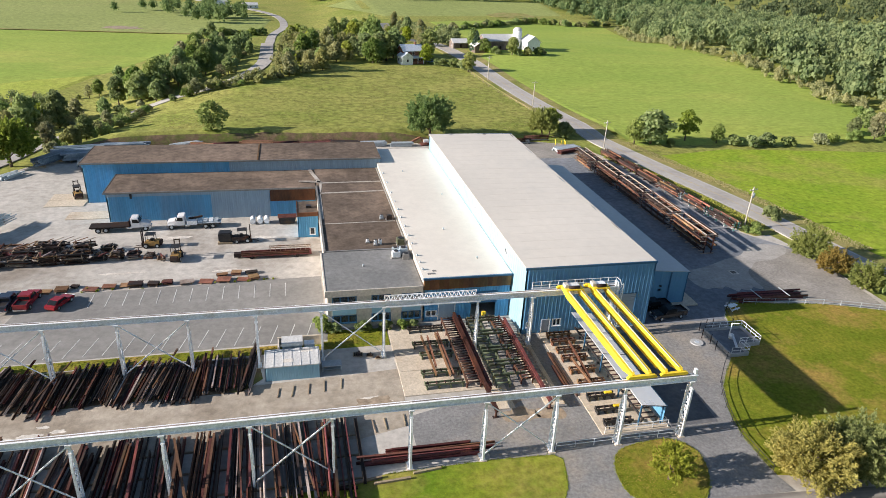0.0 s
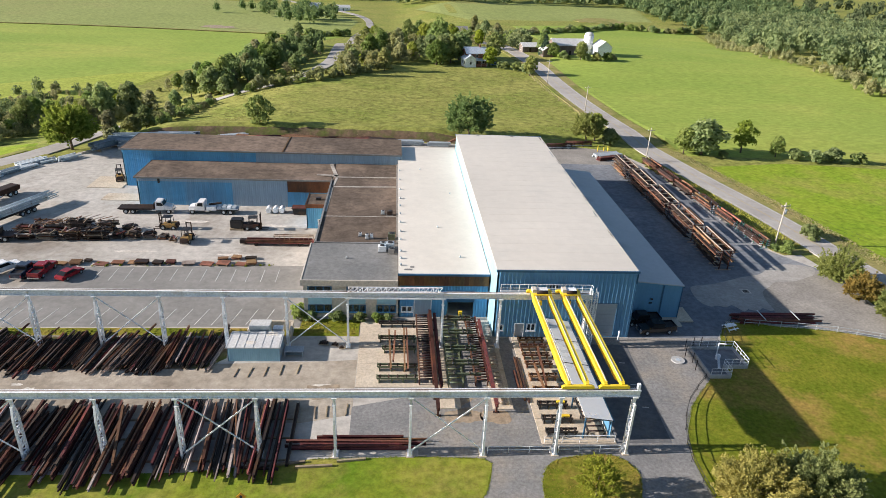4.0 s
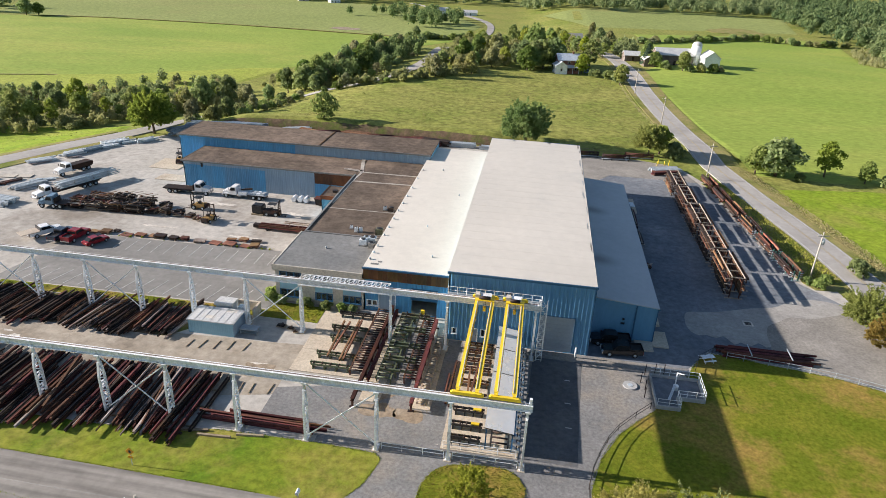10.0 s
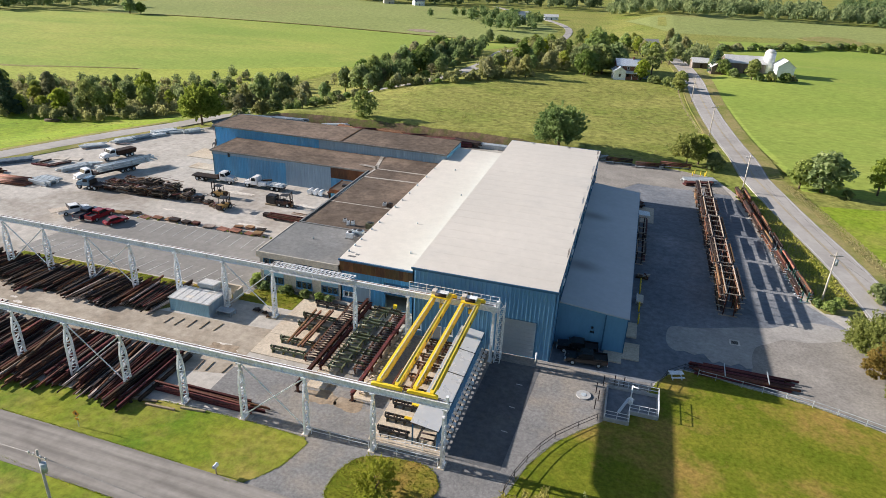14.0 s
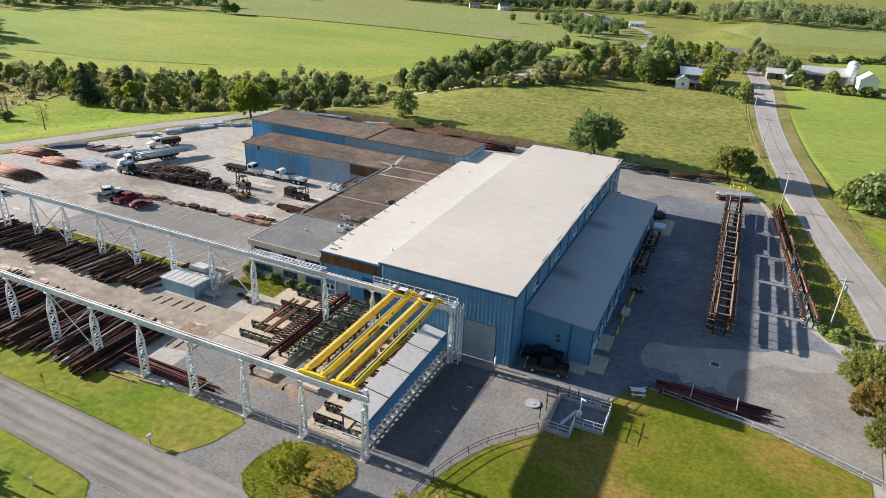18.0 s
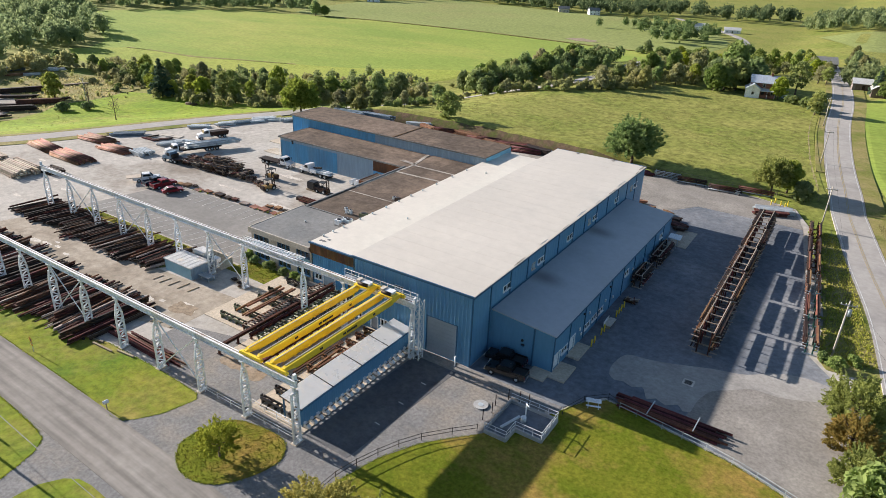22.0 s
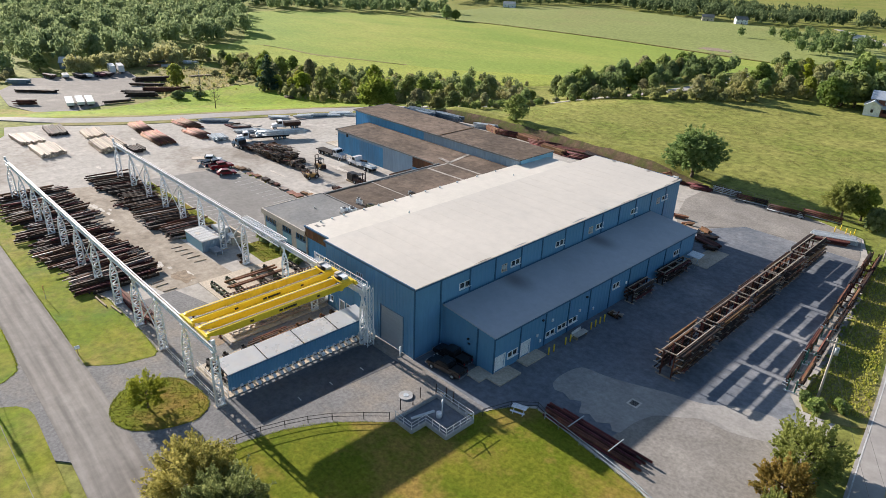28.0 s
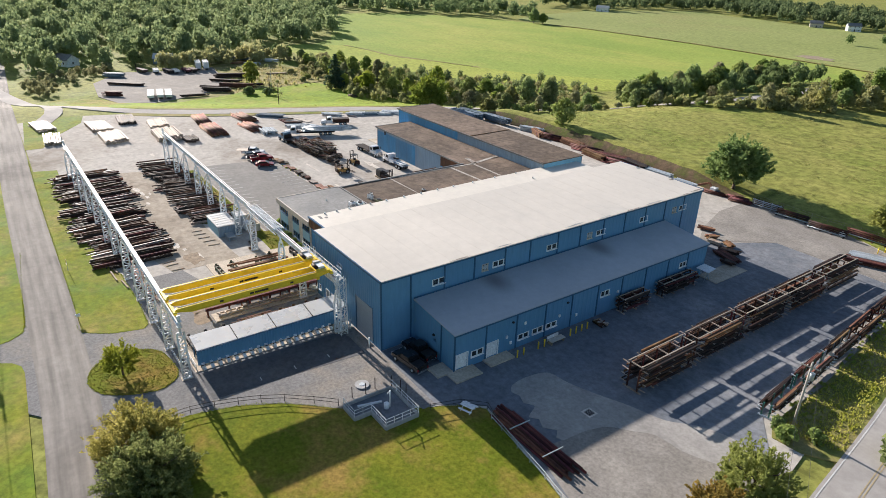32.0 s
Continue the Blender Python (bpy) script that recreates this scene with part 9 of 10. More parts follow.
# lawn fence
def fence(pts, label, group, post_m=None, gap=2.4, h=1.15, rails=(0.55, 1.05), r=0.036):
    line = smooth_line(pts, gap)
    f = thing("pipe_fence", line[0].x, line[0].y, hgt(*line[0]), label, "fence", group)
    for i, p in enumerate(line):
        z = hgt(p.x, p.y)
        part("post", rod(bmesh.new(), (p.x, p.y, z - 0.2), (p.x, p.y, z + h), r * 1.2, n=6), post_m or M_BLACK, f, here=True)
        if i + 1 < len(line):
            q = line[i + 1]
            zq = hgt(q.x, q.y)
            for k in rails:
                part("rail", rod(bmesh.new(), (p.x, p.y, z + k), (q.x, q.y, zq + k), r, n=6), post_m or M_BLACK, f, here=True)
    return f


fence([(51.3, 47.5), (51.3, 53.4), (52.8, 58.8), (55.3, 63.8), (59.8, 69.0)], "dark pipe fence round the lawn's curved edge", "lawn fences")
fence([(66.9, 78.0), (68.2, 81.8), (70.6, 84.2), (72.4, 83.6)], "dark pipe fence round the lawn's curved edge", "lawn fences")
fence([(72.4, 83.3), (78, 82.6), (86.5, 81.2), (97, 77.6)], "pale pipe fence between pipe pile and lawn", "lawn fences", M_GALV)
fence([(42, 186.5), (52, 186), (62, 186), (72, 186.6), (82, 185)], "weathered pasture fence behind the yard", "pasture fences", M_WOOD, 3.0)
fence([(84.6, 188), (79.5, 215), (75, 250), (73.5, 275)], "thin pasture fence beside the road", "pasture fences", M_WOOD, 5.0)


# ---- utility poles and wires ----
def pole(x, y, h, rz, label, can=False):
    z = hgt(x, y)
    p = thing("utility_pole", x, y, z, label, "utility pole", "utility poles", rz)
    part("shaft", rod(bmesh.new(), (0, 0, -0.3), (0, 0, h), 0.17, 0.11, 10), M_POLE, p, "weathered pale timber pole")
    part("crossarm", bx(bmesh.new(), -1.1, -0.16, h - 0.75, 1.1, -0.05, h - 0.62), M_POLE, p)
    for dx in (-1.0, -0.4, 0.4, 1.0):
        part("insulator", rod(bmesh.new(), (dx, -0.1, h - 0.62), (dx, -0.1, h - 0.42), 0.05, n=8), M_WHITE, p)
    if can:
        part("transformer", rod(bmesh.new(), (0.35, 0, h - 2.4), (0.35, 0, h - 1.4), 0.28, n=14), M_GALV, p, "grey pole transformer")
    return p


POLES = [(118, 62), (93.9, 113.7), (87.0, 170.2), (81.8, 217.5), (78.0, 262)]
for i, (x, y) in enumerate(POLES[1:]):
    pole(x, y, 9.5, 12, "timber utility pole beside the country road", i == 0)
pole(12.1, 34.2, 10.6, -5, "timber utility pole with a transformer south of the road", True)
pole(64, 33.0, 9.0, -5, "timber utility pole south of the road")


def wire(a, b, sag, label):
    bm = bmesh.new()
    prev = None
    for k in range(13):
        t = k / 12
        q = Vector(a).lerp(Vector(b), t) - Vector((0, 0, sag * 4 * t * (1 - t)))
        ring = [bm.verts.new(q + Vector(o)) for o in ((0.014, 0, 0), (0, 0.014, 0.01), (-0.014, 0, 0), (0, -0.014, -0.01))]
        if prev:
            for i in range(4):
                bm.faces.new((prev[i], prev[(i + 1) % 4], ring[(i + 1) % 4], ring[i]))
        prev = ring
    solid("overhead_wire", bm, M_ROOFG if "south" in label else M_BLACK, label, "wire", "overhead wires")


for (xa, ya), (xb, yb) in zip(POLES[:-1], POLES[1:]):
    for dx in (-0.9, 0.9):
        wire((xa + dx, ya, hgt(xa, ya) + 9.0), (xb + dx, yb, hgt(xb, yb) + 9.0), 0.9, "thin overhead wire along the road")
for dy in (-0.9, 0.0):
    wire((12.1 + dy, 34.2, 10.0), (64 + dy, 33, 8.5), 1.0, "thin overhead wire south of the road")
    wire((-90 + dy, 40, 8.5), (12.1 + dy, 34.2, 10.0), 1.2, "thin overhead wire south of the road")
pole(-88.8, 39.8, 9.0, -5, "timber utility pole south of the road")
pole(-156, 147.5, 10, 30, "weathered timber pole in the meadow")
# road signs and markers by the front lawn
sg = thing("road_sign", 2.1, 47.2, 0.05, "orange diamond road sign on the front lawn", "road sign")
part("post", rod(bmesh.new(), (0, 0, 0), (0, 0, 2.1), 0.04, n=6), M_GALV, sg)
part("panel", prism(bmesh.new(), [(-0.52, 1.95), (0, 1.43), (0.52, 1.95), (0, 2.47)], "y", -0.05, -0.02), M_SIGN, sg, "orange diamond panel")
part("symbol", prism(bmesh.new(), [(-0.1, 1.75), (0.1, 1.75), (0.14, 2.0), (0, 2.2), (-0.14, 2.0)], "y", -0.06, -0.051), M_BLACK, sg, "black symbol")
part("lower_plate", bx(bmesh.new(), -0.3, -0.045, 1.0, 0.3, -0.02, 1.3), M_SIGN, sg, "small orange plate")
mb = thing("mailbox", 21.3, 45.9, 0.05, "white mailbox on a post beside the road", "mailbox")
part("post", bx(bmesh.new(), -0.05, -0.05, 0, 0.05, 0.05, 1.0), M_WOOD, mb)
bm = prism(bmesh.new(), [(-0.18, 1.0), (0.18, 1.0), (0.18, 1.24), (0.12, 1.36), (0, 1.41), (-0.12, 1.36), (-0.18, 1.24)], "y", -0.32, 0.32)
part("box", bm, M_WHITE, mb)
part("door", prism(bmesh.new(), [(-0.17, 1.01), (0.17, 1.01), (0.17, 1.24), (0, 1.38), (-0.17, 1.24)], "y", -0.345, -0.322), M_GALV, mb)
solid("marker_post", rod(bmesh.new(), (15.5, 35.9, 0), (15.5, 35.9, 1.1), 0.12, n=10), M_WHITE, "white marker post on the grass south of the road", "post")
tree("dark", -1.5, 32.5, near=fine_tree(40, 2.9, 5.6, 0.6, 3200, 0.26, 14, M_LEAF, 0.2), where="south of the road")


# ---- vehicles ----
def rounded(bm, off=0.05, seg=2):
    bmesh.ops.bevel(bm, geom=bm.edges[:], offset=off, segments=seg, affect="EDGES", clamp_overlap=True)
    return bm


def wheel(parent, x, y, r, w):
    t = part("wheel", rod(bmesh.new(), (x, y - w / 2, r), (x, y + w / 2, r), r, n=18), M_TYRE, parent)
    part("rim", rod(bmesh.new(), (x, y - w / 2 - 0.01, r), (x, y + w / 2 + 0.01, r), r * 0.55, n=14), M_GALV, t)


def pickup(x, y, rz, paint, label, flat=False):
    v = thing("pickup_truck", x, y, 0.06, label, "pickup truck", "", rz)
    W = 0.98
    part("body", rounded(prism(bmesh.new(), [(-2.9, 0.45), (2.85, 0.45), (2.9, 0.75), (2.75, 1.05), (1.35, 1.16), (-2.9, 1.16)], "y", -W, W), 0.06), paint, v)
    part("cab", rounded(prism(bmesh.new(), [(-1.0, 1.12), (1.45, 1.12), (0.75, 1.88), (-0.85, 1.9)], "y", -W + 0.08, W - 0.08), 0.07), paint, v)
    for s in (-1, 1):
        part("side_window", prism(bmesh.new(), [(-0.82, 1.24), (1.1, 1.24), (0.66, 1.76), (-0.74, 1.78)], "y", s * (W - 0.09), s * (W - 0.07)), M_TINT, v)
        part("headlight", bx(bmesh.new(), 2.86, s * 0.72 - 0.18, 0.72, 2.93, s * 0.72 + 0.18, 0.94), M_WHITE, v)
        part("taillight", bx(bmesh.new(), -2.94, s * 0.85 - 0.09, 0.7, -2.88, s * 0.85 + 0.09, 1.05), M_CAR_RED, v)
        part("mirror", bx(bmesh.new(), 1.15, s * (W + 0.1) - 0.08, 1.2, 1.3, s * (W + 0.1) + 0.08, 1.42), M_BLACK, v)
    part("windscreen", prism(bmesh.new(), [(1.38, 1.2), (1.42, 1.2), (0.83, 1.82), (0.79, 1.82)], "y", -W + 0.2, W - 0.2), M_TINT, v)
    part("rear_window", bx(bmesh.new(), -1.0, -W + 0.25, 1.28, -0.94, W - 0.25, 1.72), M_TINT, v)
    part("bumper", bx(bmesh.new(), 2.84, -W + 0.05, 0.42, 3.0, W - 0.05, 0.64), M_CHROME, v)
    part("bumper", bx(bmesh.new(), -3.02, -W + 0.05, 0.42, -2.88, W - 0.05, 0.62), M_CHROME, v)
    if flat:
        part("flatbed", bx(bmesh.new(), -4.3, -1.2, 1.17, -1.05, 1.2, 1.3), M_BEIGE, v, "pale timber flatbed")
        part("headboard", bx(bmesh.new(), -1.1, -1.1, 1.3, -1.0, 1.1, 1.95), M_BLACK, v)
    else:
        part("bed_floor", bx(bmesh.new(), -2.8, -W + 0.12, 1.163, -1.1, W - 0.12, 1.168), M_BLACK, v)
        for s in (-1, 1):
            part("bed_side", bx(bmesh.new(), -2.9, s * (W - 0.06) - 0.05, 1.15, -1.02, s * (W - 0.06) + 0.05, 1.4), paint, v)
        part("tailgate", bx(bmesh.new(), -2.9, -W + 0.1, 1.15, -2.82, W - 0.1, 1.4), paint, v)
    for xx in (1.85, -1.75):
        for s in (-1, 1):
            wheel(v, xx, s * (W - 0.08), 0.4, 0.26)
    return v


def sedan(x, y, rz, paint, label):
    v = thing("car", x, y, 0.06 + hgt(x, y), label, "car", "", rz)
    W = 0.9
    part("body", rounded(prism(bmesh.new(), [(-2.3, 0.35), (2.25, 0.35), (2.3, 0.62), (1.9, 0.82), (0.95, 0.92), (-1.9, 0.98), (-2.32, 0.85)], "y", -W, W), 0.07), paint, v)
    part("cabin", rounded(prism(bmesh.new(), [(-1.85, 0.94), (1.0, 0.9), (0.25, 1.42), (-1.15, 1.44)], "y", -W + 0.12, W - 0.12), 0.08), paint, v)
    part("windscreen", prism(bmesh.new(), [(0.98, 0.96), (1.02, 0.96), (0.33, 1.38), (0.29, 1.38)], "y", -W + 0.25, W - 0.25), M_TINT, v)
    part("rear_window", prism(bmesh.new(), [(-1.82, 1.0), (-1.86, 1.0), (-1.22, 1.42), (-1.18, 1.42)], "y", -W + 0.25, W - 0.25), M_TINT, v)
    for s in (-1, 1):
        part("side_window", prism(bmesh.new(), [(-1.5, 1.0), (0.75, 0.98), (0.2, 1.36), (-1.1, 1.38)], "y", s * (W - 0.13), s * (W - 0.11)), M_TINT, v)
        part("headlight", bx(bmesh.new(), 2.2, s * 0.65 - 0.16, 0.58, 2.31, s * 0.65 + 0.16, 0.72), M_WHITE, v)
        part("taillight", bx(bmesh.new(), -2.34, s * 0.66 - 0.16, 0.68, -2.28, s * 0.66 + 0.16, 0.84), M_CAR_RED, v)
        for xx in (1.4, -1.4):
            wheel(v, xx, s * (W - 0.08), 0.33, 0.22)
    return v


def truck(x, y, rz, paint, label, bed=6.5, kind="flat", axles=2):
    """A bonneted lorry with its bed behind; front at +x."""
    v = thing("truck", x, y, 0.04, label, "truck", "yard trucks", rz)
    part("chassis", bx(bmesh.new(), -bed - 0.2, -0.45, 0.6, 3.2, 0.45, 0.85), M_BLACK, v)
    part("cab", rounded(prism(bmesh.new(), [(0.0, 0.8), (1.75, 0.8), (1.7, 1.75), (1.35, 2.65), (0.05, 2.7)], "y", -1.15, 1.15), 0.1), paint, v)
    part("hood", rounded(prism(bmesh.new(), [(1.7, 0.7), (3.3, 0.7), (3.35, 1.3), (3.2, 1.55), (1.7, 1.85)], "y", -0.95, 0.95), 0.1), paint, v)
    for s in (-1, 1):
        part("fender", rounded(bx(bmesh.new(), 2.0, s * 1.0 - 0.22, 0.85, 3.15, s * 1.0 + 0.22, 1.15), 0.08), paint, v)
        part("side_window", prism(bmesh.new(), [(0.35, 1.75), (1.6, 1.75), (1.3, 2.45), (0.35, 2.48)], "y", s * 1.14, s * 1.17), M_TINT, v)
        part("headlight", bx(bmesh.new(), 3.2, s * 0.95 - 0.14, 0.95, 3.32, s * 0.95 + 0.14, 1.2), M_CHROME, v)
        part("mirror", bx(bmesh.new(), 1.55, s * 1.38 - 0.08, 1.9, 1.65, s * 1.38 + 0.08, 2.4), M_BLACK, v)
        part("fuel_tank", rod(bmesh.new(), (-0.9, s * 0.85, 0.75), (0.1, s * 0.85, 0.75), 0.28, n=12), M_CHROME, v)
        wheel(v, 2.55, s * 1.0, 0.52, 0.3)
        for k in range(axles):
            wheel(v, -bed + 1.2 + 1.35 * k, s * 0.95, 0.52, 0.5)
    part("windscreen", prism(bmesh.new(), [(1.68, 1.85), (1.72, 1.85), (1.42, 2.52), (1.38, 2.52)], "y", -0.95, 0.95), M_TINT, v)
    part("grille", bx(bmesh.new(), 3.3, -0.5, 0.8, 3.4, 0.5, 1.45), M_CHROME, v)
    part("bumper", bx(bmesh.new(), 3.3, -1.1, 0.5, 3.5, 1.1, 0.75), M_CHROME, v)
    if kind == "flat":
        part("deck", bx(bmesh.new(), -bed - 0.3, -1.22, 1.06, -0.3, 1.22, 1.2), M_DARK, v, "dark flat deck")
        part("headboard", bx(bmesh.new(), -0.3, -1.15, 1.06, -0.2, 1.15, 2.2), M_DARK, v)
        for k in range(6):
            part("stake", bx(bmesh.new(), -bed + k * bed / 6, -1.27, 1.0, -bed + 0.12 + k * bed / 6, -1.22, 1.35), M_DARK, v)
    elif kind == "dump":
        part("dump_body", prism(bmesh.new(), [(-bed, 1.05), (-0.4, 1.05), (-0.3, 2.0), (-bed - 0.2, 1.9)], "y", -1.2, 1.2), M_RUST, v, "rusty dump body")
        part("load_well", bx(bmesh.new(), -bed + 0.1, -1.05, 1.9, -0.5, 1.05, 2.02), M_DARK, v)
    elif kind == "wrecker":
        part("deck", bx(bmesh.new(), -bed - 0.3, -1.1, 1.06, -2.2, 1.1, 1.2), M_GALV, v)
        part("tool_body", bx(bmesh.new(), -2.2, -1.15, 0.9, -0.3, 1.15, 1.7), M_WHITE, v)
        part("boom", bar(bmesh.new(), (-0.6, 0, 1.75), (-3.2, 0, 2.2), 0.35, 0.35), M_DARK, v)
        for k in range(4):
            part("load", bx(bmesh.new(), -bed + 0.2 + 1.0 * k, -0.8, 1.2, -bed + 0.95 + 1.0 * k, 0.8, 1.5), M_WHITE if k % 2 else M_GALV, v)
    return v


truck(-31.4, 126.4, 2, M_CAR_WHITE, "white day-cab flatbed truck parked along the blue shed", 7.0)
truck(-21.6, 126.6, 180, M_CAR_WHITE, "white service truck parked along the blue shed", 6.3, "wrecker")
truck(-59.7, 116.6, 248, M_CAR_WHITE, "white truck hauling galvanised beams", 11.0, "flat", 3)
truck(-65.6, 131.2, 250, M_CAR_WHITE, "white dump truck with a rusty body", 5.2, "dump")
truck(-54.4, 111.6, 186, M_CAR_BLUE, "grey-blue truck in front of the steel piles", 2.4)
g = random.Random(77)
c, s_ = math.cos(radians(68)), math.sin(radians(68))
for layer in range(4):
    for k in range(6 - layer // 2):
        o = -1.05 + 0.42 * k + 0.1 * layer + g.uniform(-0.05, 0.05)
        r = g.uniform(0.1, 0.15)
        z = 1.36 + 0.33 * layer
        a, b = -7.2 + g.uniform(-0.4, 0.5), 6.2 + g.uniform(-1.4, 1.2)
        tw = g.uniform(-0.12, 0.12)
        solid("galvanised_pole", rod(bmesh.new(), (-56.4 + a * c - o * s_, 125.2 + a * s_ + o * c, z), (-56.4 + b * c - (o + tw) * s_, 125.2 + b * s_ + (o + tw) * c, z), r, r * 0.75, n=8), M_GALVB if k % 3 else M_GALV, "galvanised pole loaded on a truck bed", "pole", "poles on the truck")
    for w in (-4.0, 0.5, 4.0):
        solid("timber_dunnage", bar(bmesh.new(), (-56.4 + w * c + 1.15 * s_, 125.2 + w * s_ - 1.15 * c, 1.215 + 0.33 * layer), (-56.4 + w * c - 1.15 * s_, 125.2 + w * s_ + 1.15 * c, 1.215 + 0.33 * layer), 0.1, 0.09), M_WOOD, "timber spacer between the loaded poles", "timber", "dunnage")
pickup(-43.6, 98.4, 88, M_CAR_DARK, "dark blue pickup truck in a parking bay")
pickup(-40.9, 98.6, 86, M_CAR_RED, "red pickup truck in a parking bay")
pickup(-47.4, 98.8, 58, M_CAR_WHITE, "white pickup with a timber flatbed", True)
sedan(-36.2, 97.6, 68, M_CAR_RED, "bright red car in a parking bay")
pickup(57.2, 81.2, 186, M_CAR_BLACK, "black pickup truck parked beside the lean-to")
pickup(55.7, 83.75, 184, M_CAR_BLACK, "black covered pickup parked against the lean-to wall")
sedan(62, 299, 10, M_CAR_BLUE, "grey-blue car parked beside the farmhouse")


def forklift(x, y, rz, paint, label):
    v = thing("forklift", x, y, 0.04, label, "forklift", "forklifts", rz)
    part("body", rounded(prism(bmesh.new(), [(-1.6, 0.4), (1.0, 0.4), (1.0, 1.1), (0.4, 1.2), (-0.6, 1.25), (-1.6, 1.35)], "y", -0.75, 0.75), 0.08), paint, v)
    part("counterweight", rounded(bx(bmesh.new(), -2.0, -0.7, 0.45, -1.55, 0.7, 1.3), 0.1), M_DARK, v)
    for px, py in ((-0.9, -0.65), (-0.9, 0.65), (0.7, -0.65), (0.7, 0.65)):
        part("guard_post", bar(bmesh.new(), (px, py, 1.1), (px * 0.9, py, 2.5), 0.08, 0.08), M_BLACK, v)
    part("guard_roof", bx(bmesh.new(), -0.95, -0.75, 2.5, 0.8, 0.75, 2.58), M_BLACK, v)
    for s in (-0.45, 0.45):
        part("mast", bx(bmesh.new(), 1.25, s - 0.08, 0.1, 1.42, s + 0.08, 3.3), M_DARK, v)
        part("fork", bx(bmesh.new(), 1.45, s - 0.08, 0.1, 2.8, s + 0.08, 0.18), M_DARK, v)
        wheel(v, 0.75, s * 1.75, 0.5, 0.34)
        wheel(v, -1.2, s * 1.6, 0.42, 0.3)
    for z in (0.5, 1.6, 3.1):
        part("mast_tie", bx(bmesh.new(), 1.28, -0.5, z, 1.4, 0.5, z + 0.14), M_DARK, v)
    part("carriage", bx(bmesh.new(), 1.43, -0.7, 0.2, 1.5, 0.7, 1.0), M_DARK, v)
    part("seat", rounded(bx(bmesh.new(), -0.6, -0.3, 1.25, 0.0, 0.3, 1.7), 0.08), M_BLACK, v)


forklift(-26.6, 118.0, 178, M_OLDYEL, "tan heavy forklift standing in the yard")
forklift(-21.4, 112.2, 86, M_OLDYEL, "weathered yellow heavy forklift standing in the yard")
forklift(-45.8, 145.6, 110, M_OLDYEL, "weathered yellow forklift beside the tall shed")
forklift(-10.4, 118.4, 4, M_DARK, "dark old forklift parked near the wing")
cb = thing("tarp_crate", -13.6, 118.6, 0.04, "dark tarpaulin-covered crate beside a forklift", "crate")
part("cover", rounded(bx(bmesh.new(), -1.2, -1.0, 0.3, 1.2, 1.0, 2.1), 0.2), M_BLACK, cb)
part("pallet", bx(bmesh.new(), -1.3, -1.1, 0, 1.3, 1.1, 0.3), M_WOOD, cb)

# rooftop equipment
def roof_unit(x, y, z, w, d, h, m_):
    u = thing("roof_unit", x, y, z, "weathered air unit on the flat roof", "roof unit", "roof units", rnd.uniform(-3, 3))
    part("case", rounded(bx(bmesh.new(), -w / 2, -d / 2, 0.15, w / 2, d / 2, h), 0.04), m_, u)
    part("curb", bx(bmesh.new(), -w / 2 - 0.1, -d / 2 - 0.1, 0, w / 2 + 0.1, d / 2 + 0.1, 0.15), M_ROOFG, u)
    part("fan", rod(bmesh.new(), (0, 0, h), (0, 0, h + 0.12), min(w, d) * 0.35, n=12), M_BLACK, u)


for x, y, w, d, h, m_ in ((15.1, 95.2, 1.3, 1.0, 1.1, M_WHITE), (16.4, 96.2, 1.3, 1.2, 1.2, M_GALV), (16.6, 94.6, 1.0, 1.0, 0.9, M_ROOFG), (15.2, 96.9, 1.0, 0.8, 0.9, M_GALV)):
    roof_unit(x, y, 6.44, w, d, h, m_)
for x, y, w, d, h, m_ in ((16.6, 100.2, 1.2, 1.2, 1.2, M_GREEN), (12.4, 100.4, 0.5, 0.5, 0.9, M_WHITE), (13.2, 100.6, 0.5, 0.5, 0.9, M_WHITE), (16.2, 111.2, 1.0, 0.9, 0.9, M_DARK), (14.9, 111.8, 0.6, 0.6, 0.7, M_GALV), (11.2, 101.6, 0.5, 0.5, 0.6, M_WHITE)):
    roof_unit(x, y, 6.35, w, d, h, m_)
for x, y in ((9.5, 92.5), (24.6, 103), (28, 120), (27.5, 91), (22.5, 135)):
    z = 6.44 if x < 15 else 7.55
    solid("roof_vent", rod(bmesh.new(), (x, y, z), (x, y, z + 0.35), 0.14, 0.1, 8), M_GALV, "small pipe vent on the flat roof", "roof vent", "roof vents")


# ---- storage lot across the road ----
def box_trailer(x, y, rz, L, m_, label, H=3.6):
    t = thing("box_trailer", x, y, hgt(x, y) + 0.1, label, "trailer", "far trailers", rz)
    part("box", rounded(bx(bmesh.new(), -L / 2, -1.25, 1.0, L / 2, 1.25, H), 0.05), m_, t)
    part("chassis", bx(bmesh.new(), -L / 2, -0.5, 0.7, L / 2, 0.5, 1.0), M_BLACK, t)
    for xx in (-L / 2 + 1.2, -L / 2 + 2.4):
        for s in (-1, 1):
            wheel(t, xx, s * 1.0, 0.5, 0.4)
    part("landing_leg", bx(bmesh.new(), L / 2 - 2.2, -0.8, 0, L / 2 - 2.0, 0.8, 0.8), M_BLACK, t)


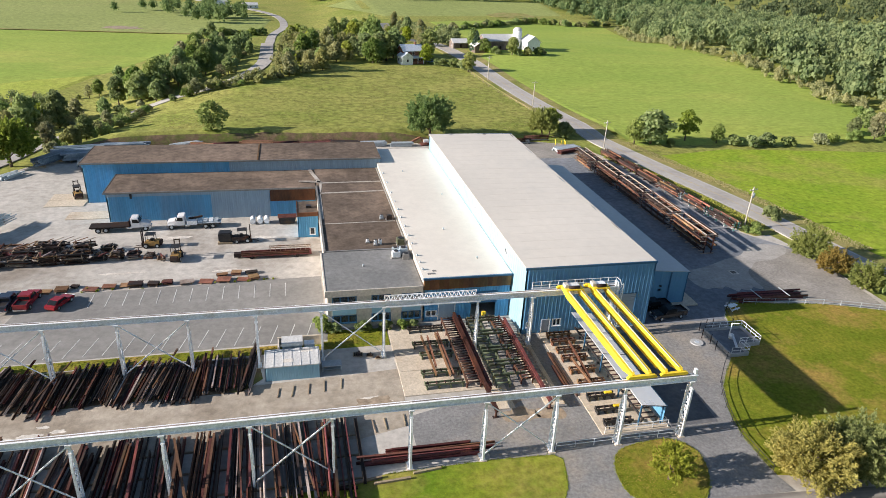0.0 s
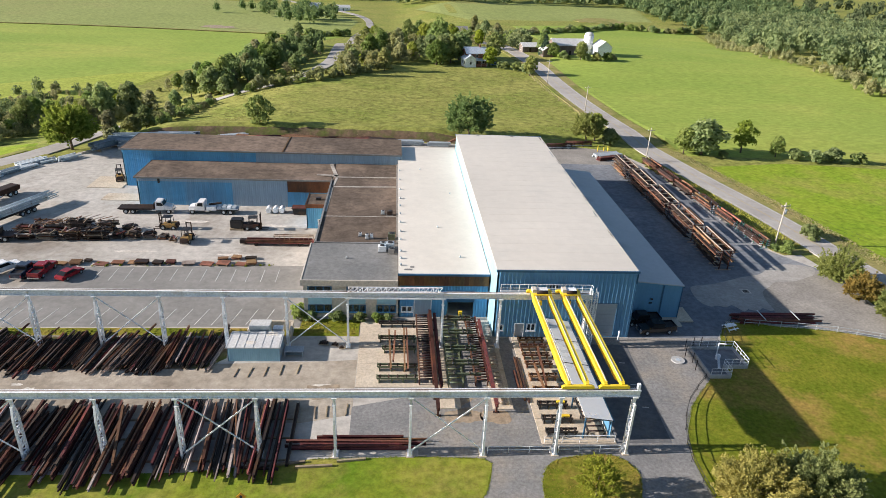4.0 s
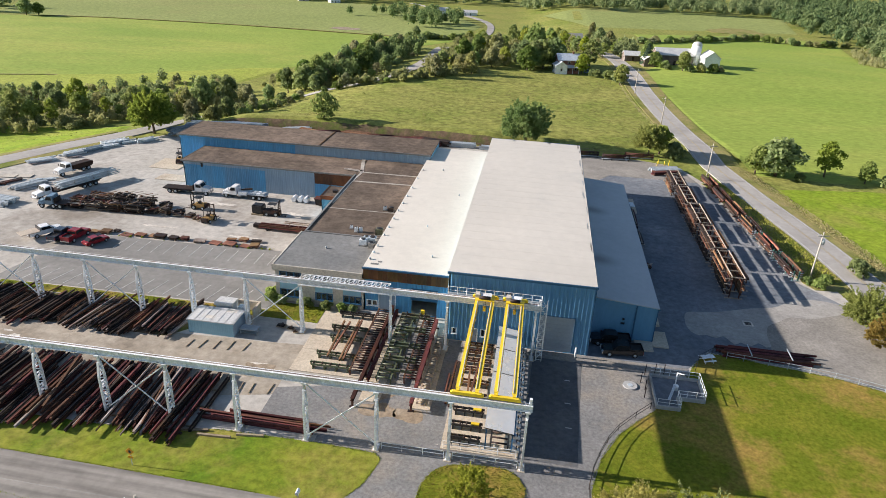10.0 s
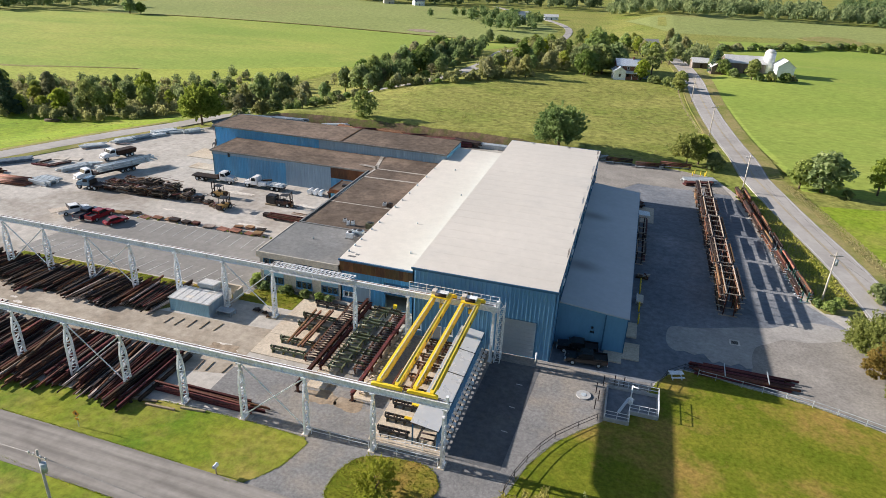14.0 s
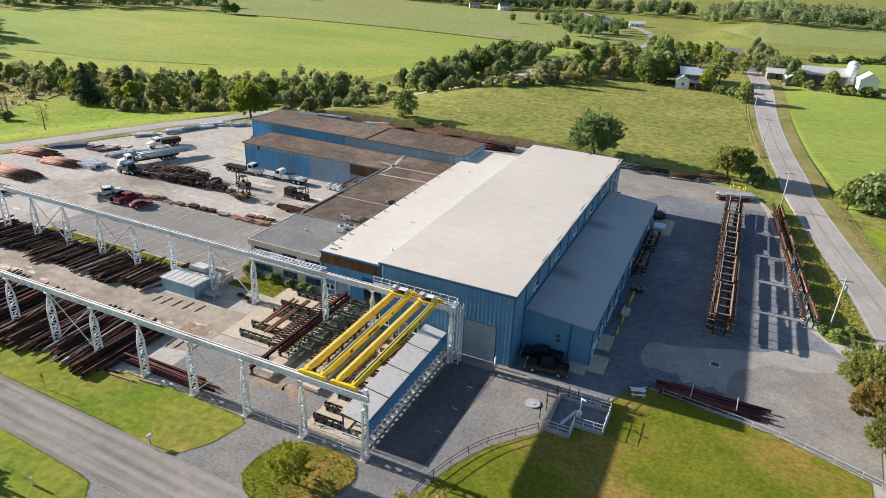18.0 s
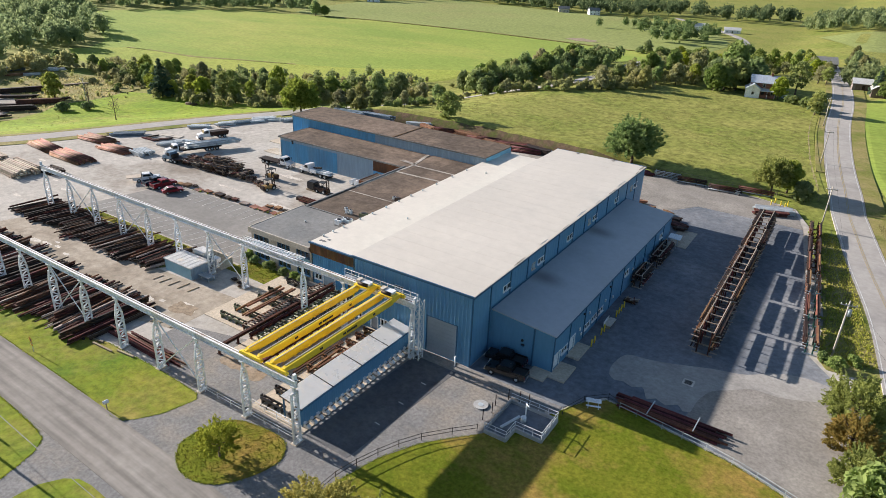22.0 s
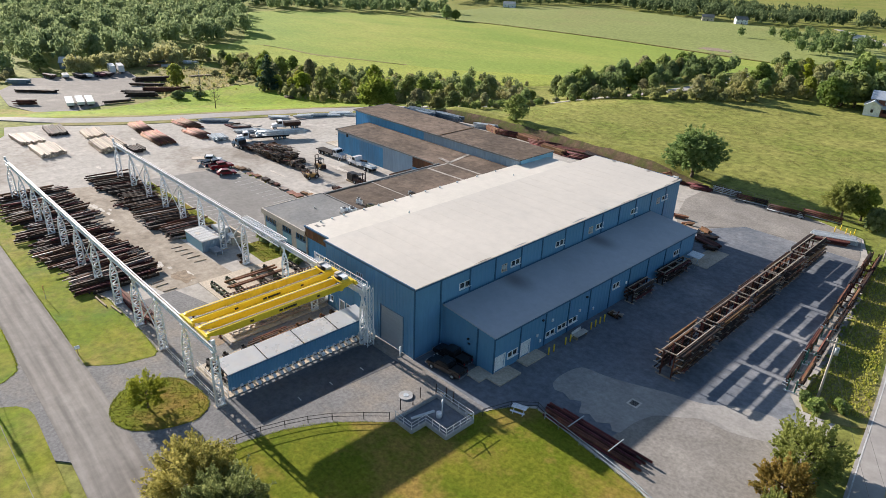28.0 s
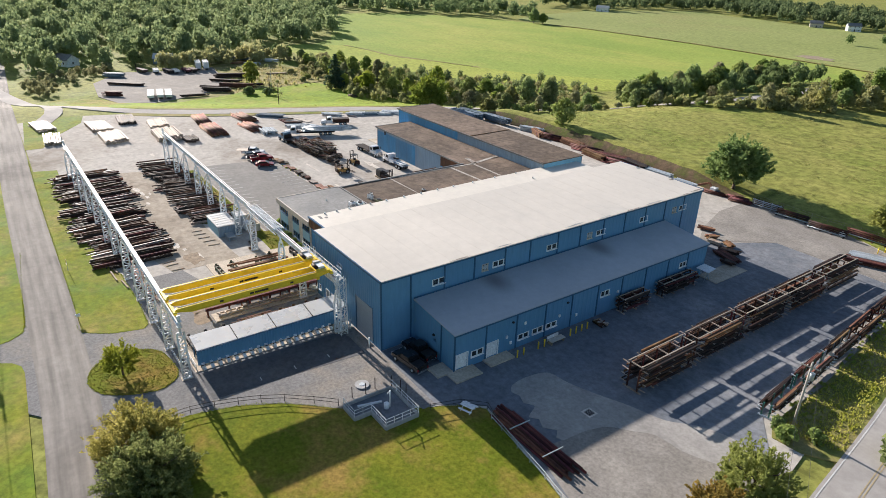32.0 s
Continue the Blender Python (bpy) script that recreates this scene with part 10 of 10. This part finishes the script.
for x, y in ((-229.5, 138.2), (-228.5, 141.8)):
    box_trailer(x, y, -12, 9, M_CAR_WHITE, "white box trailer parked in the storage lot", 4.0)
for x, y in ((-161.9, 99.4), (-161.6, 102.9), (-160.4, 105.9)):
    box_trailer(x, y, -13, 12.5, M_CAR_WHITE, "long low white-topped trailer in the storage lot", 2.0)
for x, y, rz, L, m_ in ((-231, 111.6, 12, 8, M_DARK), (-227.5, 117.2, -10, 7, M_CAR_WHITE), (-225, 122.4, 10, 8, M_BLACK), (-222.5, 125.4, 0, 6, M_CAR_WHITE), (-222.6, 130.4, 8, 7, M_RUST), (-222.2, 133.6, 6, 7, M_DARK)):
    box_trailer(x, y, rz, L, m_, "parked trailer at the back of the storage lot", 1.9)
lot = random.Random(9)
for x, y, rz, L, n, lay, size, m_ in ((-197.8, 144.3, 68, 14, 3, 4, 0.5, M_DARK), (-187.5, 138, 49, 13, 3, 2, 0.5, M_DARK), (-174.1, 127.4, 46, 9, 3, 2, 0.4, M_DARK), (-162.2, 126, 56, 11, 3, 4, 0.45, M_DARK), (-168.8, 137, 58, 14, 3, 4, 0.45, M_RUST), (-155.8, 114.8, 78, 10, 2, 2, 0.45, M_DARK), (-171, 144.6, 80, 9, 2, 2, 0.4, M_DARK), (-223, 97.7, 55, 8, 4, 3, 0.6, M_TARP), (-196.3, 97.6, 48, 16, 3, 2, 0.45, M_DARK), (-171.3, 87, 54, 6.5, 3, 4, 0.4, M_RUST), (-252.4, 140, 60, 10, 4, 4, 0.6, M_TARP), (-251, 158, 70, 9, 4, 3, 0.6, M_TARP), (-248, 166, 70, 9, 4, 3, 0.6, M_TARP), (-235, 162, 75, 8, 3, 2, 0.5, M_RUSTL), (-231, 167, 60, 7, 3, 2, 0.5, M_GALV), (-241.5, 178, 60, 7, 3, 2, 0.5, M_WHITE), (-236, 180, 70, 6, 3, 2, 0.5, M_GALV), (-199, 168, 75, 9, 3, 1, 0.5, M_WOOD)):
    bundle(x, y, rz, L, n, lay, size, m_, "steel stock stacked in the storage lot", "storage lot stacks", z=0.3, jitter=1.2, fan=3.5)
lg = thing("log_pile", -126.4, 171.4, hgt(-126.4, 171.4), "brown brush pile at the meadow's edge", "brush pile")
for k in range(9):
    part("log", rod(bmesh.new(), (-2.2, -1.2 + 0.5 * (k % 5), 0.3 + 0.45 * (k // 5)), (2.2, -1.0 + 0.5 * (k % 5), 0.35 + 0.45 * (k // 5)), 0.22, n=7), M_BARK, lg)


# ---- farm buildings ----
def gable_house(name, x, y, rz, w, d, h, rise, wall_m, roof_m, label, windows=2, door=True, storeys=1, z=None):
    b = thing(name, x, y, hgt(x, y) if z is None else z, label, "house" if name != "barn" else "barn", "", rz)
    part("wall", prism(bmesh.new(), [(-d / 2, -0.5), (d / 2, -0.5), (d / 2, h), (0, h + rise), (-d / 2, h)], "x", -w / 2, w / 2), wall_m, b)
    for s in (-1, 1):
        part("roof", prism(bmesh.new(), [(s * (d / 2 + 0.4), h - 0.4 * rise / (d / 2)), (0, h + rise), (0, h + rise + 0.16), (s * (d / 2 + 0.4), h - 0.4 * rise / (d / 2) + 0.16)], "x", -w / 2 - 0.4, w / 2 + 0.4), roof_m, b)
    for st in range(storeys):
        for k in range(windows):
            xx = -w / 2 + w * (k + 0.5) / windows
            zz = 1.0 + 2.7 * st
            for s in (-1, 1):
                wn_ = part("window", bx(bmesh.new(), xx - 0.5, s * d / 2 - 0.04, zz, xx + 0.5, s * d / 2 + 0.04, zz + 1.3), M_WHITE, b)
                part("pane", bx(bmesh.new(), xx - 0.4, s * (d / 2 + 0.02) - 0.04, zz + 0.1, xx + 0.4, s * (d / 2 + 0.02) + 0.04, zz + 1.2), M_BLACK, wn_)
        for s in (-1, 1):
            wn_ = part("window", bx(bmesh.new(), s * w / 2 - 0.04, -0.5, 1.0 + 2.7 * st, s * w / 2 + 0.04, 0.5, 2.3 + 2.7 * st), M_WHITE, b)
            part("pane", bx(bmesh.new(), s * (w / 2 + 0.02) - 0.04, -0.4, 1.1 + 2.7 * st, s * (w / 2 + 0.02) + 0.04, 0.4, 2.2 + 2.7 * st), M_BLACK, wn_)
    if door:
        part("door", bx(bmesh.new(), -0.5, -d / 2 - 0.05, 0, 0.5, -d / 2 + 0.02, 2.1), M_DARK, b)
    return b


M_BRICK = mat("red-brown farmhouse wall", (0.20, 0.085, 0.06), (0.25, 0.11, 0.075), 0.85, scale=0.6, fine=4.0, c=(0.4, 0.36, 0.32), amount=0.2)
# Metal roof with the sky's bright reflection put into its blue-white colour.
M_ROOFSKY = mat("silvery blue metal roof", (0.52, 0.58, 0.66), (0.60, 0.66, 0.73), 0.35, metal=0.2, scale=0.3, fine=3.0, c=(0.45, 0.49, 0.54), amount=0.3)
M_OLDWALL = mat("weathered barn board", (0.13, 0.10, 0.085), (0.19, 0.15, 0.12), 0.9, scale=0.5, fine=4.0, stretch=(1, 1, 0.2), c=(0.3, 0.28, 0.26), amount=0.3)
fh = gable_house("farmhouse", 52.4, 300.5, 12, 9.5, 7.5, 5.4, 2.2, M_BRICK, M_ROOFSKY, "two-storey red-brown farmhouse with a silvery blue metal roof", 3, True, 2)
part("porch_roof", prism(bmesh.new(), [(-6.4, 2.5), (-3.7, 3.2), (-3.7, 3.35), (-6.4, 2.65)], "x", -4.5, 4.5), M_ROOFSKY, fh)
part("porch_wall", bx(bmesh.new(), -4.3, -6.0, 0, 4.3, -5.85, 1.1), M_BRICK, fh, "red-brown porch wall")
for k in range(4):
    part("porch_post", bx(bmesh.new(), -4.2 + 2.75 * k, -6.2, 0, -4.05 + 2.75 * k, -6.05, 2.6), M_WHITE, fh)
part("chimney", bx(bmesh.new(), 2.0, -0.4, 6.6, 2.7, 0.4, 8.6), M_BRICK, fh)
gable_house("farmhouse_wing", 49.5, 296.0, 102, 6, 5, 3.4, 1.6, M_WHITE, M_ROOFSKY, "low white farmhouse wing with a silvery metal roof", 2)
gable_house("barn", 102, 331, 8, 17, 9, 4.6, 2.6, M_OLDWALL, M_TANROOF, "long weathered barn with a grey-white metal roof and open front", 0, True)
gable_house("barn", 118, 326, 96, 8, 7, 4.6, 2.6, M_WHITE, M_TANROOF, "white gabled barn with a pale roof", 1, True)
gable_house("barn", 91, 326, 96, 7, 6, 3.0, 2.0, M_OLDWALL, M_TANROOF, "small weathered shed with a pale roof", 0)
gable_house("barn", 84.6, 341, 8, 8, 6, 2.8, 1.6, M_OLDWALL, M_TANROOF, "small grey farm shed", 0)
si = thing("silo", 112.2, 330.5, hgt(112, 330), "white cylindrical farm silo with a domed top", "silo")
part("shell", rod(bmesh.new(), (0, 0, -0.5), (0, 0, 9.0), 2.3, n=24), M_WHITE, si)
bm = bmesh.new()
for k in range(4):
    a0, a1 = k * math.pi / 8, (k + 1) * math.pi / 8
    rod(bm, (0, 0, 9.0 + 1.6 * math.sin(a0)), (0, 0, 9.0 + 1.6 * math.sin(a1)), 2.3 * math.cos(a0), max(0.05, 2.3 * math.cos(a1)), 24, caps=False)
part("dome", bm, M_TANROOF, si)
for k in range(6):
    part("hoop", rod(bmesh.new(), (0, 0, 1.0 + 1.4 * k), (0, 0, 1.08 + 1.4 * k), 2.34, n=24), M_GALV, si)
gable_house("barn", 60, 470, 20, 13, 8, 4, 3.2, M_OLDWALL, M_CREAM, "tan-roofed barn beside the far road", 2)
gable_house("barn", 48, 478, 110, 9, 7, 3.6, 2.6, M_OLDWALL, M_ROOFG, "dark-roofed barn beside the far road", 2)
gable_house("house", -62, 690, 15, 12, 8, 5, 2.6, M_WHITE, M_TANROOF, "white farmhouse among far trees", 3, True, 2)
gable_house("house", -36, 700, 15, 14, 7, 3, 2, M_WHITE, M_TANROOF, "low white farm building far off", 3)
gable_house("house", -200, 770, 40, 12, 8, 5, 2.6, M_WHITE, M_ROOFG, "white house at the far wood's edge", 3, True, 2)
gable_house("house", -236, 768, 30, 12, 8, 4, 2.6, M_CREAM, M_ROOFG, "cream house at the far wood's edge", 3)
gable_house("house", -440, 672, 30, 14, 8, 4, 2.6, M_WHITE, M_TANROOF, "pale house at the far wood's edge", 3)
gable_house("house", -268, 84, 30, 10, 7, 3.4, 2.2, M_WHITE, M_ROOFG, "white house at the edge of the wood", 2)
gable_house("house", -255, 128, 60, 9, 6, 3, 2, M_CAR_BLUE, M_TANROOF, "low pale shed by the storage lot", 2)

# weeds along the roadside racks and verges
def weeds(name, pts, n, h0, h1, m_, label, seed):
    return woods(name, pts, n, h0, h1, 120, 0.2, m_, label, seed, False)


weeds("weeds", [(91.8, 113), (94.6, 112), (92.8, 130), (89.6, 150), (86.4, 166), (84.8, 166), (88.0, 148), (91.0, 130)], 200, 0.25, 0.8, M_LEAFV, "tall green weeds along the roadside racks", 61)
weeds("weeds", [(-60, 183), (-28, 188.5), (0, 189), (36, 188), (36, 190.5), (0, 191.5), (-28, 191), (-60, 187)], 70, 0.6, 1.8, M_LEAFB, "weeds on top of the earth bank", 63)
weeds("weeds", [(-40, 101.2), (-4, 101.9), (-4, 103.4), (-40, 103.2)], 40, 0.3, 0.7, M_LEAFY, "weeds round the plate stacks", 65)

tufts("verge_grass", [(111.5, 100), (115, 100), (111, 128), (104.6, 160), (100, 180), (97.2, 180), (101.5, 160), (107.5, 128)], 16, 0.26, 0.22, M_BLADED, "tall dry grass along the field edge", 62)
tufts("verge_grass", [(92.2, 112.5), (97.0, 112.5), (99.8, 114), (97.2, 130), (93.6, 150), (90.4, 166), (86.2, 166), (89.4, 150), (92.0, 128)], 14, 0.3, 0.24, M_BLADEV, "tall yellow-green grass along the roadside racks", 66)
for k in range(16):
    tree("scrub" if k % 3 else "bush", -46 + 5.2 * k + rnd.uniform(-1.5, 1.5), 186.6 + rnd.uniform(-0.6, 1.2), rnd.uniform(0.22, 0.5), where="on the earth bank")
